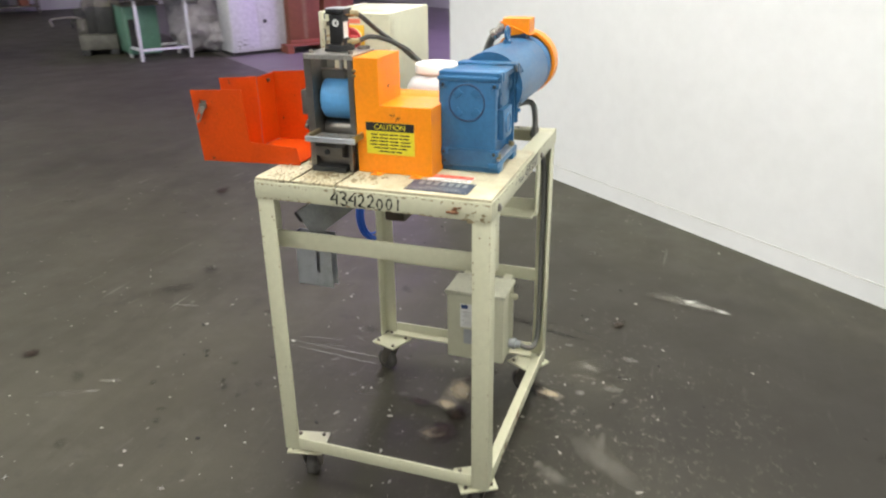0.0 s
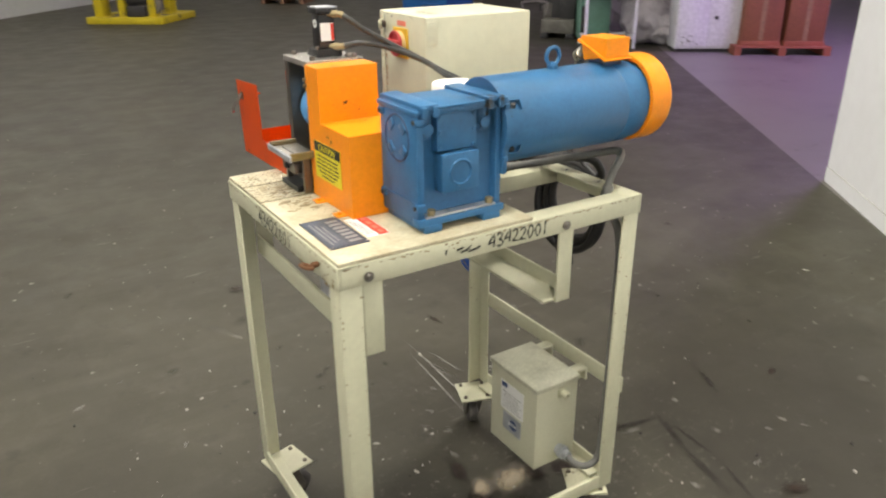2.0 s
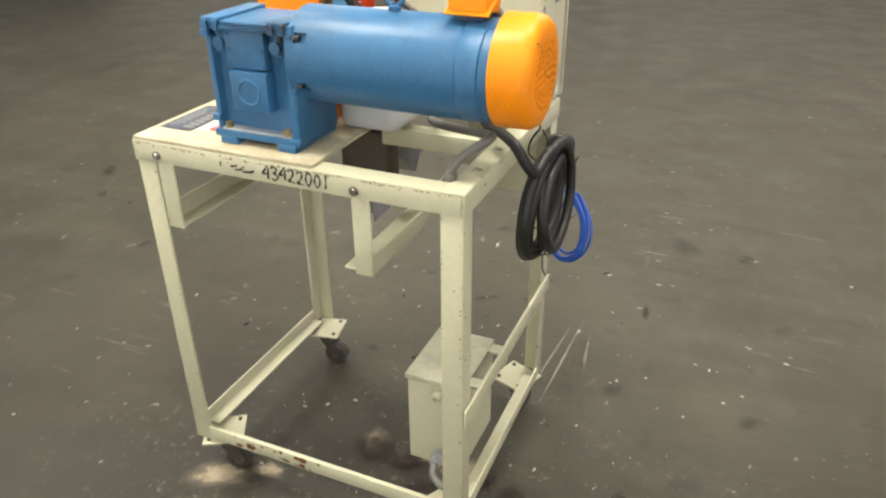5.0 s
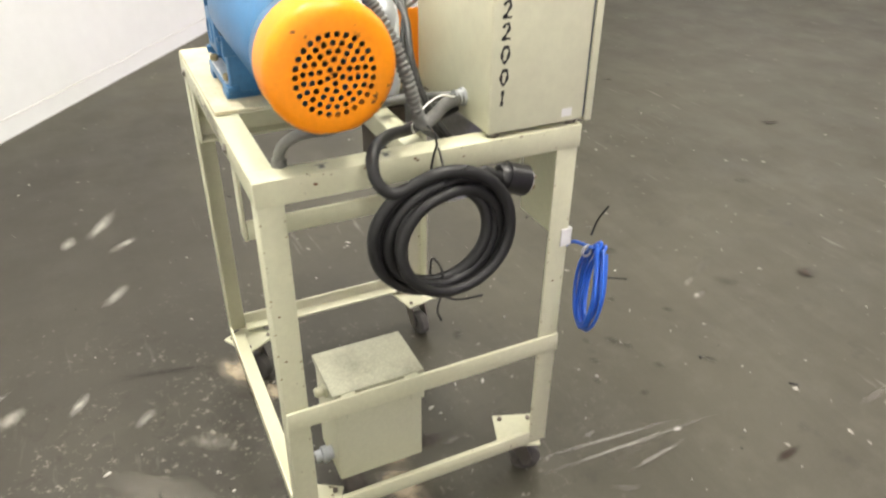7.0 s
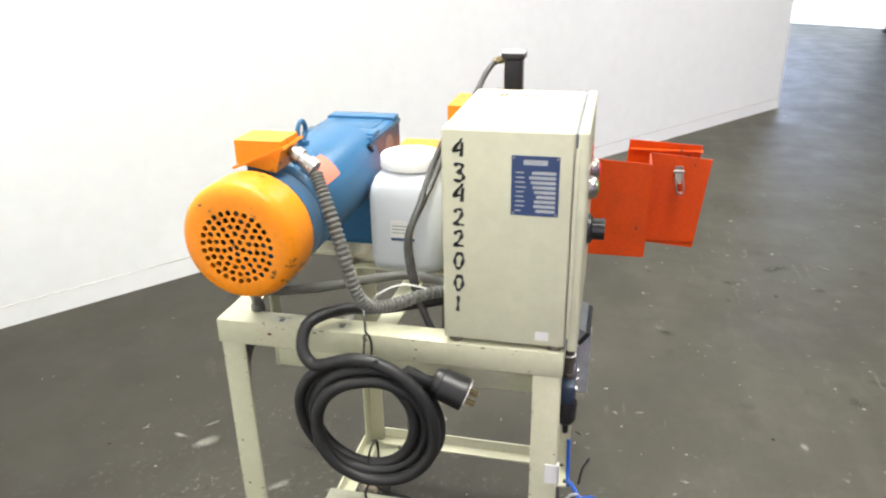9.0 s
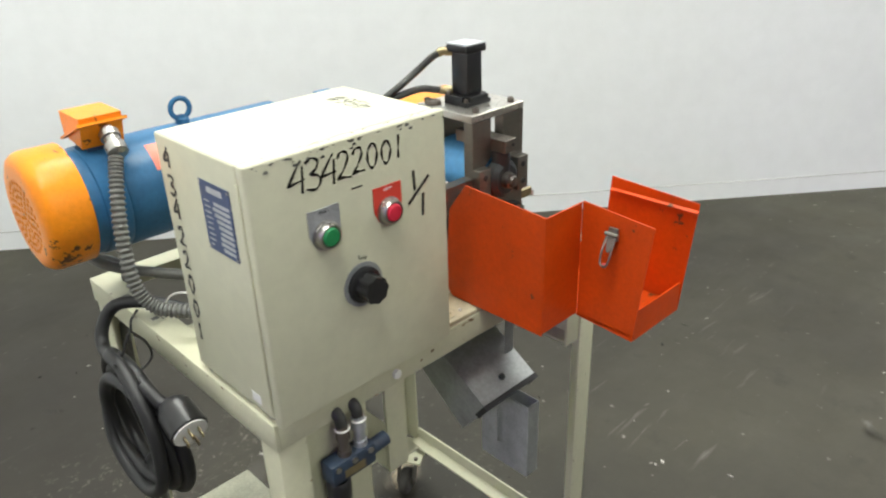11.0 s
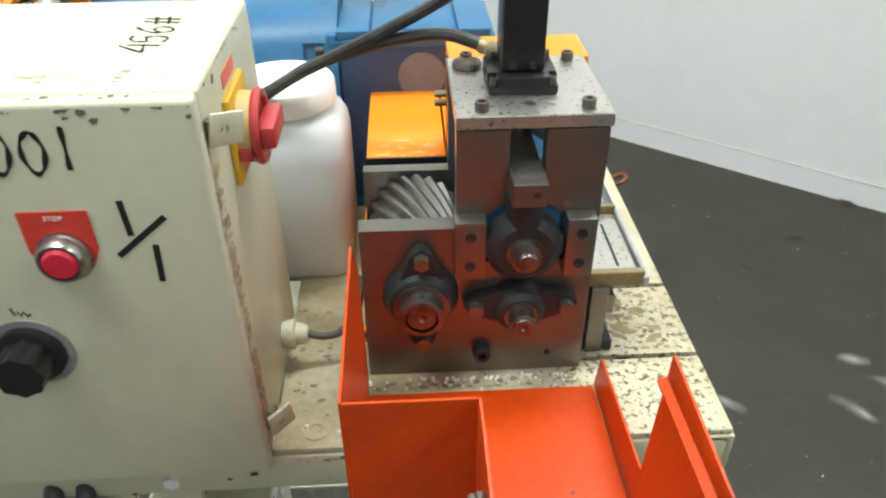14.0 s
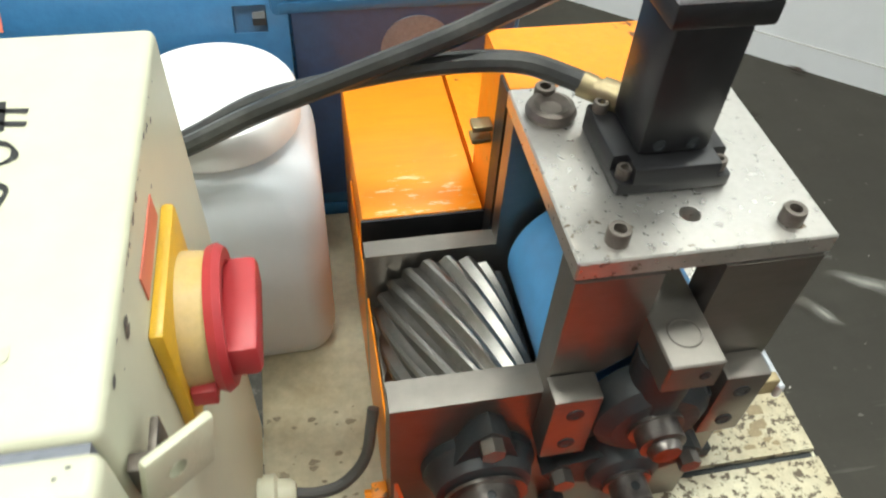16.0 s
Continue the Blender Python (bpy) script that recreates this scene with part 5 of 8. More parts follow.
# bearings
def bearing(name, cx, cz, r, collar, shaft, lugs, out=0.580):
    bm = B()
    lathe(bm, (cx, YF1, cz), (0, 1, 0), [(0, r), (0.006, r), (0.010, r * 0.92), (0.020, r * 0.82), (0.024, r * 0.62), (0.024, 0)], 40)
    for lx, lz in lugs:
        d = Vector((lx - cx, 0, lz - cz))
        n = Vector((-d.z, 0, d.x)).normalized()
        pts = [Vector((cx, 0, cz)) + n * r * 0.8, Vector((lx, 0, lz)) + n * 0.010 + d.normalized() * 0.004, Vector((lx, 0, lz)) + d.normalized() * 0.012, Vector((lx, 0, lz)) - n * 0.010 + d.normalized() * 0.004, Vector((cx, 0, cz)) - n * r * 0.8]
        prism(bm, [(p.x, p.z) for p in pts], "y", YF1 + 0.0003, YF1 + 0.014)
    ob = part(name, bm, M_IRON, cutter, "greasy dark cast flange bearing")
    bm = B()
    lathe(bm, (cx, YF1 + 0.024, cz), (0, 1, 0), [(0, collar * 1.28), (0.002, collar * 1.28), (0.002, collar), (0.016, collar), (0.017, collar * 0.92), (0.017, shaft)], 32)
    part("locking_collar", bm, M_OILED, ob, "oily steel locking collar")
    bm = B()
    lathe(bm, (cx, YF1 + 0.020, cz), (0, 1, 0), [(0, shaft), (out - YF1 - 0.022, shaft), (out - YF1 - 0.020, shaft * 0.88), (out - YF1 - 0.020, shaft * 0.3), (out - YF1 - 0.024, 0)], 28)
    part("shaft_end", bm, M_OILED, ob)
    bm = B()
    socket_bolt(bm, (cx, YF1 + 0.033, cz + collar), (0, 0, 1), 0.0028, 0.0006)
    part("set_screw", bm, M_IRON, ob)
    for lx, lz in lugs:
        bm = B()
        hexhead(bm, (lx, YF1 + 0.014, lz), (0, 1, 0), 0.0075, 0.009)
        part("flange_bolt", bm, M_STEEL, ob)
    return ob


bearing("left_bearing", 0.303, 1.116, 0.036, 0.0205, 0.0150, ((0.302, 1.164), (0.302, 1.068)), 0.574)
bearing("lower_bearing", 0.209, 1.103, 0.028, 0.0125, 0.0095, ((0.251, 1.107), (0.165, 1.107)), 0.578)
bm = B()
lathe(bm, (0.2095, 0.536, 1.176), (0, 1, 0), [(0, 0.034), (0.008, 0.036), (0.018, 0.034), (0.024, 0.026), (0.024, 0)], 40)
box(bm, 0.173, 0.246, 0.5385, 0.552, 1.166, 1.188, 0.003)
upper = part("upper_bearing", bm, M_IRON, cutter, "dark green-grey cast take-up bearing")
bm = B()
lathe(bm, (0.2095, 0.560, 1.176), (0, 1, 0), [(0, 0.0165), (0.002, 0.0165), (0.002, 0.0135), (0.012, 0.0135), (0.013, 0.010), (0.015, 0.010), (0.018, 0.0085), (0.018, 0)], 32)
part("locking_collar", bm, M_OILED, upper)
bm = B()
socket_bolt(bm, (0.243, YF1, 1.040), (0, 1, 0), 0.009, 0.012)
part("cap_screw", bm, M_IRON, front)
# black disc on the face paints in a tapped hole's dark depth
bm = B()
cyl(bm, (0.175, YF1, 1.032), (0.175, YF1 + 0.0008, 1.032), 0.003, 12)
part("hole_disc", bm, M_BLACK, front)
# cutting rotor with helical teeth
bm = B()
teeth, steps = 20, 20
rows = []
for i in range(steps + 1):
    y = YB1 + 0.004 + (YF0 - YB1 - 0.008) * i / steps
    row = []
    for k in range(teeth * 6):
        a = 2 * math.pi * k / (teeth * 6) + 0.95 * i / steps
        ph = k % 6
        r = (0.0500, 0.0502, 0.0494, 0.0462, 0.0450, 0.0474)[ph]
        row.append(bm.verts.new((0.305 + r * math.cos(a), y, 1.120 + r * math.sin(a))))
    rows.append(row)
for a, b in zip(rows, rows[1:]):
    for k in range(len(a)):
        j = (k + 1) % len(a)
        bm.faces.new((a[k], a[j], b[j], b[k]))
bm.faces.new(rows[0])
bm.faces.new(list(reversed(rows[-1])))
for v in bm.verts:
    v.co.x, v.co.z = 0.305 + (v.co.x - 0.305) * 0.98, 1.128 + (v.co.z - 1.120) * 1.06
part("helical_rotor", bm, M_ROTOR, cutter, "bright steel cutting rotor with helical teeth", smooth=25)
bm = B()
lathe(bm, (0.2095, YB1 + 0.006, 1.178), (0, 1, 0), [(0, 0.012), (0, 0.050), (0.003, 0.053), (0.083, 0.053), (0.086, 0.050), (0.086, 0.012)], 56)
part("feed_roller", bm, M_ROLLER, cutter, "smooth blue rubber feed roller")
bm = B()
cyl(bm, (0.210, YB1 + 0.004, 1.094), (0.210, YF0 - 0.003, 1.094), 0.030, 40)
part("steel_roller", bm, M_STEEL, cutter)
# infeed guide on the open side
guide = part("infeed_tray", bevel_all(boxes((0.078, 0.139, 0.384, 0.500, 1.096, 1.101)), 0.001, 1), M_TOPSTEEL, cutter, "grimy pale steel infeed tray")
for y0, y1 in ((0.5003, 0.5090), (0.3765, 0.3837)):
    part("guide_bar", bevel_all(boxes((0.076, 0.139, y0, y1, 1.094, 1.111)), 0.001, 1), M_BRASS, guide, "brown-stained side guide bar")
# slot not cut; a black strip paints in its dark depth
part("tray_slot_strip", boxes((0.0955, 0.0985, 0.405, 0.485, 1.1011, 1.1014)), M_BLACK, guide)
part("knurled_bar", bevel_all(boxes((0.0715, 0.0775, 0.374, 0.512, 1.092, 1.106)), 0.0015, 1), M_GALV, guide, "bright worn edge bar")
part("tray_support", bevel_all(boxes((0.100, 0.132, 0.425, 0.500, 1.050, 1.074), (0.112, 0.130, 0.402, 0.412, 1.010, 1.095), (0.112, 0.130, 0.505, 0.515, 1.010, 1.095)), 0.001, 1), M_STEEL, guide)
bm = B()
hexhead(bm, (0.100, 0.465, 1.062), (-1, 0, 0), 0.007, 0.006)
part("support_bolt", bm, M_IRON, guide)
part("cutter_bed", bevel_all(boxes((0.10, 0.135, 0.418, 0.512, 1.0095, 1.022)), 0.001, 1), M_IRON, cutter)

# ---- drive cover ----
cover = thing("drive_cover", "orange steel drive cover with a caution label", "machine cover", (0.24, 0.3, 1.008), move=(-0.006, -0.013))
bm = B()
prism(bm, [(0.201, 1.0095), (0.400, 1.0095), (0.400, 1.293), (0.336, 1.293), (0.336, 1.180), (0.201, 1.180)], "x", 0.130, 0.268)
part("tall_shell", bevel_all(bm, 0.003, 2), M_ORANGE, cover)
part("lower_shell", bevel_all(boxes((0.2705, 0.357, 0.201, 0.383, 1.0095, 1.1795)), 0.002), M_ORANGE_RUBBED, cover, "orange box with a rubbed top edge")
part("black_gasket", boxes((0.2683, 0.2700, 0.3835, 0.4015, 1.0095, 1.292), (0.2702, 0.358, 0.3835, 0.3855, 1.0095, 1.1785)), M_RUBBER, cover)
part("side_wrap", bevel_all(boxes((0.3575, 0.3590, 0.300, 0.535, 1.0095, 1.14)), 0.0006, 1), M_ORANGE, cover)
for yy in (0.24, 0.345):
    bm = bevel_all(boxes((0.108, 0.131, yy - 0.014, yy + 0.014, 1.0087, 1.011)), 0.0006, 1)
    hexhead(bm, (0.118, yy, 1.011), (0, 0, 1), 0.005, 0.004)
    part("foot_tab", bm, M_ORANGE, cover)
for zz, yy in ((1.246, 0.372), (1.236, 0.372)):
    bm = boxes((0.2685, 0.282, yy - 0.005, yy + 0.006, zz - 0.002, zz + 0.002), bevel=0.0008)
    part("retaining_clip", bm, M_BRASS, cover, "rusty spring clip")
for zz in (1.262, 1.250):
    bm = boxes((0.124, 0.1305, 0.395, 0.404, zz - 0.003, zz + 0.003), bevel=0.0008)
    part("hinge_clip", bm, M_BRASS, cover)
bm = boxes((0.1285, 0.1299, 0.246, 0.374, 1.059, 1.139))
caution = part("caution_label", bm, M_YELLOW, cover, "yellow caution label with black header")
part("header_band", boxes((0.1279, 0.1286, 0.246, 0.374, 1.118, 1.139)), M_INK, caution)
lettering("CAUTION", 0.0185, M_YELLOW, caution, facing((0.1277, 0.310, 1.1275), (0, -1, 0), (0, 0, 1)), name="header_words")
for k in range(6):
    w = (0.052, 0.050, 0.054, 0.054, 0.044, 0.030)[k]
    for j, (a, b) in enumerate(((-1.0, -0.5), (-0.42, 0.02), (0.10, 0.55), (0.62, 1.0))):
        part("text_line", boxes((0.1279, 0.1286, 0.310 + a * w, 0.310 + b * w, 1.1075 - k * 0.0085, 1.1105 - k * 0.0085)), M_INK, caution)
# limit switch clips beside the jug
bm = boxes((0.3592, 0.370, 0.520, 0.532, 1.046, 1.060), bevel=0.001)
hexhead(bm, (0.370, 0.526, 1.053), (1, 0, 0), 0.004, 0.005)
part("side_bracket", bm, M_ORANGE, cover)

# ---- opened front guard ----
guard = thing("front_guard", "red-orange sheet-steel guard swung down open in front", "machine guard", (0.24, 0.7, 1.0), move=(-0.005, 0.0))
T = 0.002


def sheet(name, outline, axis, at, thick=T, label=""):
    bm = B()
    prism(bm, outline, axis, at, at + thick)
    return part(name, bevel_all(bm, 0.0006, 1), M_RED_ORANGE, guard, label)


sheet("floor_panel", [(0.1325, 0.562), (0.3575, 0.562), (0.3575, 0.7525), (0.2705, 0.7525), (0.2705, 0.855), (0.1325, 0.855)], "z", 1.0125)
sheet("end_panel", [(0.2705, 1.0150), (0.3575, 1.0150), (0.3575, 1.2080), (0.2705, 1.2080)], "y", 0.753)
sheet("side_panel", [(0.548, 1.026), (0.562, 1.011), (0.754, 1.011), (0.756, 1.210), (0.597, 1.220), (0.560, 1.17)], "x", 0.358)
inner_wall = sheet("latch_panel", [(0.756, 1.011), (0.858, 1.004), (0.878, 1.200), (0.756, 1.210)], "x", 0.2685)
outer_wall = sheet("side_panel", [(0.556, 1.010), (0.566, 1.056), (0.704, 1.062), (0.714, 1.200), (0.872, 1.192), (0.856, 1.000)], "x", 0.128)
sheet("lip_panel", [(0.1325, 1.001), (0.2680, 1.003), (0.2680, 1.054), (0.1325, 1.052)], "y", 0.8555)
bm = B()
prism(bm, [(0.1325, 1.176), (0.139, 1.178), (0.139, 1.180), (0.1325, 1.182)], "y", 0.717, 0.874)
part("hem", bm, M_RED_ORANGE, guard)
bm = boxes((0.310, 0.322, 0.7435, 0.7488, 1.188, 1.197), bevel=0.001)
part("catch", bm, M_STEEL, guard)


def toggle_latch(x, y, z, side, parent):
    """A draw latch hanging open: base, dark lever, long wire bail and a red hook end."""
    s = side
    tilt = Matrix.Translation((x + s * 0.002, y, z)) @ Matrix.Rotation(radians(-30 * s), 4, "Y") @ Matrix.Rotation(radians(6), 4, "X") @ Matrix.Scale(0.74, 4) @ Matrix.Translation((-x, -y, -z))
    bm = boxes((x, x + s * 0.005, y - 0.008, y + 0.008, z - 0.004, z + 0.016), bevel=0.001)
    cyl(bm, (x + s * 0.007, y - 0.011, z + 0.006), (x + s * 0.007, y + 0.011, z + 0.006), 0.0032, 12)
    latch = part("draw_latch", bm, M_STEEL, parent, "steel draw latch hanging open")
    bm = B()
    prism(bm, [(y - 0.0075, z + 0.008), (y + 0.0075, z + 0.008), (y + 0.0065, z - 0.020), (y + 0.003, z - 0.032), (y - 0.003, z - 0.032), (y - 0.0065, z - 0.020)], "x", x + s * 0.006, x + s * 0.010)
    bm.transform(tilt)
    part("lever", bevel_all(bm, 0.001, 1), M_JUNKSTEEL, latch, "dull steel latch lever")
    bm = B()
    sweep(bm, smooth_line([(x + s * 0.008, y - 0.0095, z + 0.004), (x + s * 0.014, y - 0.010, z - 0.030), (x + s * 0.013, y - 0.009, z - 0.052), (x + s * 0.012, y - 0.004, z - 0.060), (x + s * 0.012, y + 0.004, z - 0.060), (x + s * 0.013, y + 0.009, z - 0.052), (x + s * 0.014, y + 0.010, z - 0.030), (x + s * 0.008, y + 0.0095, z + 0.004)], 6), 0.0024, 8)
    bm.transform(tilt)
    part("wire_bail", bm, M_JUNKSTEEL, latch, "dull bent wire bail")
    bm = boxes((x + s * 0.004, x + s * 0.012, y - 0.0035, y + 0.0035, z - 0.064, z - 0.054), bevel=0.0015)
    bm.transform(tilt)
    part("hook", bm, M_RED, latch, "dark red hook end")


toggle_latch(0.2710, 0.814, 1.168, 1, inner_wall)
toggle_latch(0.1295, 0.832, 1.150, -1, outer_wall)

# ---- power cord, conduits and hoses ----
cord = thing("power_cord", "coiled black rubber power cord hung from the cart rim", "power cord", (0.80, 0.30, 0.88))
rnd = random.Random(5)
CY, CZ = 0.304, 0.876
line = [(0.630, 0.415, 1.022), (0.690, 0.300, 1.020), (0.735, 0.240, 1.034), (0.780, 0.195, 1.030), (0.808, 0.188, 0.995), (0.820, 0.212, 0.970), (0.824, 0.260, 0.985)]
turns, per = 5, 22
knots = [(rnd.uniform(-0.012, 0.012), rnd.uniform(-0.016, 0.012), rnd.uniform(-0.020, 0.020)) for _ in range(turns * 3 + 2)]
for k in range(turns * per + 6):
    a = radians(100) - 2 * math.pi * k / per
    f = k / (per / 3)
    i, w = int(f), f - int(f)
    dr, dc, dx = (knots[i][n] * (1 - w) + knots[min(i + 1, len(knots) - 1)][n] * w for n in range(3))
    lap = k / per
    r = 0.126 - 0.040 * abs(math.sin(lap * 1.3)) + dr * 0.5
    line.append((0.824 + dx * 0.9 + 0.008 * math.sin(lap * 2.1), CY + dc * 0.7 + r * math.cos(a), CZ + r * 1.02 * math.sin(a) - 0.006))
line += [(0.826, 0.372, 0.978), (0.818, 0.404, 0.962), (0.808, 0.420, 0.954)]
bm = B()
sweep(bm, smooth_line(line, 4), 0.0108, 12)
cable = part("cable", bm, M_RUBBER, cord, "thick black rubber cable")
axis = Vector((0.02, 0.88, -0.34)).normalized()
bm = B()
lathe(bm, (0.806, 0.414, 0.958), axis, [(0, 0.010), (0, 0.018), (0.006, 0.023), (0.014, 0.024), (0.015, 0.027), (0.058, 0.029), (0.060, 0.027), (0.060, 0.0)], 32)
plug = part("plug", bm, M_BLACK, cord, "black twist-lock plug")
tip = Vector((0.806, 0.414, 0.958)) + axis * 0.060
bm = B()
lathe(bm, tip, axis, [(0, 0.026), (0.002, 0.026), (0.002, 0)], 28)
part("plug_face", bm, M_WHITE, plug)
side = axis.cross(Vector((1, 0, 0))).normalized()
for k in range(4):
    d = Matrix.Rotation(k * math.pi / 2 + 0.4, 3, axis) @ side * 0.012
    bm = B()
    vs = box(bm, -0.001, 0.001, -0.004, 0.004, 0.0, 0.018)
    shift(vs, Matrix.Translation(tip + d) @ axis.to_track_quat("Z", "Y").to_matrix().to_4x4())
    part("blade", bm, M_BRASS, plug, "brass contact blade")
for pts in ([(0.805, 0.300, 1.030), (0.822, 0.302, 1.000), (0.836, 0.300, 0.985), (0.826, 0.300, 0.965), (0.800, 0.300, 0.960), (0.778, 0.300, 0.975), (0.782, 0.302, 1.005), (0.800, 0.300, 1.032)],
            [(0.826, 0.300, 0.745), (0.800, 0.300, 0.735), (0.776, 0.300, 0.750), (0.778, 0.300, 0.795), (0.805, 0.300, 0.805), (0.828, 0.300, 0.790), (0.826, 0.300, 0.745)],
            [(0.826, 0.300, 0.745), (0.832, 0.330, 0.732), (0.842, 0.375, 0.735)], [(0.822, 0.298, 0.740), (0.826, 0.290, 0.715), (0.832, 0.296, 0.695)],
            [(0.800, 0.300, 1.032), (0.795, 0.298, 1.050), (0.780, 0.292, 1.060)], [(0.836, 0.300, 0.990), (0.842, 0.318, 1.000), (0.846, 0.335, 1.008)]):
    bm = B()
    sweep(bm, smooth_line(pts, 5), 0.0021, 6)
    part("cable_tie", bm, M_BLACK, cord, "black plastic cable tie")

# corrugated conduit from the motor's terminal box to the cabinet
flex = thing("flexible_conduit", "grey corrugated conduit between motor and cabinet", "conduit", (0.75, 0.25, 1.1))
path = smooth_line([(0.728, 0.205, 1.278), (0.742, 0.222, 1.245), (0.758, 0.244, 1.195), (0.768, 0.262, 1.140), (0.768, 0.277, 1.085), (0.750, 0.296, 1.052), (0.715, 0.330, 1.044), (0.675, 0.375, 1.048), (0.655, 0.421, 1.050)], 26)
bm = B()
sweep(bm, path, 0.0105, 12, radius=lambda i: 0.0120 if (i // 2) % 2 else 0.0096)
part("corrugated_tube", bm, M_CONDUIT, flex)
bm = B()
lathe(bm, (0.717, 0.160, 1.312), Vector((0.10, 0.80, -0.58)), [(0, 0.010), (0.010, 0.010), (0.010, 0.0155), (0.022, 0.0155), (0.022, 0.0125), (0.036, 0.0125), (0.036, 0.0165), (0.052, 0.0165), (0.054, 0.012), (0.054, 0)], 14)
part("conduit_fitting", bm, M_BRIGHT, flex, "bright metal conduit fitting")
bm = B()
lathe(bm, (0.655, 0.4215, 1.050), (0, -1, 0), [(0, 0.017), (0.006, 0.017), (0.006, 0.0145), (0.020, 0.0145), (0.020, 0.0125), (0.020, 0)], 14)
part("conduit_fitting", bm, M_GALV, flex)
bm = B()
sweep(bm, smooth_line([(0.700, 0.380, 1.070), (0.715, 0.345, 1.082), (0.728, 0.310, 1.072), (0.732, 0.285, 1.045), (0.722, 0.292, 1.025)], 8), 0.0016, 6)
part("tie_tail", bm, M_TIE, flex, "white cable tie")

# black air hoses from the cylinder, over the jug and down behind the cabinet
for name, pts in (("air_hose", [(0.234, 0.432, 1.386), (0.246, 0.421, 1.378), (0.270, 0.408, 1.358), (0.305, 0.399, 1.336), (0.348, 0.386, 1.311), (0.407, 0.372, 1.279), (0.452, 0.364, 1.252), (0.510, 0.356, 1.222), (0.560, 0.345, 1.185), (0.600, 0.325, 1.130), (0.625, 0.335, 1.070), (0.652, 0.358, 1.010), (0.672, 0.392, 0.965), (0.660, 0.480, 0.930), (0.655, 0.596, 0.915)]),
                  ("air_hose", [(0.234, 0.432, 1.318), (0.246, 0.422, 1.321), (0.272, 0.410, 1.325), (0.315, 0.394, 1.316), (0.366, 0.376, 1.297), (0.410, 0.357, 1.274), (0.455, 0.346, 1.243), (0.515, 0.342, 1.215), (0.580, 0.340, 1.180), (0.630, 0.328, 1.125), (0.655, 0.345, 1.050), (0.680, 0.378, 0.990), (0.686, 0.410, 0.950), (0.665, 0.500, 0.935), (0.640, 0.596, 0.915)])):
    pts = [(x + HEAD[0] * max(0.0, 1 - i / 5), y + HEAD[1] * max(0.0, 1 - i / 5), z) for i, (x, y, z) in enumerate(pts)]
    line = thing(name, "mottled black rubber air hose from the cylinder", "air hose", pts[-1])
    tagged(line, group="air hoses")
    bm = B()
    sweep(bm, smooth_line(pts, 7), 0.0062, 10)
    part("hose", bm, M_HOSE, line)
    bm = B()
    sweep(bm, [Vector(pts[0]), Vector(pts[0]).lerp(Vector(pts[1]), 0.45)], 0.0072, 12)
    part("ferrule", bm, M_BRASS, line, "crimped metal ferrule")
# thin sensor cable from the cabinet gland
bm = B()
sweep(bm, smooth_line([(0.416, 0.500, 1.045), (0.402, 0.500, 1.041), (0.386, 0.498, 1.042), (0.372, 0.492, 1.050), (0.364, 0.486, 1.064), (0.360, 0.478, 1.082), (0.357, 0.470, 1.095)], 7), 0.0042, 10)
on_cart(solo("sensor_cable", bm, M_GREY_WIRE, "thin grey sensor cable from the cabinet gland", "cable"))

# blue air line coiled on the leg
airline = thing("blue_air_line", "coiled bright blue plastic air line tied to the leg", "air line", (0.77, 0.65, 0.65))
rnd = random.Random(11)
pts = []
for lap in range(8):
    rx, rz, ph, lean = rnd.uniform(0.046, 0.078), rnd.uniform(0.064, 0.092), rnd.uniform(-0.5, 0.5), rnd.uniform(0.010, 0.030)
    for k in range(14):
        a = 2 * math.pi * k / 14 + 1.6
        along, off = rx * math.cos(a), lean * 0.5 * math.sin(a + ph) + 0.003 * lap - 0.006
        pinch = 1 - 0.55 * max(0.0, math.sin(a)) ** 2
        pts.append((0.785 + 0.92 * along * pinch + 0.38 * off, 0.662 - 0.38 * along * pinch + 0.92 * off, 0.636 + (rz + 0.012) * math.sin(a) + 0.004 * math.cos(lap * 3)))
bm = B()
sweep(bm, smooth_line(pts, 4), 0.0036, 8)
part("hose_coil", bm, M_HOSE_BLUE, airline)
bm = B()
sweep(bm, smooth_line([pts[0], (0.760, 0.655, 0.730), (0.735, 0.645, 0.725), (0.700, 0.640, 0.690), (0.680, 0.638, 0.700), (0.672, 0.636, 0.770)], 6), 0.0036, 8)
part("hose_lead", bm, M_HOSE_BLUE, airline)
bm = B()
ring(bm, (0.775, 0.655, 0.722), (1, 0.1, 0.1), 0.012, 0.0026, 20, 8)
part("binding_wire", bm, M_GALV, airline, "grey wire binding the loops")
bm = B()
sweep(bm, smooth_line([(0.776, 0.660, 0.760), (0.785, 0.665, 0.80), (0.80, 0.675, 0.835)], 5), 0.0022, 6)
part("cable_tie", bm, M_BLACK, airline)
bm = B()
sweep(bm, smooth_line([(0.785, 0.670, 0.655), (0.81, 0.695, 0.665), (0.835, 0.720, 0.670)], 5), 0.0018, 6)
part("cable_tie", bm, M_BLACK, airline)
part("white_tape", bevel_all(boxes((0.7535, 0.757, 0.600, 0.6255, 0.735, 0.775), (0.745, 0.757, 0.6215, 0.6245, 0.735, 0.775)), 0.0005, 1), M_WHITE, airline, "torn white tape round the leg")

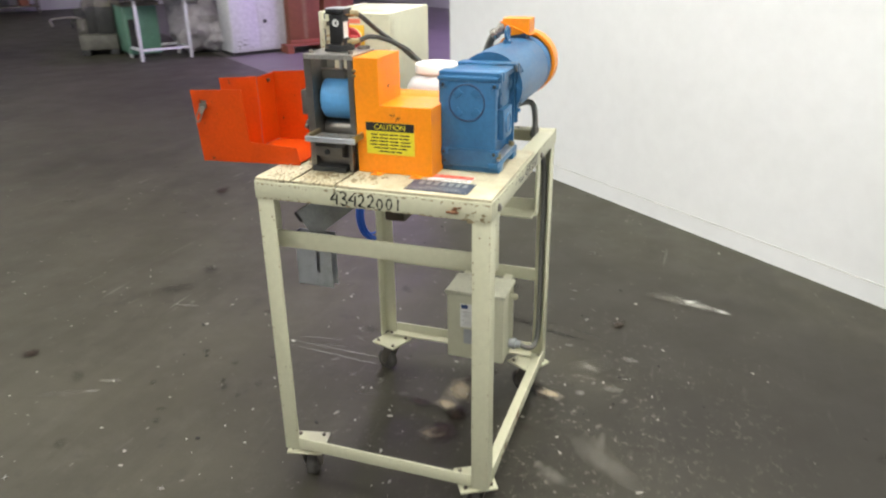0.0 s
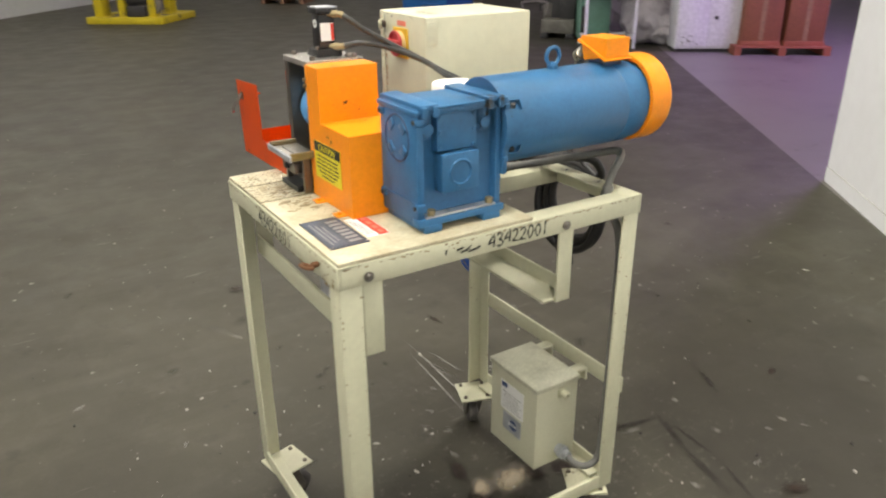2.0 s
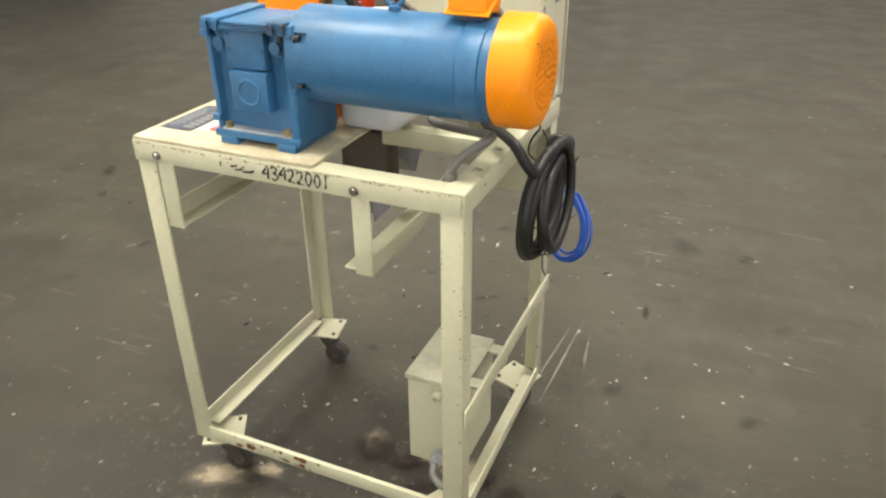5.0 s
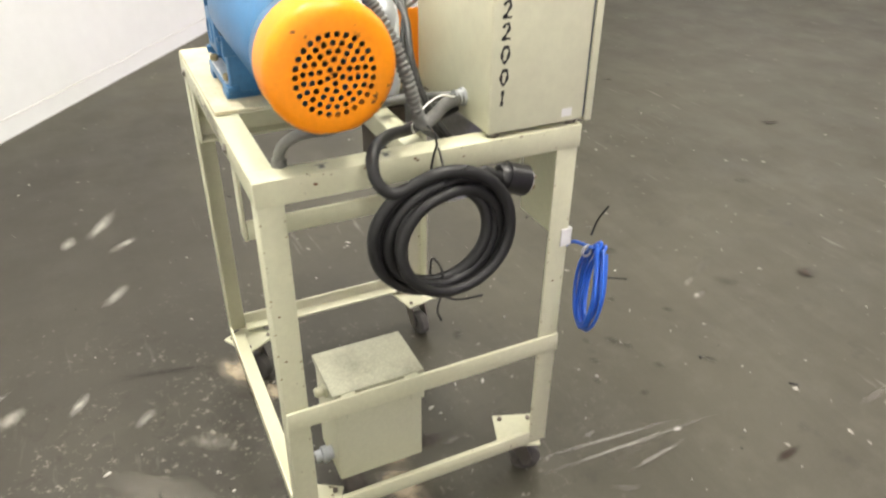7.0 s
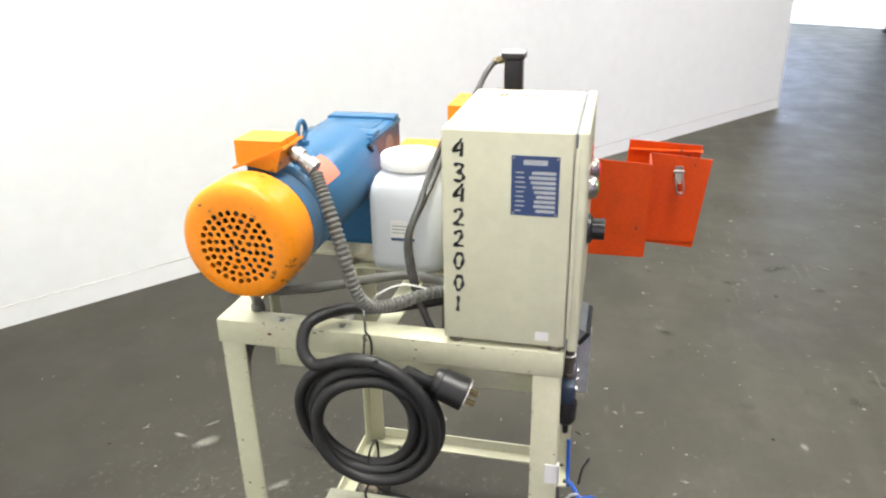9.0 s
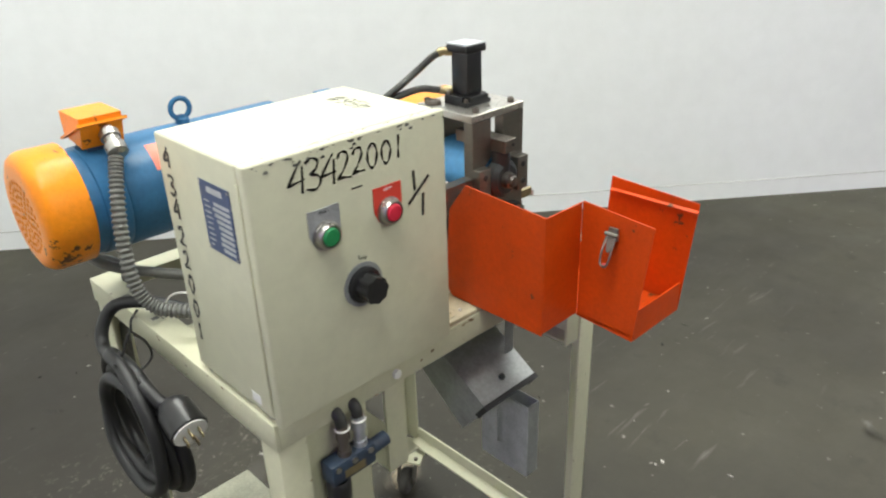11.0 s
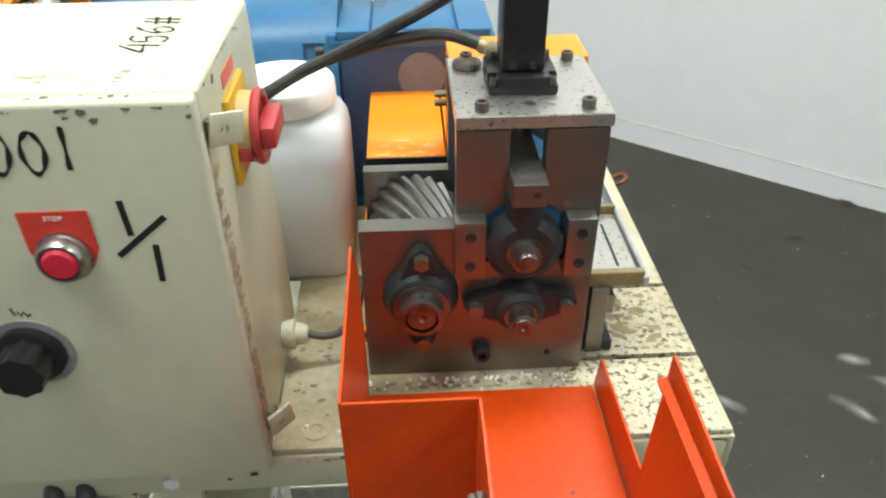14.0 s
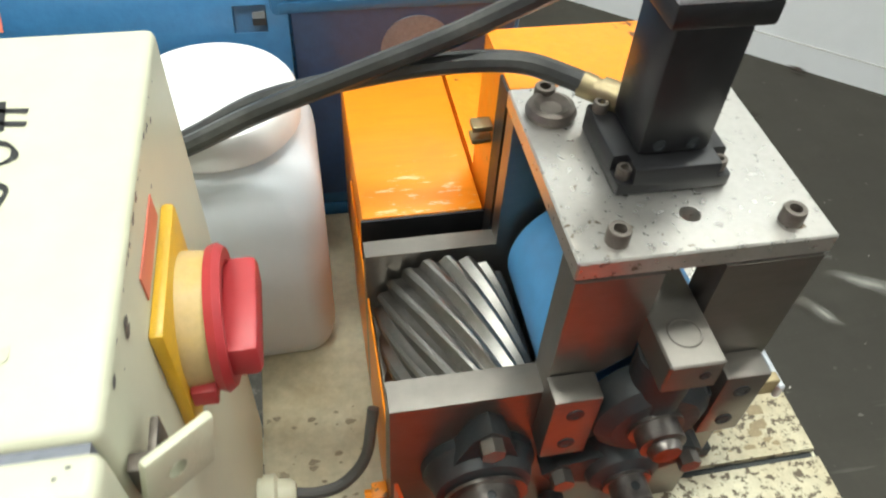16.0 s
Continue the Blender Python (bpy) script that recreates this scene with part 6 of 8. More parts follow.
# air valve and filter under the cabinet
valve = thing("air_valve", "dark blue air valve with filter bowl under the cart rim", "valve", (0.645, 0.635, 0.85))
vb = part("valve_body", boxes((0.604, 0.686, 0.612, 0.642, 0.856, 0.893), bevel=0.004), M_VALVE, valve)
for xx in (0.615, 0.645, 0.675):
    bm = B()
    hexhead(bm, (xx, 0.642, 0.885), (0, 1, 0), 0.005, 0.003)
    part("screw", bm, M_BRIGHT, vb)
bm = B()
cyl(bm, (0.604, 0.628, 0.874), (0.574, 0.628, 0.876), 0.012, 20)
part("solenoid", bm, M_VALVE, vb)
bm = B()
lathe(bm, (0.668, 0.628, 0.856), (0, 0, -1), [(0, 0.016), (0.005, 0.019), (0.040, 0.018), (0.050, 0.012), (0.054, 0.006), (0.072, 0.005), (0.072, 0)], 28)
part("filter_bowl", bm, M_BLACK, valve, "dark filter bowl")
for xx in (0.622, 0.652):
    bm = B()
    lathe(bm, (xx, 0.628, 0.893), (0, 0, 1), [(0, 0.011), (0.010, 0.011), (0.010, 0.0085), (0.030, 0.0085), (0.030, 0.011), (0.040, 0.011), (0.055, 0.009), (0.055, 0)], 12)
    part("pipe_fitting", bm, M_JUNKSTEEL if xx > 0.63 else M_GALV, valve, "metal pipe fitting")

part("valve_label", boxes((0.626, 0.664, 0.6422, 0.6428, 0.862, 0.876)), M_BRASS, vb, "dull brass printed plate")
for x0, y0 in ((0.622, 0.628), (0.652, 0.628)):
    bm = B()
    sweep(bm, smooth_line([(x0, y0, 0.945), (x0 + 0.002, y0 - 0.003, 0.962), (x0 + 0.004, y0 - 0.030, 0.975), (x0 + 0.006, y0 - 0.060, 0.978)], 6), 0.0092, 12)
    part("hose_tail", bm, M_HOSE, valve, "brownish rubber hose tail")
    bm = B()
    ring(bm, (x0, y0, 0.940), (0, 0, 1), 0.0105, 0.0016, 20, 6)
    part("hose_tie", bm, M_TIE, valve, "white cable tie")

# discharge chute under the deck
chute = thing("discharge_chute", "galvanised sheet-metal discharge chute under the deck", "chute", (0.32, 0.55, 0.85))
d = Vector((0, 0.80, -0.60)).normalized()
n = Vector((0, 0.60, 0.80))
a0, a1 = Vector((0, 0.345, 0.955)), Vector((0, 0.598, 0.755))
for x in ((0.236, 0.2375), (0.3715, 0.373)):
    bm = B()
    prism(bm, [(q.y, q.z) for q in (a0, a1, a1 + n * 0.092, a0 + n * 0.060)], "x", *x)
    part("duct_side", bm, M_DUCT, chute, "dirty galvanised duct side", smooth=0)
for off in (0.0, 0.0905):
    q0, q1 = a0 + n * min(off, 0.058), a1 + n * off
    bm = B()
    prism(bm, [(q.y, q.z) for q in (q0, q1, q1 + n * 0.0015, q0 + n * 0.0015)], "x", 0.2375, 0.3715)
    part("duct_sheet", bm, M_DUCT, chute, "dirty galvanised sloping duct sheet", smooth=0)
bm = B()
for x in ((0.2345, 0.2385), (0.3705, 0.3745)):
    prism(bm, [(q.y, q.z) for q in (a1 - d * 0.004 + n * 0.060, a1 + d * 0.006 + n * 0.060, a1 + d * 0.006 + n * 0.093, a1 - d * 0.004 + n * 0.093)], "x", *x)
for off in (0.0895,):
    q0 = a1 + n * off
    prism(bm, [(q.y, q.z) for q in (q0 - d * 0.004, q0 + d * 0.006, q0 + d * 0.006 + n * 0.0045, q0 - d * 0.004 + n * 0.0045)], "x", 0.2385, 0.3705)
part("rubber_edge", bm, M_RUBBER, chute, "black rubber edge trim")
bm = B()
hexhead(bm, a1 + Vector((0.304, 0, 0)) - d * 0.03 + n * 0.0925, n, 0.006, 0.004)
part("duct_screw", bm, M_IRON, chute)
for x in (0.232, 0.262):
    sh = boxes((x, x + 0.0018, 0.545, 0.660, 0.605, 0.770))
    sh = cut_away(sh, boxes((x - 0.01, x + 0.01, 0.585, 0.597, 0.650, 0.735)))
    part("slotted_plate", sh, M_GALV, chute, "bluish grey slotted side plate")
part("back_plate", boxes((0.2340, 0.2618, 0.6585, 0.660, 0.605, 0.770)), M_DUCT, chute)
part("hanger", boxes((0.240, 0.262, 0.600, 0.6018, 0.765, 0.958)), M_DUCT, chute)
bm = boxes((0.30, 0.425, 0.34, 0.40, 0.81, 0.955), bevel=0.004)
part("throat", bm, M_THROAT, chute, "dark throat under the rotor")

# plates and stickers lying on the deck and rim
plate_thing = thing("maker_plate", "slate-blue engraved maker's plate riveted to the deck", "nameplate", (0.06, 0.145, 1.008))
mp = part("plate", bevel_all(boxes((0.020, 0.100, 0.066, 0.224, 1.0083, 1.0096)), 0.0004, 1), M_SLATE, plate_thing)
field = part("navy_field", boxes((0.026, 0.060, 0.074, 0.216, 1.0096, 1.0099)), M_NAVYPLATE, mp, "worn dark printed field")
for k in range(3):
    part("small_line", boxes((0.032 + k * 0.009, 0.035 + k * 0.009, 0.084 + 0.008 * k, 0.205 - 0.012 * k, 1.0099, 1.0101)), M_GREYPLATE, field)
for k in range(7):
    part("large_mark", boxes((0.067, 0.093, 0.082 + k * 0.0185, 0.093 + k * 0.0185, 1.0096, 1.0099)), M_GREYPLATE, mp)
for xx, yy in ((0.025, 0.071), (0.095, 0.071), (0.025, 0.219), (0.095, 0.219)):
    bm = B()
    cyl(bm, (xx, yy, 1.0096), (xx, yy, 1.0106), 0.002, 10)
    part("rivet", bm, M_BRIGHT, plate_thing)
sticker = thing("warning_sticker", "red and white printed warning sticker on the deck", "sticker", (0.13, 0.14, 1.008))
part("paper", boxes((0.106, 0.154, 0.086, 0.196, 1.0083, 1.0088)), M_WHITE, sticker)
part("red_band", boxes((0.131, 0.153, 0.087, 0.195, 1.0088, 1.0090)), M_REDLABEL, sticker)
for k in range(4):
    part("white_mark", boxes((0.137, 0.147, 0.095 + k * 0.026, 0.113 + k * 0.026, 1.0090, 1.0092)), M_PINKLABEL, sticker)
    part("text_line", boxes((0.110 + k * 0.005, 0.1115 + k * 0.005, 0.095, 0.19 - 0.01 * k, 1.0088, 1.0090)), M_CONDUIT, sticker)
for yy in (0.121, 0.235):
    s = thing("rim_sticker", "small worn grey printed sticker on the rim", "sticker", (0.735, yy, 1.0), group="rim stickers")
    part("paper", boxes((0.722, 0.748, yy - 0.016, yy + 0.016, 1.0002, 1.0007)), M_TBOX, s)
    part("dark_mark", boxes((0.730, 0.742, yy - 0.006, yy + 0.004, 1.0007, 1.0009)), M_CONDUIT, s)
    part("text_line", boxes((0.726, 0.728, yy - 0.012, yy + 0.012, 1.0007, 1.0009)), M_CONDUIT, s)

# ---- things about the hall ----
M_FORK = mat("forklift_orange", (0.62, 0.10, 0.03), 0.45, second=(0.42, 0.09, 0.04), scale=3, amount=0.6, chips=(0.10, 0.08, 0.06), chip_scale=12, chip_level=0.84)
M_WEIGHT = mat("dusty_grey_casting", (0.14, 0.13, 0.10), 0.7, second=(0.24, 0.22, 0.17), scale=3, amount=0.7)
M_DARK = mat("dark_machine_parts", (0.030, 0.029, 0.028), 0.6, second=(0.06, 0.055, 0.05), scale=6)
M_YPAINT = mat("yellow_machine_paint", (0.62, 0.50, 0.02), 0.45, second=(0.40, 0.31, 0.03), scale=4, amount=0.6, chips=(0.05, 0.045, 0.04), chip_scale=14, chip_level=0.84)
M_WOOD = mat("rough_pallet_wood", (0.30, 0.17, 0.09), 0.8, second=(0.17, 0.10, 0.06), scale=4, amount=0.8, stretch=(1, 6, 6))
M_REDWOOD = mat("reddish_boards", (0.30, 0.09, 0.05), 0.75, second=(0.20, 0.07, 0.04), scale=4, amount=0.7)
M_CARTON = mat("brown_fibreboard", (0.24, 0.085, 0.045), 0.7, second=(0.18, 0.065, 0.04), scale=2.5, amount=0.6)
M_HOPPER = mat("hopper_blue", (0.008, 0.105, 0.31), 0.4, second=(0.015, 0.09, 0.24), scale=2, amount=0.5, chips=(0.12, 0.13, 0.14), chip_scale=10, chip_level=0.86)
M_GREENPAINT = mat("machine_green", (0.13, 0.28, 0.20), 0.5, second=(0.09, 0.18, 0.13), scale=3, amount=0.6)
M_JUNK = mat("dusty_bare_metal", (0.20, 0.19, 0.16), 0.6, 0.3, second=(0.09, 0.085, 0.07), scale=8, amount=0.9)
M_LOCKER = mat("white_enamel", (0.72, 0.72, 0.74), 0.45, second=(0.58, 0.57, 0.57), scale=1.5, amount=0.5)
M_BAG = mat("dusty_plastic_film", (0.48, 0.45, 0.46), 0.5, second=(0.30, 0.27, 0.28), scale=5, amount=0.8, bump=0.5, bump_scale=25)
M_BEIGE = mat("beige_machine_paint", (0.34, 0.33, 0.26), 0.5, second=(0.20, 0.19, 0.15), scale=3, amount=0.6)
M_MAROON = mat("maroon_panel", (0.20, 0.045, 0.05), 0.5, second=(0.14, 0.04, 0.04), scale=2)


def wheel_part(parent, x, y, z, r, wide, side):
    """A tyre with a dished rim and hub; side is the face that shows."""
    bm = B()
    lathe(bm, (x - wide / 2, y, z), (1, 0, 0), [(0, r * 0.55), (0, r * 0.90), (wide * 0.12, r), (wide * 0.88, r), (wide, r * 0.90), (wide, r * 0.55)], 40)
    tyre = part("wheel", bm, M_TYRE, parent, "dusty grey rubber tyre")
    bm = B()
    lathe(bm, (x + side * wide * 0.40, y, z), (-side, 0, 0), [(0, r * 0.56), (0, r * 0.48), (0.03, r * 0.42), (0.03, r * 0.22), (-0.01, r * 0.18), (-0.01, 0)], 28)
    rim = part("rim", bm, M_WEIGHT, tyre)
    for k in range(6):
        a = k * math.pi / 3
        bm = B()
        hexhead(bm, (x + side * (wide * 0.40 - 0.03), y + r * 0.32 * math.cos(a), z + r * 0.32 * math.sin(a)), (side, 0, 0), 0.014, 0.02)
        part("wheel_nut", bm, M_DARK, tyre)


# forklift by the far wall, its tail towards the cart
fork = thing("forklift", "dusty orange forklift truck with a grey counterweight", "forklift", hall(4.92, 7.95), TURN, local=True, scale=0.92)
bm = B()
prism(bm, [(-0.92, 0.24), (-0.30, 0.24), (-0.24, 0.42), (-0.20, 0.72), (-0.92, 0.72), (-1.00, 0.60), (-1.00, 0.34)], "x", -0.46, 0.46)
part("counterweight", bevel_all(bm, 0.03, 3), M_WEIGHT, fork, "dusty grey cast counterweight")
part("vent_band", bevel_all(boxes((-0.47, 0.47, -0.94, -0.10, 0.725, 0.90)), 0.02), M_DARK, fork, "dark radiator vent band")
for k in range(4):
    part("vent_slat", boxes((-0.476, 0.476, -0.92, -0.30, 0.742 + k * 0.04, 0.758 + k * 0.04)), M_WEIGHT, fork)
bm = B()
prism(bm, [(-0.93, 0.905), (0.10, 0.905), (0.10, 1.24), (-0.82, 1.24), (-0.93, 1.12)], "x", -0.48, 0.48)
part("hood", bevel_all(bm, 0.03, 3), M_FORK, fork, "orange engine hood")
part("side_frame", bevel_all(boxes((-0.50, 0.50, -0.14, 0.36, 0.24, 0.50)), 0.02), M_FORK, fork, "orange side step frame")
part("chassis", boxes((-0.40, 0.40, -0.30, 0.80, 0.26, 0.86)), M_DARK, fork)
part("floor_plate", bevel_all(boxes((-0.48, 0.48, 0.10, 0.70, 0.60, 0.66)), 0.01), M_DARK, fork)
part("cowl", bevel_all(boxes((-0.46, 0.46, 0.62, 0.86, 0.60, 1.15)), 0.03), M_FORK, fork)
part("seat", bevel_all(boxes((-0.24, 0.24, -0.40, 0.05, 1.245, 1.36), (-0.24, 0.24, -0.48, -0.36, 1.30, 1.75)), 0.04, 3), M_RUBBER, fork)
for x in (-0.46, 0.46):
    for y, top in ((-0.55, 2.1), (0.72, 2.1)):
        part("guard_post", bevel_all(boxes((x - 0.03, x + 0.03, y - 0.03, y + 0.03, 1.10, top)), 0.008), M_DARK, fork)
part("guard_roof", bevel_all(boxes((-0.50, 0.50, -0.62, 0.78, 2.1, 2.16)), 0.02), M_DARK, fork)
for x in (-0.34, 0.34):
    part("mast_rail", bevel_all(boxes((x - 0.05, x + 0.05, 0.95, 1.08, 0.08, 2.25)), 0.01), M_WEIGHT, fork)
    part("fork_tine", bevel_all(boxes((x - 0.06, x + 0.06, 1.09, 1.75, 0.05, 0.09), (x - 0.06, x + 0.06, 1.09, 1.14, 0.05, 0.60)), 0.008), M_WEIGHT, fork)
part("fork_carriage", bevel_all(boxes((-0.48, 0.48, 1.085, 1.12, 0.25, 0.32), (-0.48, 0.48, 1.085, 1.12, 0.52, 0.60)), 0.008), M_WEIGHT, fork)
for x, side in ((-0.43, -1), (0.43, 1)):
    wheel_part(fork, x, -0.55, 0.27, 0.27, 0.18, side)
    wheel_part(fork, x, 0.65, 0.29, 0.29, 0.20, side)
for x in (-0.36, 0.36):
    part("tail_light", bevel_all(boxes((x - 0.06, x + 0.06, -0.96, -0.93, 0.94, 1.02)), 0.008), M_RED, fork, "dull red tail light")

# beige machine against the far wall
m = thing("beige_machine", "dusty beige sheet-metal machine standing by the wall", "machine", hall(3.62, 9.57), TURN, local=True)
bm = B()
prism(bm, [(-0.33, 0.10), (0.33, 0.10), (0.31, 0.20), (0.31, 1.30), (-0.31, 1.30), (-0.31, 0.20)], "y", -0.30, 0.30)
part("body", bevel_all(bm, 0.02), M_BEIGE, m)
part("base", bevel_all(boxes((-0.40, 0.40, -0.34, 0.34, 0.0, 0.10)), 0.01), M_WEIGHT, m)
part("column", bevel_all(boxes((-0.28, 0.28, -0.24, 0.28, 1.30, 1.9)), 0.02), M_BEIGE, m)
part("slot_plate", bevel_all(boxes((-0.02, 0.20, -0.312, -0.302, 0.66, 0.80)), 0.004), M_DARK, m, "dark plate on the front panel, drawn as a slot")
part("access_panel", bevel_all(boxes((-0.20, 0.22, -0.315, -0.302, 0.25, 0.52)), 0.004), M_BEIGE, m)
for z in (0.30, 0.50):
    part("hinge", boxes((-0.215, -0.19, -0.322, -0.312, z - 0.03, z + 0.03)), M_DARK, m)

# yellow press on a grey skid
m = thing("yellow_press", "yellow painted press with uprights on a grey skid", "machine", hall(13.16, 6.96), TURN, local=True, scale=0.92)
skid = part("skid", bevel_all(boxes((-0.85, 0.85, -0.85, -0.70, 0.0, 0.14), (-0.85, 0.85, 0.70, 0.85, 0.0, 0.14), (-0.85, -0.70, -0.70, 0.70, 0.0, 0.14), (0.70, 0.85, -0.70, 0.70, 0.0, 0.14)), 0.01), M_YPAINT, m, "chipped yellow skid frame")
part("deck", boxes((-0.70, 0.70, -0.70, 0.70, 0.05, 0.12)), M_WEIGHT, m)
for x, y, w in ((-0.55, 0.62, 0.17), (-0.55, 0.12, 0.13), (-0.55, -0.55, 0.13), (0.35, 0.55, 0.15), (0.35, -0.50, 0.15)):
    bm = boxes((x - w, x + w, y - w * 0.55, y + w * 0.55, 0.14, 1.7), bevel=0.012)
    post = part("upright", bm, M_YPAINT, m)
    part("foot_plate", boxes((x - w - 0.06, x + w + 0.06, y - w * 0.55 - 0.06, y + w * 0.55 + 0.06, 0.12, 0.145), bevel=0.004), M_YPAINT, post)
bm = boxes((-0.70, -0.35, -0.42, 0.00, 0.12, 0.36), bevel=0.02)
cyl(bm, (-0.52, -0.46, 0.50), (-0.52, 0.00, 0.50), 0.16, 24)
part("motor_unit", bm, M_DARK, m, "dark greasy drive unit")
bm = B()
cyl(bm, (-0.62, -0.50, 0.42), (-0.54, -0.50, 0.42), 0.26, 32)
part("flywheel", bm, M_WEIGHT, m)
part("cross_beam", bevel_all(boxes((-0.70, 0.60, -0.70, 0.80, 1.7, 2.0)), 0.02), M_YPAINT, m)


def pallet(name, label, base, wide, deep, material):
    """Deck boards on three runners."""
    p = thing(name, label, "pallet", base, TURN, local=True)
    for y in (-deep / 2 + 0.05, 0, deep / 2 - 0.05):
        part("runner", boxes((-wide / 2, wide / 2, y - 0.045, y + 0.045, 0.0, 0.10)), material, p)
    count = 7
    for k in range(count):
        x = -wide / 2 + (k + 0.5) * wide / count
        part("board", boxes((x - wide / count * 0.42, x + wide / count * 0.42, -deep / 2, deep / 2, 0.10, 0.122)), material, p)
    return p


pallet("pallet", "weathered wooden pallet on the floor", hall(17.3, 5.32), 1.0, 1.1, M_WOOD)
load = thing("machine_part", "brown rusty machine part strapped on a pallet", "machine part", hall(17.3, 5.32, 0.115), TURN, local=True)
bm = boxes((-0.30, 0.30, -0.34, 0.34, 0.0, 0.34), bevel=0.03)
part("casting", bm, M_CARTON, load)
bm = B()
cyl(bm, (-0.1, -0.2, 0.50), (-0.1, 0.3, 0.50), 0.20, 24)
part("drum", bm, M_WOOD, load)
for y in (-0.16, 0.16):
    part("strap", boxes((-0.305, 0.305, y - 0.02, y + 0.02, 0.0, 0.346)), M_DARK, load)

# flat white doors in the end wall
for n, (v0, v1) in enumerate(((4.25, 4.95), (5.05, 5.75))):
    d = thing("door_%d" % (n + 1), "flat white painted steel door, closed", "door", hall(20.29, (v0 + v1) / 2), TURN, kind="structure", local=True)
    hv = (v1 - v0) / 2
    part("door_leaf", bevel_all(boxes((-0.05, -0.004, -hv, hv, 0.01, 2.05)), 0.004), M_LOCKER, d)
    part("door_handle", bevel_all(boxes((-0.11, -0.05, hv - 0.12, hv - 0.08, 0.98, 1.02)), 0.006), M_GALV, d)
    part("kick_plate", boxes((-0.053, -0.05, -hv + 0.03, hv - 0.03, 0.04, 0.24)), M_GALV, d)

# blue hopper on casters
m = thing("blue_hopper", "blue tapered sheet-steel hopper truck on casters", "hopper", hall(11.95, 1.08), TURN - 18, local=True, scale=1.10)
bm = B()
prism(bm, [(-0.50, 0.27), (0.56, 0.27), (0.57, 1.35), (-0.60, 1.35)], "y", -0.38, 0.38)
for v in bm.verts:
    if v.co.z > 1.0:
        v.co.y *= 1.12
tub = part("tub", bevel_all(bm, 0.015), M_HOPPER, m)
part("bottom_band", bevel_all(boxes((-0.525, -0.495, -0.385, 0.385, 0.262, 0.31), (-0.495, 0.57, -0.395, -0.375, 0.262, 0.31), (-0.495, 0.57, 0.375, 0.395, 0.262, 0.31)), 0.004), M_HOPPER, tub)
part("rim_band", bevel_all(boxes((-0.63, -0.585, -0.44, 0.44, 1.31, 1.36), (-0.585, 0.58, -0.455, -0.42, 1.31, 1.36), (-0.585, 0.58, 0.42, 0.455, 1.31, 1.36)), 0.006), M_HOPPER, tub)
part("front_dent", bevel_all(boxes((-0.535, -0.508, -0.25, 0.06, 0.42, 0.45)), 0.010), M_HOPPER, tub)
part("base_frame", bevel_all(boxes((-0.56, 0.58, -0.42, -0.34, 0.18, 0.235), (-0.56, 0.58, 0.34, 0.42, 0.18, 0.235), (-0.56, -0.48, -0.34, 0.34, 0.18, 0.235), (0.50, 0.58, -0.34, 0.34, 0.18, 0.235)), 0.01), M_DARK, m, "dark steel base frame")
for x in (-0.44, 0.48):
    for y in (-0.34, 0.34):
        part("stand_off", boxes((x - 0.03, x + 0.03, y - 0.03, y + 0.03, 0.235, 0.27)), M_DARK, m)
        wheel_part(m, x, y, 0.09, 0.09, 0.05, -1 if x < 0 else 1)

# wooden crate, benches and shelf at the end wall
m = thing("wooden_crate", "small open wooden crate on the floor", "crate", hall(15.25, 1.11), TURN, local=True)
for y in (-0.22, 0.22):
    for z in (0.03, 0.15):
        part("side_board", boxes((-0.26, 0.26, y - 0.012, y + 0.012, z, z + 0.10)), M_WOOD, m)
for x in (-0.26, 0.26):
    for z in (0.03, 0.15):
        part("end_board", boxes((x - 0.012, x + 0.012, -0.208, 0.208, z, z + 0.10)), M_WOOD, m)
part("bottom", boxes((-0.25, 0.25, -0.208, 0.208, 0.0, 0.03)), M_WOOD, m)
for n, v in enumerate((0.5, -0.54)):
    m = thing("shelf_rack", "grey steel shelf rack loaded with dark parts", "shelving", hall(19.7, v), TURN, group="shelf racks", local=True)
    for x in (-0.25, 0.25):
        for y in (-0.50, 0.50):
            part("post", boxes((x - 0.02, x + 0.02, y - 0.02, y + 0.02, 0.0, 1.9)), M_WEIGHT, m)
    for z in (0.15, 0.55, 1.0, 1.5):
        part("shelf", bevel_all(boxes((-0.28, 0.28, -0.53, 0.53, z, z + 0.035)), 0.004), M_LOCKER if z == 0.55 else M_WEIGHT, m)
rnd = random.Random(21)
for v in (0.69, 0.41, -0.30, -0.73):
    for z in (0.185, 0.585):
        m = thing("storage_box", "dusty dark storage box on a shelf", "box", hall(19.7, v, z * FAR), TURN + rnd.uniform(-8, 8), group="shelf boxes", local=True)
        h = rnd.uniform(0.14, 0.26)
        part("box_body", boxes((-0.18, 0.18, -0.11, 0.11, 0.0, h), bevel=0.006), (M_DARK, M_BEIGE, M_CARTON)[rnd.randrange(3)], m)
        part("lid_edge", boxes((-0.185, 0.185, -0.115, 0.115, h - 0.03, h + 0.005), bevel=0.004), M_DARK, m)


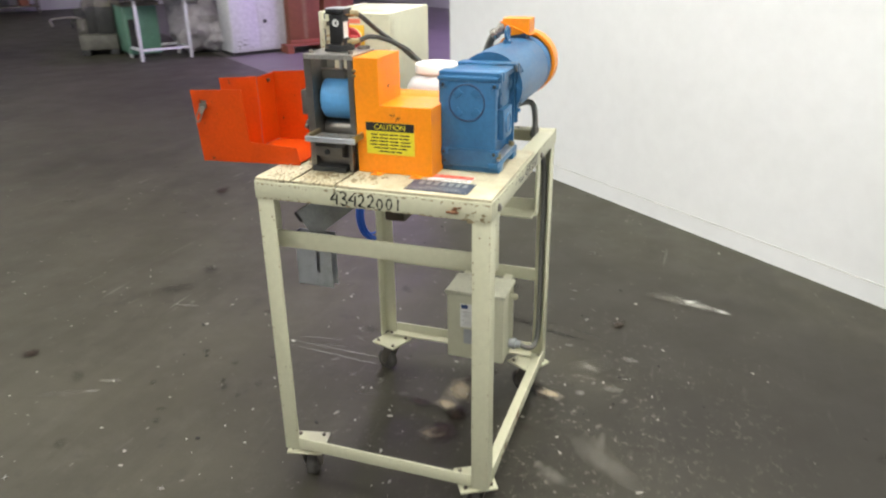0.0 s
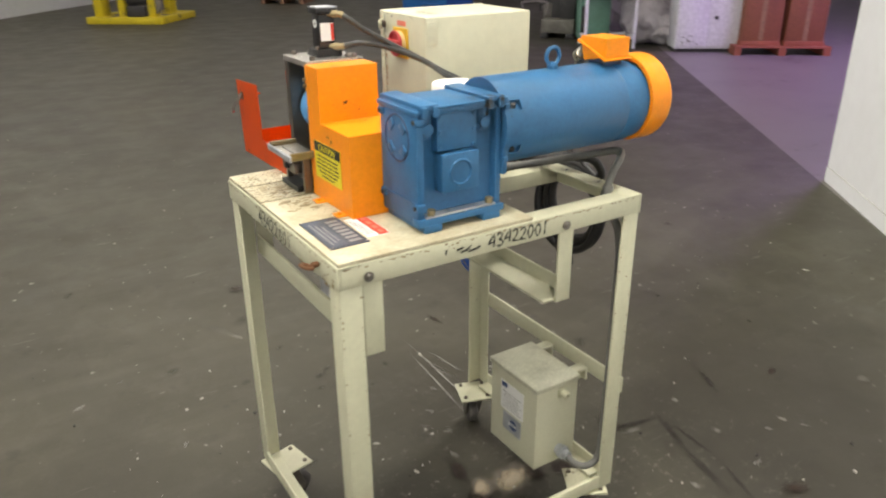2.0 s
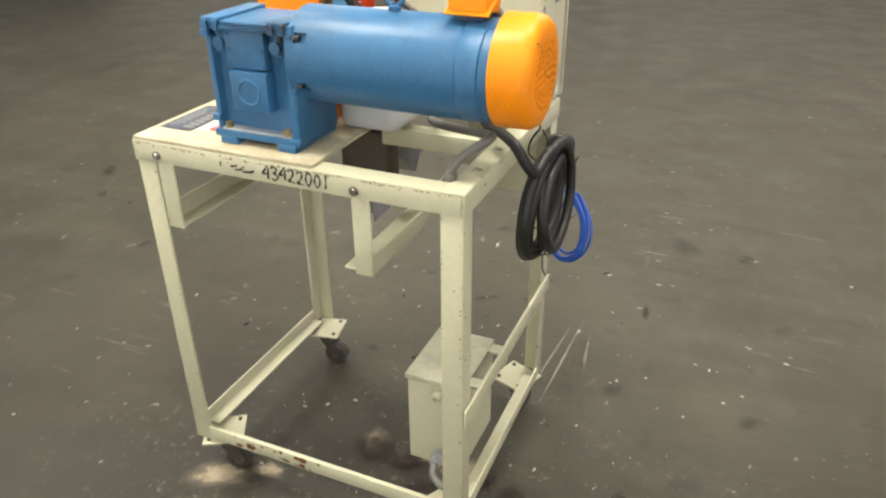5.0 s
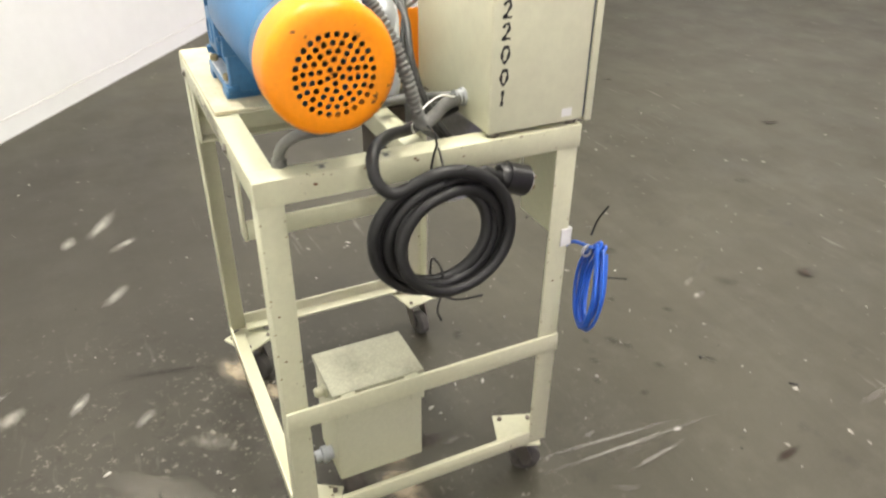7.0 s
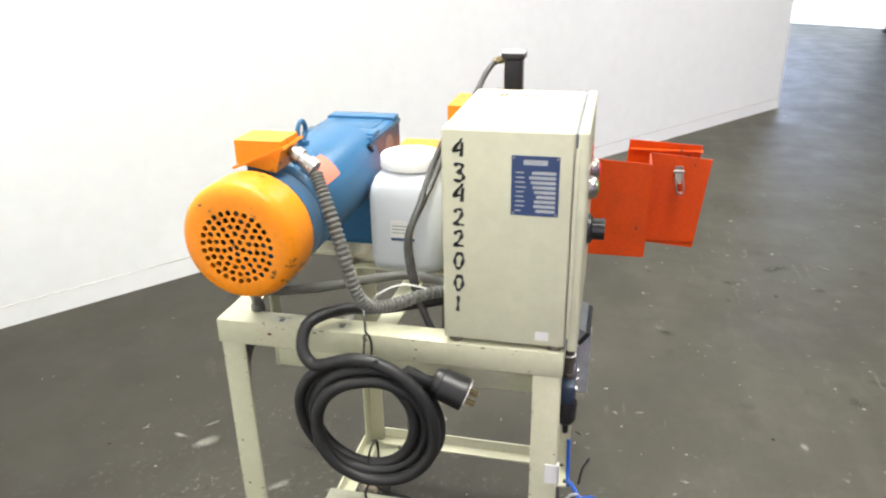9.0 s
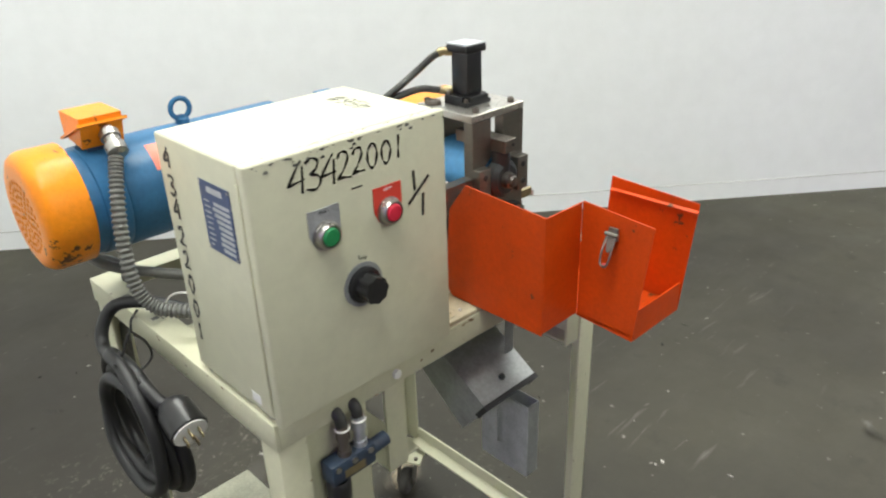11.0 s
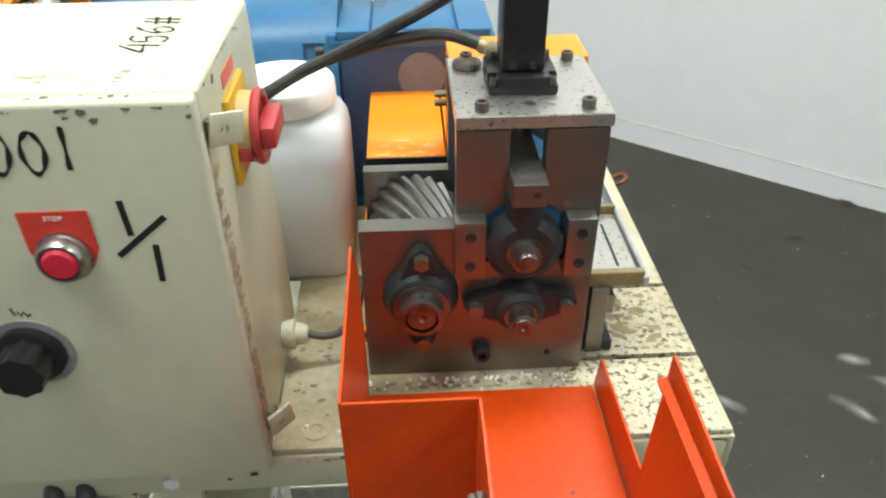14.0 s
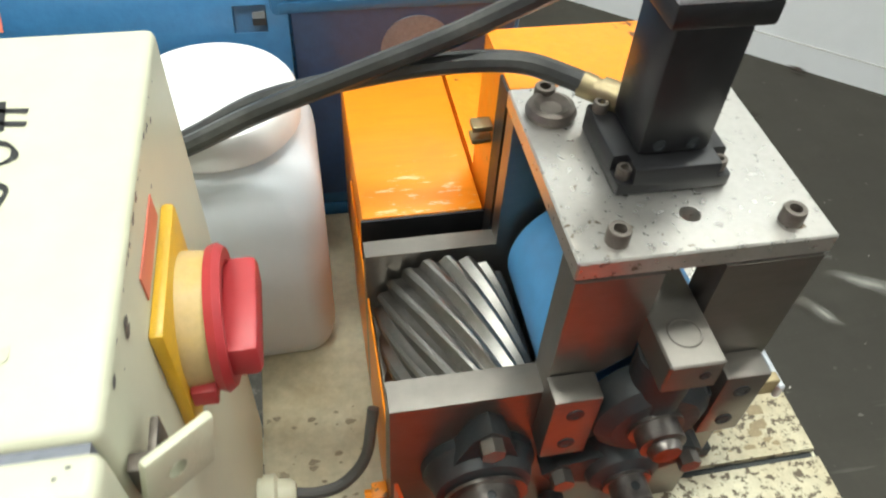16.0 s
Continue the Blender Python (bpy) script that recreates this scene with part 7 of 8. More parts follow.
def scrap_machine(u, v, turn, seed, label, scale=1.0):
    """An old stripped machine: bed, housings, shafts, wheels and pipes."""
    rnd = random.Random(seed)
    m = thing("stripped_machine", label, "machine", hall(u, v), TURN + turn, group="stripped machines", local=True)
    part("bed", boxes((-0.5 * scale, 0.5 * scale, -0.28, 0.28, 0.08, 0.30), bevel=0.02), M_JUNK, m)
    for x in (-0.38, 0.38):
        part("foot", boxes((x * scale - 0.06, x * scale + 0.06, -0.30, 0.30, 0.0, 0.08), bevel=0.006), M_DARK, m)
    for k in range(7):
        x, y, h = rnd.uniform(-0.40, 0.40) * scale, rnd.uniform(-0.16, 0.16), rnd.uniform(0.2, 0.55)
        part("housing", boxes((x - rnd.uniform(0.06, 0.14), x + rnd.uniform(0.06, 0.14), y - 0.10, y + 0.12, 0.29, 0.30 + h), bevel=0.015), (M_JUNK, M_WEIGHT, M_DARK)[k % 3], m)
    for k in range(5):
        x, z = rnd.uniform(-0.42, 0.42) * scale, rnd.uniform(0.30, 0.75)
        bm = B()
        lathe(bm, (x, -0.34, z), (0.2 * rnd.uniform(-1, 1), -1, 0), [(0, 0), (0, 0.13), (0.02, 0.14), (0.05, 0.14), (0.05, 0.10), (0.03, 0.09), (0.03, 0.03), (0.07, 0.03), (0.07, 0)], 24)
        part("pulley", bm, M_JUNK, m)
    for k in range(6):
        p0 = Vector((rnd.uniform(-0.45, 0.45) * scale, rnd.uniform(-0.3, 0.1), 0.35))
        p3 = p0 + Vector((rnd.uniform(-0.4, 0.4), rnd.uniform(-0.15, 0.1), rnd.uniform(0.0, 0.3)))
        bm = B()
        sweep(bm, smooth_line([p0, p0 + Vector((0.02, -0.08, rnd.uniform(0.15, 0.35))), p3 + Vector((0, -0.05, 0.1)), p3], 6), rnd.uniform(0.012, 0.022), 8)
        part("pipe", bm, (M_JUNK, M_DARK)[k % 2], m)
    return m


scrap_machine(11.05, -0.95, 75, 31, "grey stripped machine with pulleys and pipes", 0.55)
scrap_machine(11.75, -1.15, 60, 32, "dusty bare-metal machine with loose pipes", 0.7)
scrap_machine(12.55, -1.40, 95, 33, "dark dusty machine on a steel bed", 1.0)

m = thing("green_machine", "green painted machine base beside the table", "machine", hall(10.52, -1.36), TURN, local=True)
part("body", boxes((-0.40, 0.45, -0.26, 0.20, 0.05, 0.74), bevel=0.02), M_GREENPAINT, m)
part("plinth", boxes((-0.36, 0.41, -0.22, 0.16, 0.0, 0.05)), M_DARK, m)
# no opening is cut; a dark plate paints in its depth
part("opening_plate", boxes((-0.41, -0.398, 0.08, 0.18, 0.16, 0.56)), M_DARK, m, "dark plate drawn as a side opening")
part("top_slab", boxes((-0.44, 0.48, -0.30, 0.24, 0.742, 0.80), bevel=0.012), M_WEIGHT, m)

# steel-legged table with a cup and a blue box
TU, TV = 10.0, -1.55
m = thing("work_table", "white-legged work table with a dark top", "table", hall(TU, TV), TURN + 4, local=True)
part("table_top", bevel_all(boxes((-0.36, 0.36, -0.56, 0.60, 0.86, 0.89)), 0.006), M_DARK, m, "dark thin table top")
for x in (-0.28, 0.28):
    for y in (-0.36, 0.36):
        part("leg", bevel_all(boxes((x - 0.022, x + 0.022, y - 0.022, y + 0.022, 0.0, 0.86)), 0.004), M_LOCKER, m, "white square leg")
    part("stretcher", boxes((x - 0.018, x + 0.018, -0.338, 0.338, 0.14, 0.175)), M_LOCKER, m)
for y in (-0.36, 0.36):
    part("stretcher", boxes((-0.258, 0.258, y - 0.018, y + 0.018, 0.14, 0.175)), M_LOCKER, m)
m = thing("paint_cup", "white plastic cup standing on the table", "cup", hall(9.81, -1.86, 0.841), TURN, local=True)
bm = B()
lathe(bm, (0, 0, 0), (0, 0, 1), [(0, 0), (0, 0.060), (0.14, 0.075), (0.14, 0.070), (0.01, 0.055), (0.01, 0)], 28)
part("cup_body", bm, M_CAP, m)
bm = B()
ring(bm, (0, 0, 0.14), (0, 0, 1), 0.074, 0.005, 28, 8)
part("cup_rim", bm, M_CAP, m)
m = thing("tool_box", "dark blue tool box on the table", "tool box", hall(10.1, -1.48, 0.841), TURN + 6, local=True)
part("box_body", boxes((-0.14, 0.14, -0.24, 0.24, 0.0, 0.16), bevel=0.01), M_NAVY, m)
part("lid", boxes((-0.145, 0.145, -0.245, 0.245, 0.162, 0.20), bevel=0.01), M_NAVY, m)
bm = B()
sweep(bm, smooth_line([(0, -0.09, 0.20), (0, -0.08, 0.235), (0, 0.08, 0.235), (0, 0.09, 0.20)], 5), 0.009, 8)
part("handle", bm, M_DARK, m)

# film-wrapped bundle
rnd = random.Random(41)
m = thing("wrapped_bundle", "dusty plastic-wrapped bundle slumped on the floor", "bundle", hall(10.24, -2.15), TURN, local=True)
for n, (x, y, z, rx, ry, rz) in enumerate(((0, 0, 0.45, 0.42, 0.40, 0.46), (-0.12, -0.24, 0.26, 0.34, 0.28, 0.27), (0.05, 0.12, 0.85, 0.32, 0.30, 0.36))):
    bm = B()
    bmesh.ops.create_icosphere(bm, subdivisions=4, radius=1.0)
    for v in bm.verts:
        c = v.co
        f = 1 + 0.10 * math.sin(5 * c.x + 3 * c.z + n) * math.sin(4 * c.y - 6 * c.z) + 0.05 * math.sin(13 * c.z + 9 * c.x) + 0.03 * math.sin(21 * c.y + 11 * c.x)
        v.co = Vector((x + c.x * rx * f, y + c.y * ry * f, max(0.0, z + c.z * rz * f)))
    part("wrapped_lump", bm, M_BAG, m)

# white two-door cabinet
m = thing("white_cabinet", "tall white enamelled two-door cabinet, scuffed", "cabinet", hall(9.65, -2.81), TURN + 3, local=True)
body = part("body", bevel_all(boxes((-0.22, 0.25, -0.44, 0.44, 0.05, 1.95)), 0.008), M_LOCKER, m)
part("plinth", boxes((-0.20, 0.23, -0.42, 0.42, 0.0, 0.05)), M_DARK, m)
for y0, y1 in ((-0.435, -0.003), (0.003, 0.435)):
    leaf = part("door", bevel_all(boxes((-0.245, -0.222, y0, y1, 0.09, 1.93)), 0.005), M_LOCKER, m)
    if y0 < 0:
        bm = B()
        lathe(bm, (-0.245, -0.10, 0.48), (-1, 0, 0), [(0, 0.030), (0.012, 0.028), (0.020, 0.018), (0.020, 0)], 20)
        part("lock", bm, M_DARK, leaf, "dark round lock")
flakes("scuffs", body, M_WEIGHT, (-0.2465, 0.10, 0.10), (0, 1, 0), (0, 0, 1), 0.30, 0.14, 20, 0.018, 51, "grey scuffs near the foot")

# two brown fibre cartons on a low pallet
pallet("pallet", "low reddish wooden pallet under the cartons", hall(9.53, -3.75), 0.75, 1.30, M_REDWOOD)
for k, v in enumerate((-3.48, -4.03)):
    m = thing("brown_carton", "tall brown fibreboard carton on a pallet", "carton", hall(9.53, v, 0.1153), TURN + k * 2 - 1, group="brown cartons", local=True)
    side = part("carton_body", bevel_all(boxes((-0.27, 0.27, -0.26, 0.26, 0.0, 1.35)), 0.012), M_CARTON, m)
    part("base_band", bevel_all(boxes((-0.28, 0.28, -0.27, 0.27, 0.0, 0.06)), 0.004), M_REDWOOD, m)
    part("lid", bevel_all(boxes((-0.28, 0.28, -0.27, 0.27, 1.28, 1.37)), 0.006), M_CARTON, m)
    part("seam_tape", boxes((-0.273, -0.270, -0.03, 0.03, 0.07, 1.27)), M_WOOD, side)

# posts and panels by the dock door
m = thing("white_post", "white painted steel door post", "post", hall(-2.47, 10.62), TURN, local=True)
part("post_body", bevel_all(boxes((-0.12, 0.12, -0.08, 0.08, 0.012, 4.2)), 0.006), M_LOCKER, m)
part("base_plate", boxes((-0.17, 0.17, -0.13, 0.13, 0.0, 0.012)), M_WEIGHT, m)
m = thing("sheet_screen", "upright white sheet panel leaning by the wall", "panel", hall(-1.75, 10.86), TURN, local=True)
part("sheet", bevel_all(boxes((-0.32, 0.32, -0.03, 0.03, 0.05, 2.4)), 0.004), M_LOCKER, m)
for x in (-0.25, 0.25):
    part("panel_foot", bevel_all(boxes((x - 0.03, x + 0.03, -0.12, 0.12, 0.0, 0.05)), 0.004), M_WEIGHT, m)
m = thing("maroon_panel", "maroon painted upright panel by the dock door", "panel", hall(-3.35, 12.55), TURN, local=True)
part("sheet", bevel_all(boxes((-0.22, 0.22, -0.04, 0.04, 0.05, 2.2)), 0.006), M_MAROON, m)
for x in (-0.16, 0.16):
    part("panel_foot", boxes((x - 0.03, x + 0.03, -0.14, 0.14, 0.0, 0.05)), M_DARK, m)

# ---- stains and litter on the floor ----
def stain_material(name, colour, rough, level, scale, stretch=(1, 1), strength=0.7, detail=8.0):
    """A ragged stain that thins out to its rim."""
    m = bpy.data.materials.new(name)
    m.use_nodes = True
    n, ln = m.node_tree.nodes, m.node_tree.links
    b = n["Principled BSDF"]
    co, info = n.new("ShaderNodeTexCoord"), n.new("ShaderNodeObjectInfo")
    size = n.new("ShaderNodeVectorMath")
    size.operation = "LENGTH"
    ln.new(co.outputs["Object"], size.inputs[0])
    mp = n.new("ShaderNodeMapping")
    mp.inputs["Scale"].default_value = (*stretch, 1)
    ln.new(co.outputs["Object"], mp.inputs["Vector"])
    facs = []
    for s, d in ((scale, detail), (scale * 6, min(3.0, detail))):
        t = n.new("ShaderNodeTexNoise")
        t.noise_dimensions = "4D"
        t.inputs["Scale"].default_value, t.inputs["Detail"].default_value, t.inputs["Roughness"].default_value = s, d, 0.7
        ln.new(mp.outputs["Vector"], t.inputs["Vector"])
        w = n.new("ShaderNodeMath")
        w.operation = "MULTIPLY"
        w.inputs[1].default_value = 40.0
        ln.new(info.outputs["Random"], w.inputs[0])
        ln.new(w.outputs[0], t.inputs["W"])
        facs.append(t.outputs["Fac"])

    def math_node(op, a, c):
        x = n.new("ShaderNodeMath")
        x.operation = op
        for sock, val in zip(x.inputs, (a, c)):
            if isinstance(val, float):
                sock.default_value = val
            else:
                ln.new(val, sock)
        return x.outputs[0]

    fall = math_node("SUBTRACT", 1.0, size.outputs["Value"])
    total = math_node("ADD", math_node("MULTIPLY", fall, 0.55), math_node("ADD", math_node("MULTIPLY", facs[0], 0.75), math_node("MULTIPLY", facs[1], 0.25)))
    r = n.new("ShaderNodeMapRange")
    r.inputs["From Min"].default_value, r.inputs["From Max"].default_value = 1.0 - level, 1.34 - level
    r.inputs["To Max"].default_value = strength
    ln.new(total, r.inputs["Value"])
    edge = n.new("ShaderNodeMapRange")
    edge.inputs["From Max"].default_value = 0.55
    ln.new(fall, edge.inputs["Value"])
    ln.new(math_node("MULTIPLY", r.outputs[0], edge.outputs[0]), b.inputs["Alpha"])
    b.inputs["Base Color"].default_value = (*colour, 1)
    b.inputs["Roughness"].default_value = rough
    b.inputs["Specular IOR Level"].default_value = 0.3
    return m


S_PALE = stain_material("pale_dust_smear", (0.22, 0.207, 0.175), 0.8, 0.25, 2.6, (1.0, 2.2))
S_CHALK = stain_material("chalky_splash", (0.42, 0.41, 0.37), 0.8, 0.245, 3.2, (1.0, 2.2))
S_SAND = stain_material("sandy_resin_spill", (0.40, 0.34, 0.25), 0.8, 0.38, 2.4, strength=0.9)
S_OIL = stain_material("dark_oil_spot", (0.018, 0.015, 0.012), 0.5, 0.30, 1.5, strength=0.42)
S_BROWN = stain_material("brown_oil_stain", (0.032, 0.020, 0.013), 0.45, 0.40, 2.2, strength=0.85)
S_DAB = stain_material("white_compound_dab", (0.38, 0.37, 0.33), 0.85, 0.25, 4.5, (1.0, 1.8), strength=0.55)
S_LINE = stain_material("dark_rubber_line", (0.016, 0.013, 0.011), 0.5, 0.33, 2.2, (2.5, 1.0), strength=0.6)
S_SPLASH = stain_material("bright_white_splash", (0.66, 0.66, 0.62), 0.8, 0.29, 3.2, (0.8, 2.2), strength=0.8)
S_DUST = stain_material("grey_chalk_dust", (0.17, 0.158, 0.13), 0.9, 0.24, 3.0, strength=0.40)
disc = bpy.data.meshes.new("stain")
disc.from_pydata([(math.cos(2 * math.pi * k / 24), math.sin(2 * math.pi * k / 24), 0) for k in range(24)], [], [tuple(range(24))])
STAIN_MESH = {}
LIFT = [0.0008]


def stain(x, y, half_long, half_wide, turn, material, label):
    if material.name not in STAIN_MESH:
        me = disc.copy()
        me.materials.append(material)
        STAIN_MESH[material.name] = me
    ob = new("floor_stain", STAIN_MESH[material.name])
    LIFT[0] += 0.00006
    ob.matrix_basis = pose(x, y, LIFT[0], 0, 0, turn) @ Matrix.Diagonal((half_long, half_wide, 1, 1))
    ob.parent = floor
    tagged(ob, label)


def streak(a, b, wide, material, label):
    d = Vector(b) - Vector(a)
    stain((a[0] + b[0]) / 2, (a[1] + b[1]) / 2, d.length * 0.62, wide, math.degrees(math.atan2(d.y, d.x)), material, label)


# pale smears
streak((-0.908, -0.392), (-1.228, -0.219), 0.05, S_CHALK, "pale chalky streak")
streak((-0.454, -0.358), (-0.611, -0.227), 0.045, S_CHALK, "pale chalky streak")
streak((0.017, -0.642), (-0.071, -0.566), 0.06, S_PALE, "pale dusty smear")
streak((0.172, -0.315), (0.075, -0.226), 0.03, S_CHALK, "pale chalky streak")
streak((1.63, -0.361), (1.554, -0.667), 0.055, S_CHALK, "white chalky splash")
streak((1.686, -0.245), (1.574, -0.534), 0.09, S_PALE, "pale dusty smear")
streak((0.893, 1.767), (0.922, 1.555), 0.025, S_PALE, "pale dusty smear")
streak((0.274, 1.619), (0.317, 1.481), 0.025, S_PALE, "pale dusty smear")
streak((0.356, -0.033), (0.224, -0.208), 0.06, S_PALE, "pale dusty smear")
streak((0.4, -0.248), (0.576, -0.24), 0.035, S_PALE, "pale dusty smear")
streak((0.808, -0.175), (0.816, -0.304), 0.05, S_PALE, "pale dusty smear")
streak((0.544, -0.086), (0.248, -0.443), 0.10, S_PALE, "pale dusty smear")
streak((0.907, 0.852), (0.85, 0.74), 0.020, S_PALE, "pale dusty smear")
streak((0.238, 1.521), (0.196, 1.62), 0.025, S_PALE, "pale dusty smear")
streak((-1.975, 2.431), (-1.743, 2.637), 0.10, S_PALE, "pale dusty smear")
streak((-0.338, -0.721), (-0.596, -0.927), 0.05, S_DUST, "pale dusty smear")
streak((-0.889, -0.45), (-1.046, -0.412), 0.05, S_CHALK, "pale chalky streak")
streak((-0.799, -0.31), (-0.909, -0.233), 0.04, S_PALE, "pale dusty smear")
streak((-0.849, -0.294), (-0.927, -0.161), 0.04, S_CHALK, "pale chalky streak")
# bright splash by the wall, chalky dust and brown stains about the foot
streak((1.603, -0.419), (1.634, -0.538), 0.035, S_SPLASH, "white splash of dried paint")
streak((1.576, -0.568), (1.54, -0.664), 0.03, S_SPLASH, "white splash of dried paint")
streak((1.628, -0.322), (1.579, -0.511), 0.04, S_DUST, "grey chalky dust")
streak((1.605, -0.001), (1.616, -0.055), 0.012, S_DAB, "white dab of dried compound")
streak((0.982, -0.079), (0.888, -0.195), 0.03, S_DAB, "white dab of dried compound")
streak((0.756, -0.103), (0.751, -0.161), 0.03, S_DAB, "white dab of dried compound")
streak((1.051, -0.226), (1.019, -0.329), 0.03, S_DAB, "white dab of dried compound")
streak((2.106, -0.401), (2.1, -0.435), 0.012, S_DAB, "white dab of dried compound")
streak((0.875, -0.246), (0.908, -0.313), 0.02, S_DAB, "white dab of dried compound")
streak((0.853, 0.62), (0.763, 0.224), 0.1, S_DUST, "grey chalky dust")
streak((0.894, 0.042), (0.977, -0.271), 0.12, S_DUST, "grey chalky dust")
streak((0.754, 1.105), (0.804, 0.688), 0.05, S_DUST, "grey chalky dust")
streak((0.526, 0.713), (0.542, 0.478), 0.08, S_DUST, "grey chalky dust")
streak((0.085, 1.819), (0.239, 1.538), 0.04, S_DUST, "grey chalky dust")
streak((0.576, 0.191), (0.65, -0.043), 0.08, S_DUST, "grey chalky dust")
streak((0.686, 0.33), (0.726, 0.223), 0.05, S_BROWN, "brown oil stain")
streak((0.794, 0.287), (0.796, 0.178), 0.05, S_BROWN, "brown oil stain")
streak((0.747, 0.047), (0.682, -0.045), 0.05, S_BROWN, "brown oil stain")
streak((0.515, 0.321), (0.502, 0.205), 0.05, S_BROWN, "brown oil stain")
streak((0.956, 1.308), (0.976, 1.194), 0.02, S_BROWN, "brown oil stain")
streak((1.247, 0.242), (1.228, 0.006), 0.012, S_LINE, "thin dark line")
streak((1.228, 0.006), (1.156, -0.188), 0.012, S_LINE, "thin dark line")
# scratch lines dragged across the floor
for a, b in (((0.777, 1.305), (0.748, 0.424)), ((0.752, 1.209), (0.691, 0.462)), ((0.804, 1.084), (0.85, 0.76))):
    streak(a, b, 0.010, S_CHALK, "thin pale scratch")
# resin and oil under the machine
for x, y, l, w, t in ((0.635, 0.284, 0.12, 0.08, 20), (0.54, 0.301, 0.07, 0.05, 60), (0.373, 0.287, 0.08, 0.06, 100), (0.041, 0.011, 0.13, 0.07, 30), (0.162, 0.078, 0.07, 0.05, 0), (0.713, -0.033, 0.07, 0.04, 70)):
    stain(x, y, l, w, t, S_SAND, "sandy dried resin patch")
for x, y, l, w, t in ((0.389, 0.263, 0.10, 0.085, 0), (0.484, 0.251, 0.06, 0.05, 40), (0.741, 0.064, 0.09, 0.05, 60), (0.579, 0.176, 0.08, 0.05, 10), (0.521, 0.398, 0.08, 0.04, 80)):
    stain(x, y, l, w, t, S_BROWN, "brown oil stain")
streak((-0.098, -0.382), (-0.009, 0.001), 0.022, S_OIL, "dark dragged oil strip")
for a, b in (((1.032, 0.3), (1.248, 0.257)), ((1.248, 0.291), (1.173, 0.076)), ((1.192, 0.144), (1.117, -0.137)), ((1.596, 0.407), (1.511, 0.231))):
    streak(a, b, 0.022, S_LINE, "thin dark line")
# small dabs of dried compound
for a, b in (((1.049, 0.262), (1.164, 0.245)), ((1.567, 0.058), (1.576, 0.001)), ((1.483, 0.046), (1.492, -0.001)), ((1.339, 0.129), (1.335, 0.081)), ((1.276, -0.07), (1.347, -0.063)), ((1.361, 0.323), (1.352, 0.27)),
             ((1.604, 0.485), (1.6, 0.437)), ((1.071, -0.004), (1.07, -0.062)), ((2.387, 1.114), (2.448, 1.06)), ((0.68, 0.844), (0.698, 0.782)), ((0.619, 0.615), (0.593, 0.549)), ((0.597, 0.726), (0.621, 0.678)),
             ((0.544, 0.507), (0.56, 0.425)), ((-0.088, -0.663), (-0.158, -0.604)), ((-0.049, -0.762), (-0.03, -0.662)), ((-1.179, 0.894), (-1.096, 0.977)), ((-1.376, 1.363), (-1.384, 1.407)),
             ((-0.435, 1.358), (-0.361, 1.387)), ((-0.266, 1.455), (-0.237, 1.474)), ((-0.484, 0.818), (-0.495, 0.872)), ((-0.144, 0.951), (-0.14, 0.995))):
    streak(a, b, 0.020, S_DAB, "white dab of dried compound")
streak((0.041, -0.662), (-0.08, -0.551), 0.045, S_DAB, "white dab of dried compound")
streak((0.059, -0.472), (-0.069, -0.392), 0.035, S_CHALK, "pale chalky streak")
for a, b in (((-1.646, 1.657), (-1.652, 1.727)), ((-1.657, 1.237), (-1.678, 1.336)), ((-1.823, 1.431), (-1.917, 1.628))):
    streak(a, b, 0.05, S_OIL, "dark oil spot")
for x, y, r in ((1.038, 1.803, 0.10), (0.138, 1.214, 0.025), (0.198, 1.244, 0.022), (0.385, 1.114, 0.03), (0.424, 1.143, 0.02), (0.275, 1.687, 0.05), (-2.045, 2.217, 0.13), (0.443, 1.005, 0.025), (0.543, 1.172, 0.025),
                (0.583, 1.33, 0.03), (0.522, 0.955, 0.02), (0.621, 1.053, 0.022), (0.355, 1.035, 0.02), (0.945, 0.772, 0.05), (1.428, 1.314, 0.05), (1.352, 0.775, 0.05), (0.326, 1.381, 0.025), (-0.069, 1.434, 0.04), (1.277, 1.8, 0.06), (-0.697, 1.61, 0.05)):
    stain(x, y, r * 1.5, r, 37 * r * 1000 % 180, S_OIL, "dark oil spot")
rnd = random.Random(77)
for _ in range(34):
    x, y = rnd.uniform(-2.2, 2.8), rnd.uniform(-1.4, 3.6)
    r = rnd.uniform(0.012, 0.05)
    stain(x, y, r * rnd.uniform(1, 2.4), r, rnd.uniform(0, 180), rnd.choice((S_OIL, S_OIL, S_PALE, S_BROWN)), "faint spot on the concrete")


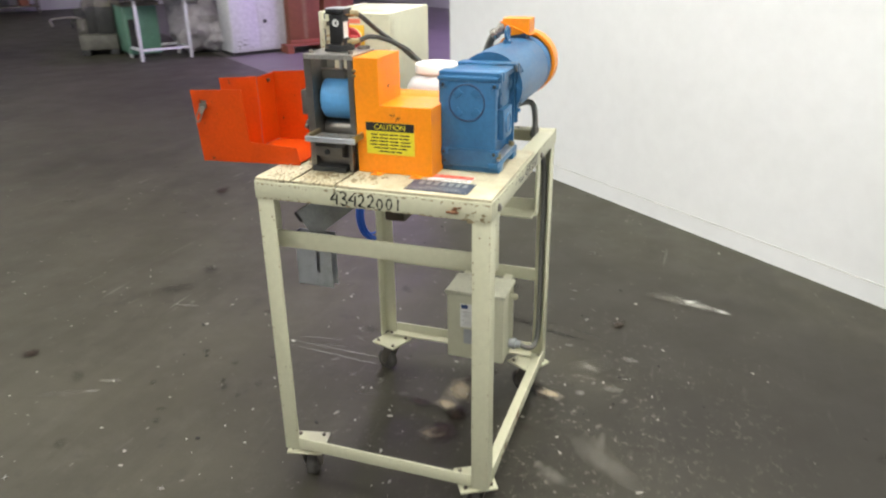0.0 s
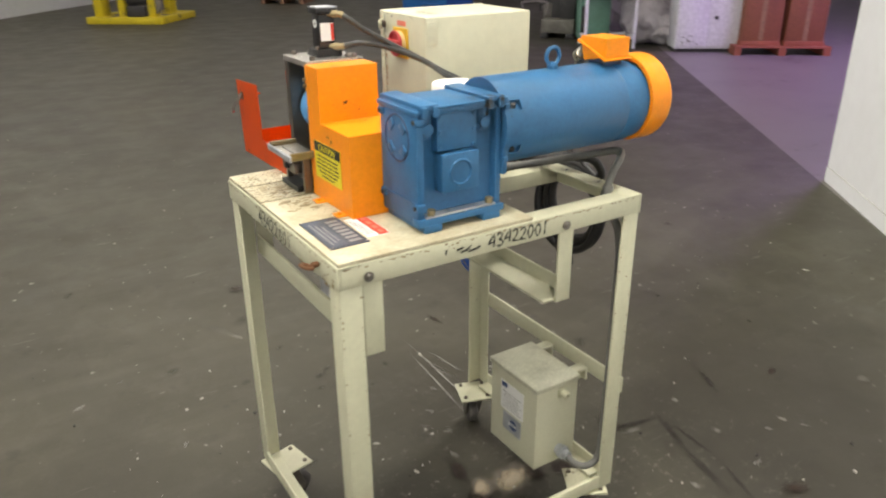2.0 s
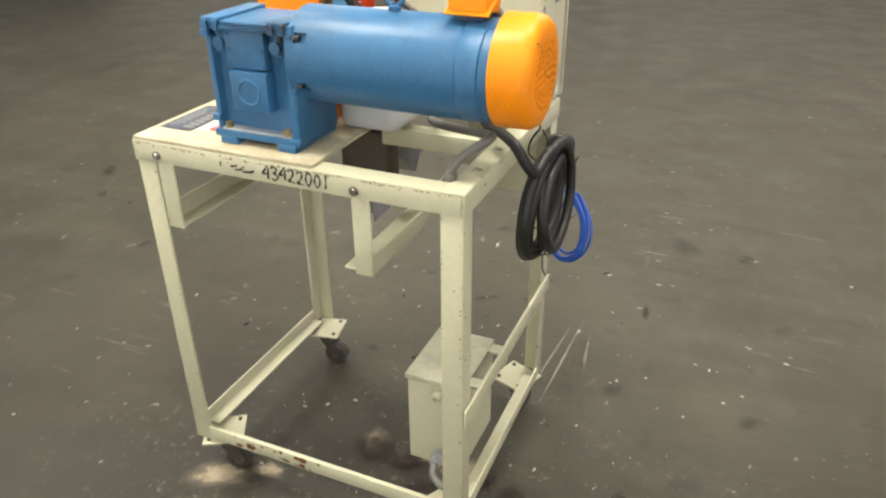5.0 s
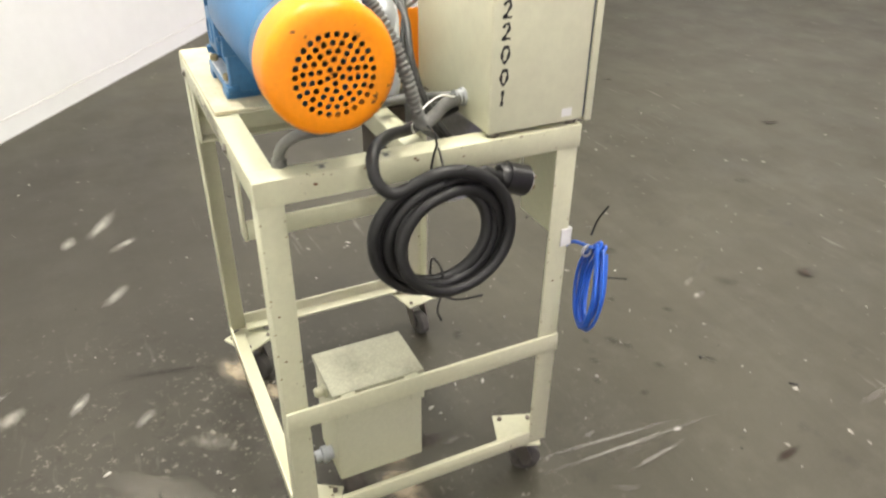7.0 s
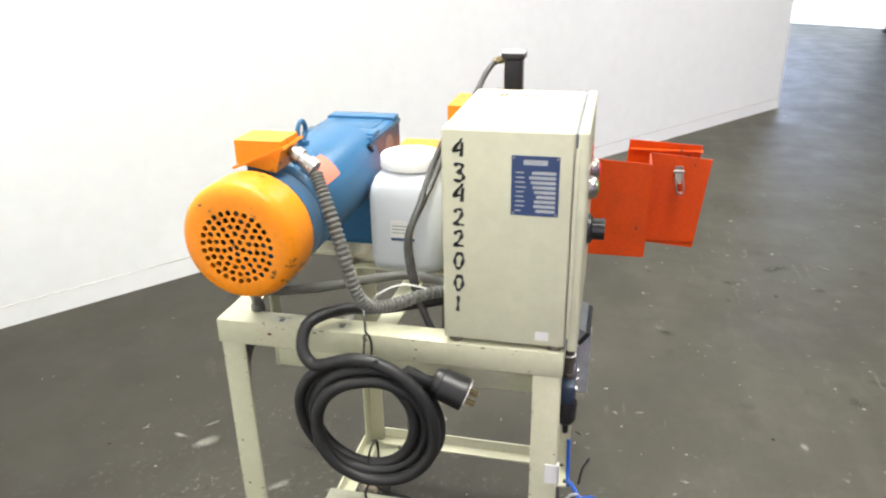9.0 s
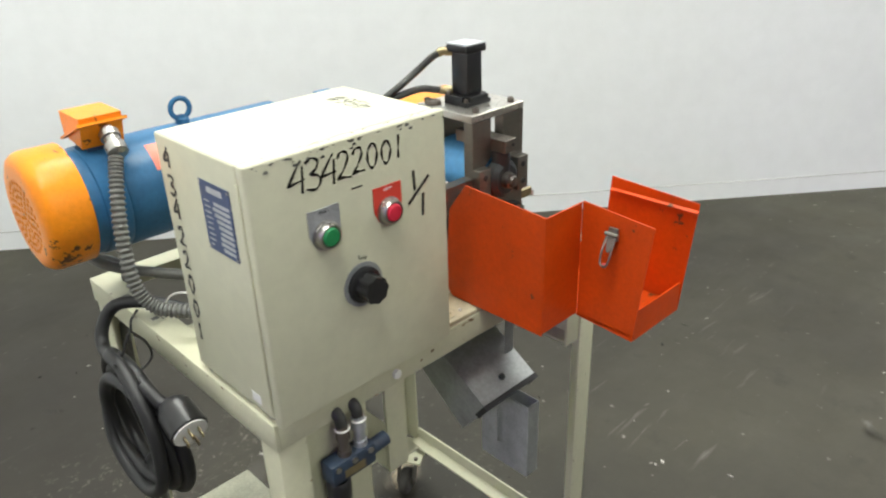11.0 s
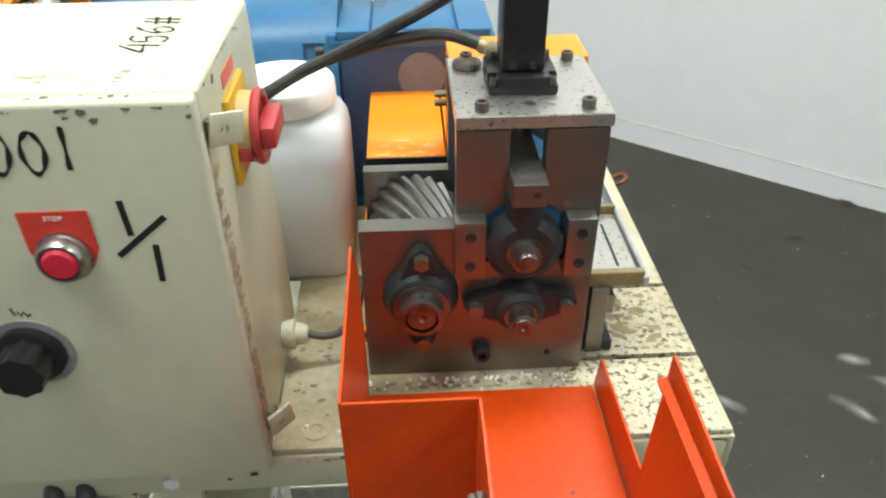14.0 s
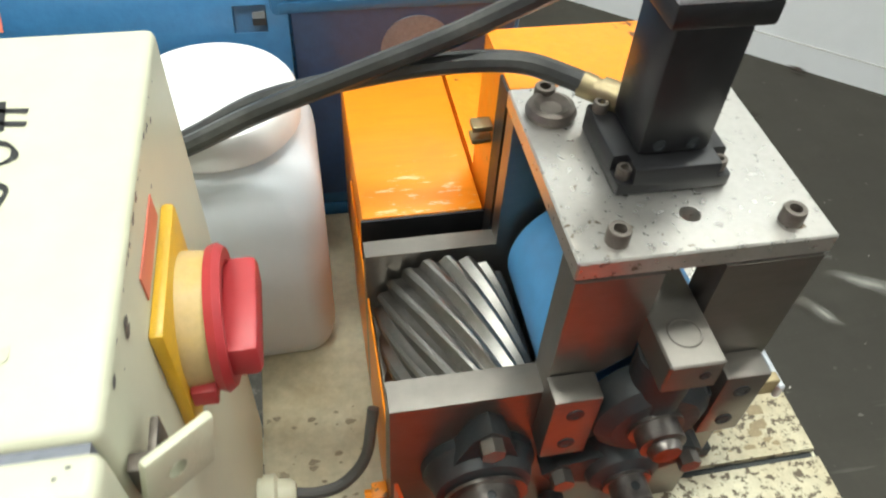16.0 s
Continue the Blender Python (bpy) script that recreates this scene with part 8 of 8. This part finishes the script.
def crumbs(name, count, spread, size, material, label, seed):
    """Loose chips and paint flecks lying about, thicker round the cart."""
    rnd = random.Random(seed)
    bm = B()
    for _ in range(count):
        if rnd.random() < 0.55:
            x, y = rnd.gauss(0.45, 0.55), rnd.gauss(0.15, 0.55)
        else:
            x, y = rnd.uniform(-spread, spread) + 0.4, rnd.uniform(-1.6, spread)
        s = size * (0.25 + rnd.random() ** 3 * 1.3)
        a, st = rnd.uniform(0, 6.3), rnd.uniform(1.0, 2.6)
        sides = rnd.randint(4, 6)
        low, high = [], []
        for k in range(sides):
            t = 2 * math.pi * k / sides
            q = rnd.uniform(0.6, 1.1)
            px, py = st * s * q * math.cos(t), s * q * math.sin(t)
            gx, gy = x + px * math.cos(a) - py * math.sin(a), y + px * math.sin(a) + py * math.cos(a)
            low.append(bm.verts.new((gx, gy, 0.0)))
            high.append(bm.verts.new((x + (gx - x) * 0.8, y + (gy - y) * 0.8, 0.0028 + s * 0.15)))
        bm.faces.new(high)
        for k in range(sides):
            bm.faces.new((low[k], low[(k + 1) % sides], high[(k + 1) % sides], high[k]))
    return solo(name, bm, material, label, "litter", "stuff", smooth=0)


M_FLECK = mat("chalk_white_fleck", (0.38, 0.37, 0.33), 0.8, grain=0.05, bump=0.0)
M_GRIT = mat("dark_grit", (0.02, 0.018, 0.016), 0.7, grain=0.05, bump=0.0)
crumbs("white_flecks", 230, 2.6, 0.0040, M_FLECK, "small white plastic and paint flecks on the floor", 5)
crumbs("dark_grit", 80, 2.6, 0.0050, M_GRIT, "small dark crumbs on the floor", 6)
# pellets along the foot of the machine
bm = B()
rnd = random.Random(9)
for _ in range(70):
    x, y = (rnd.uniform(0.14, 0.36), 0.5365 + abs(rnd.gauss(0, 0.008))) if rnd.random() < 0.7 else (rnd.uniform(0.10, 0.42), rnd.uniform(0.54, 0.61))
    s = rnd.uniform(0.0012, 0.0028)
    bmesh.ops.create_icosphere(bm, subdivisions=1, radius=s, matrix=Matrix.Translation((x, y, 1.0083 + s * 0.7)))
on_cart(solo("plastic_pellets", bm, M_CAP, "white plastic pellets scattered at the machine's foot", "pellets", "stuff"))
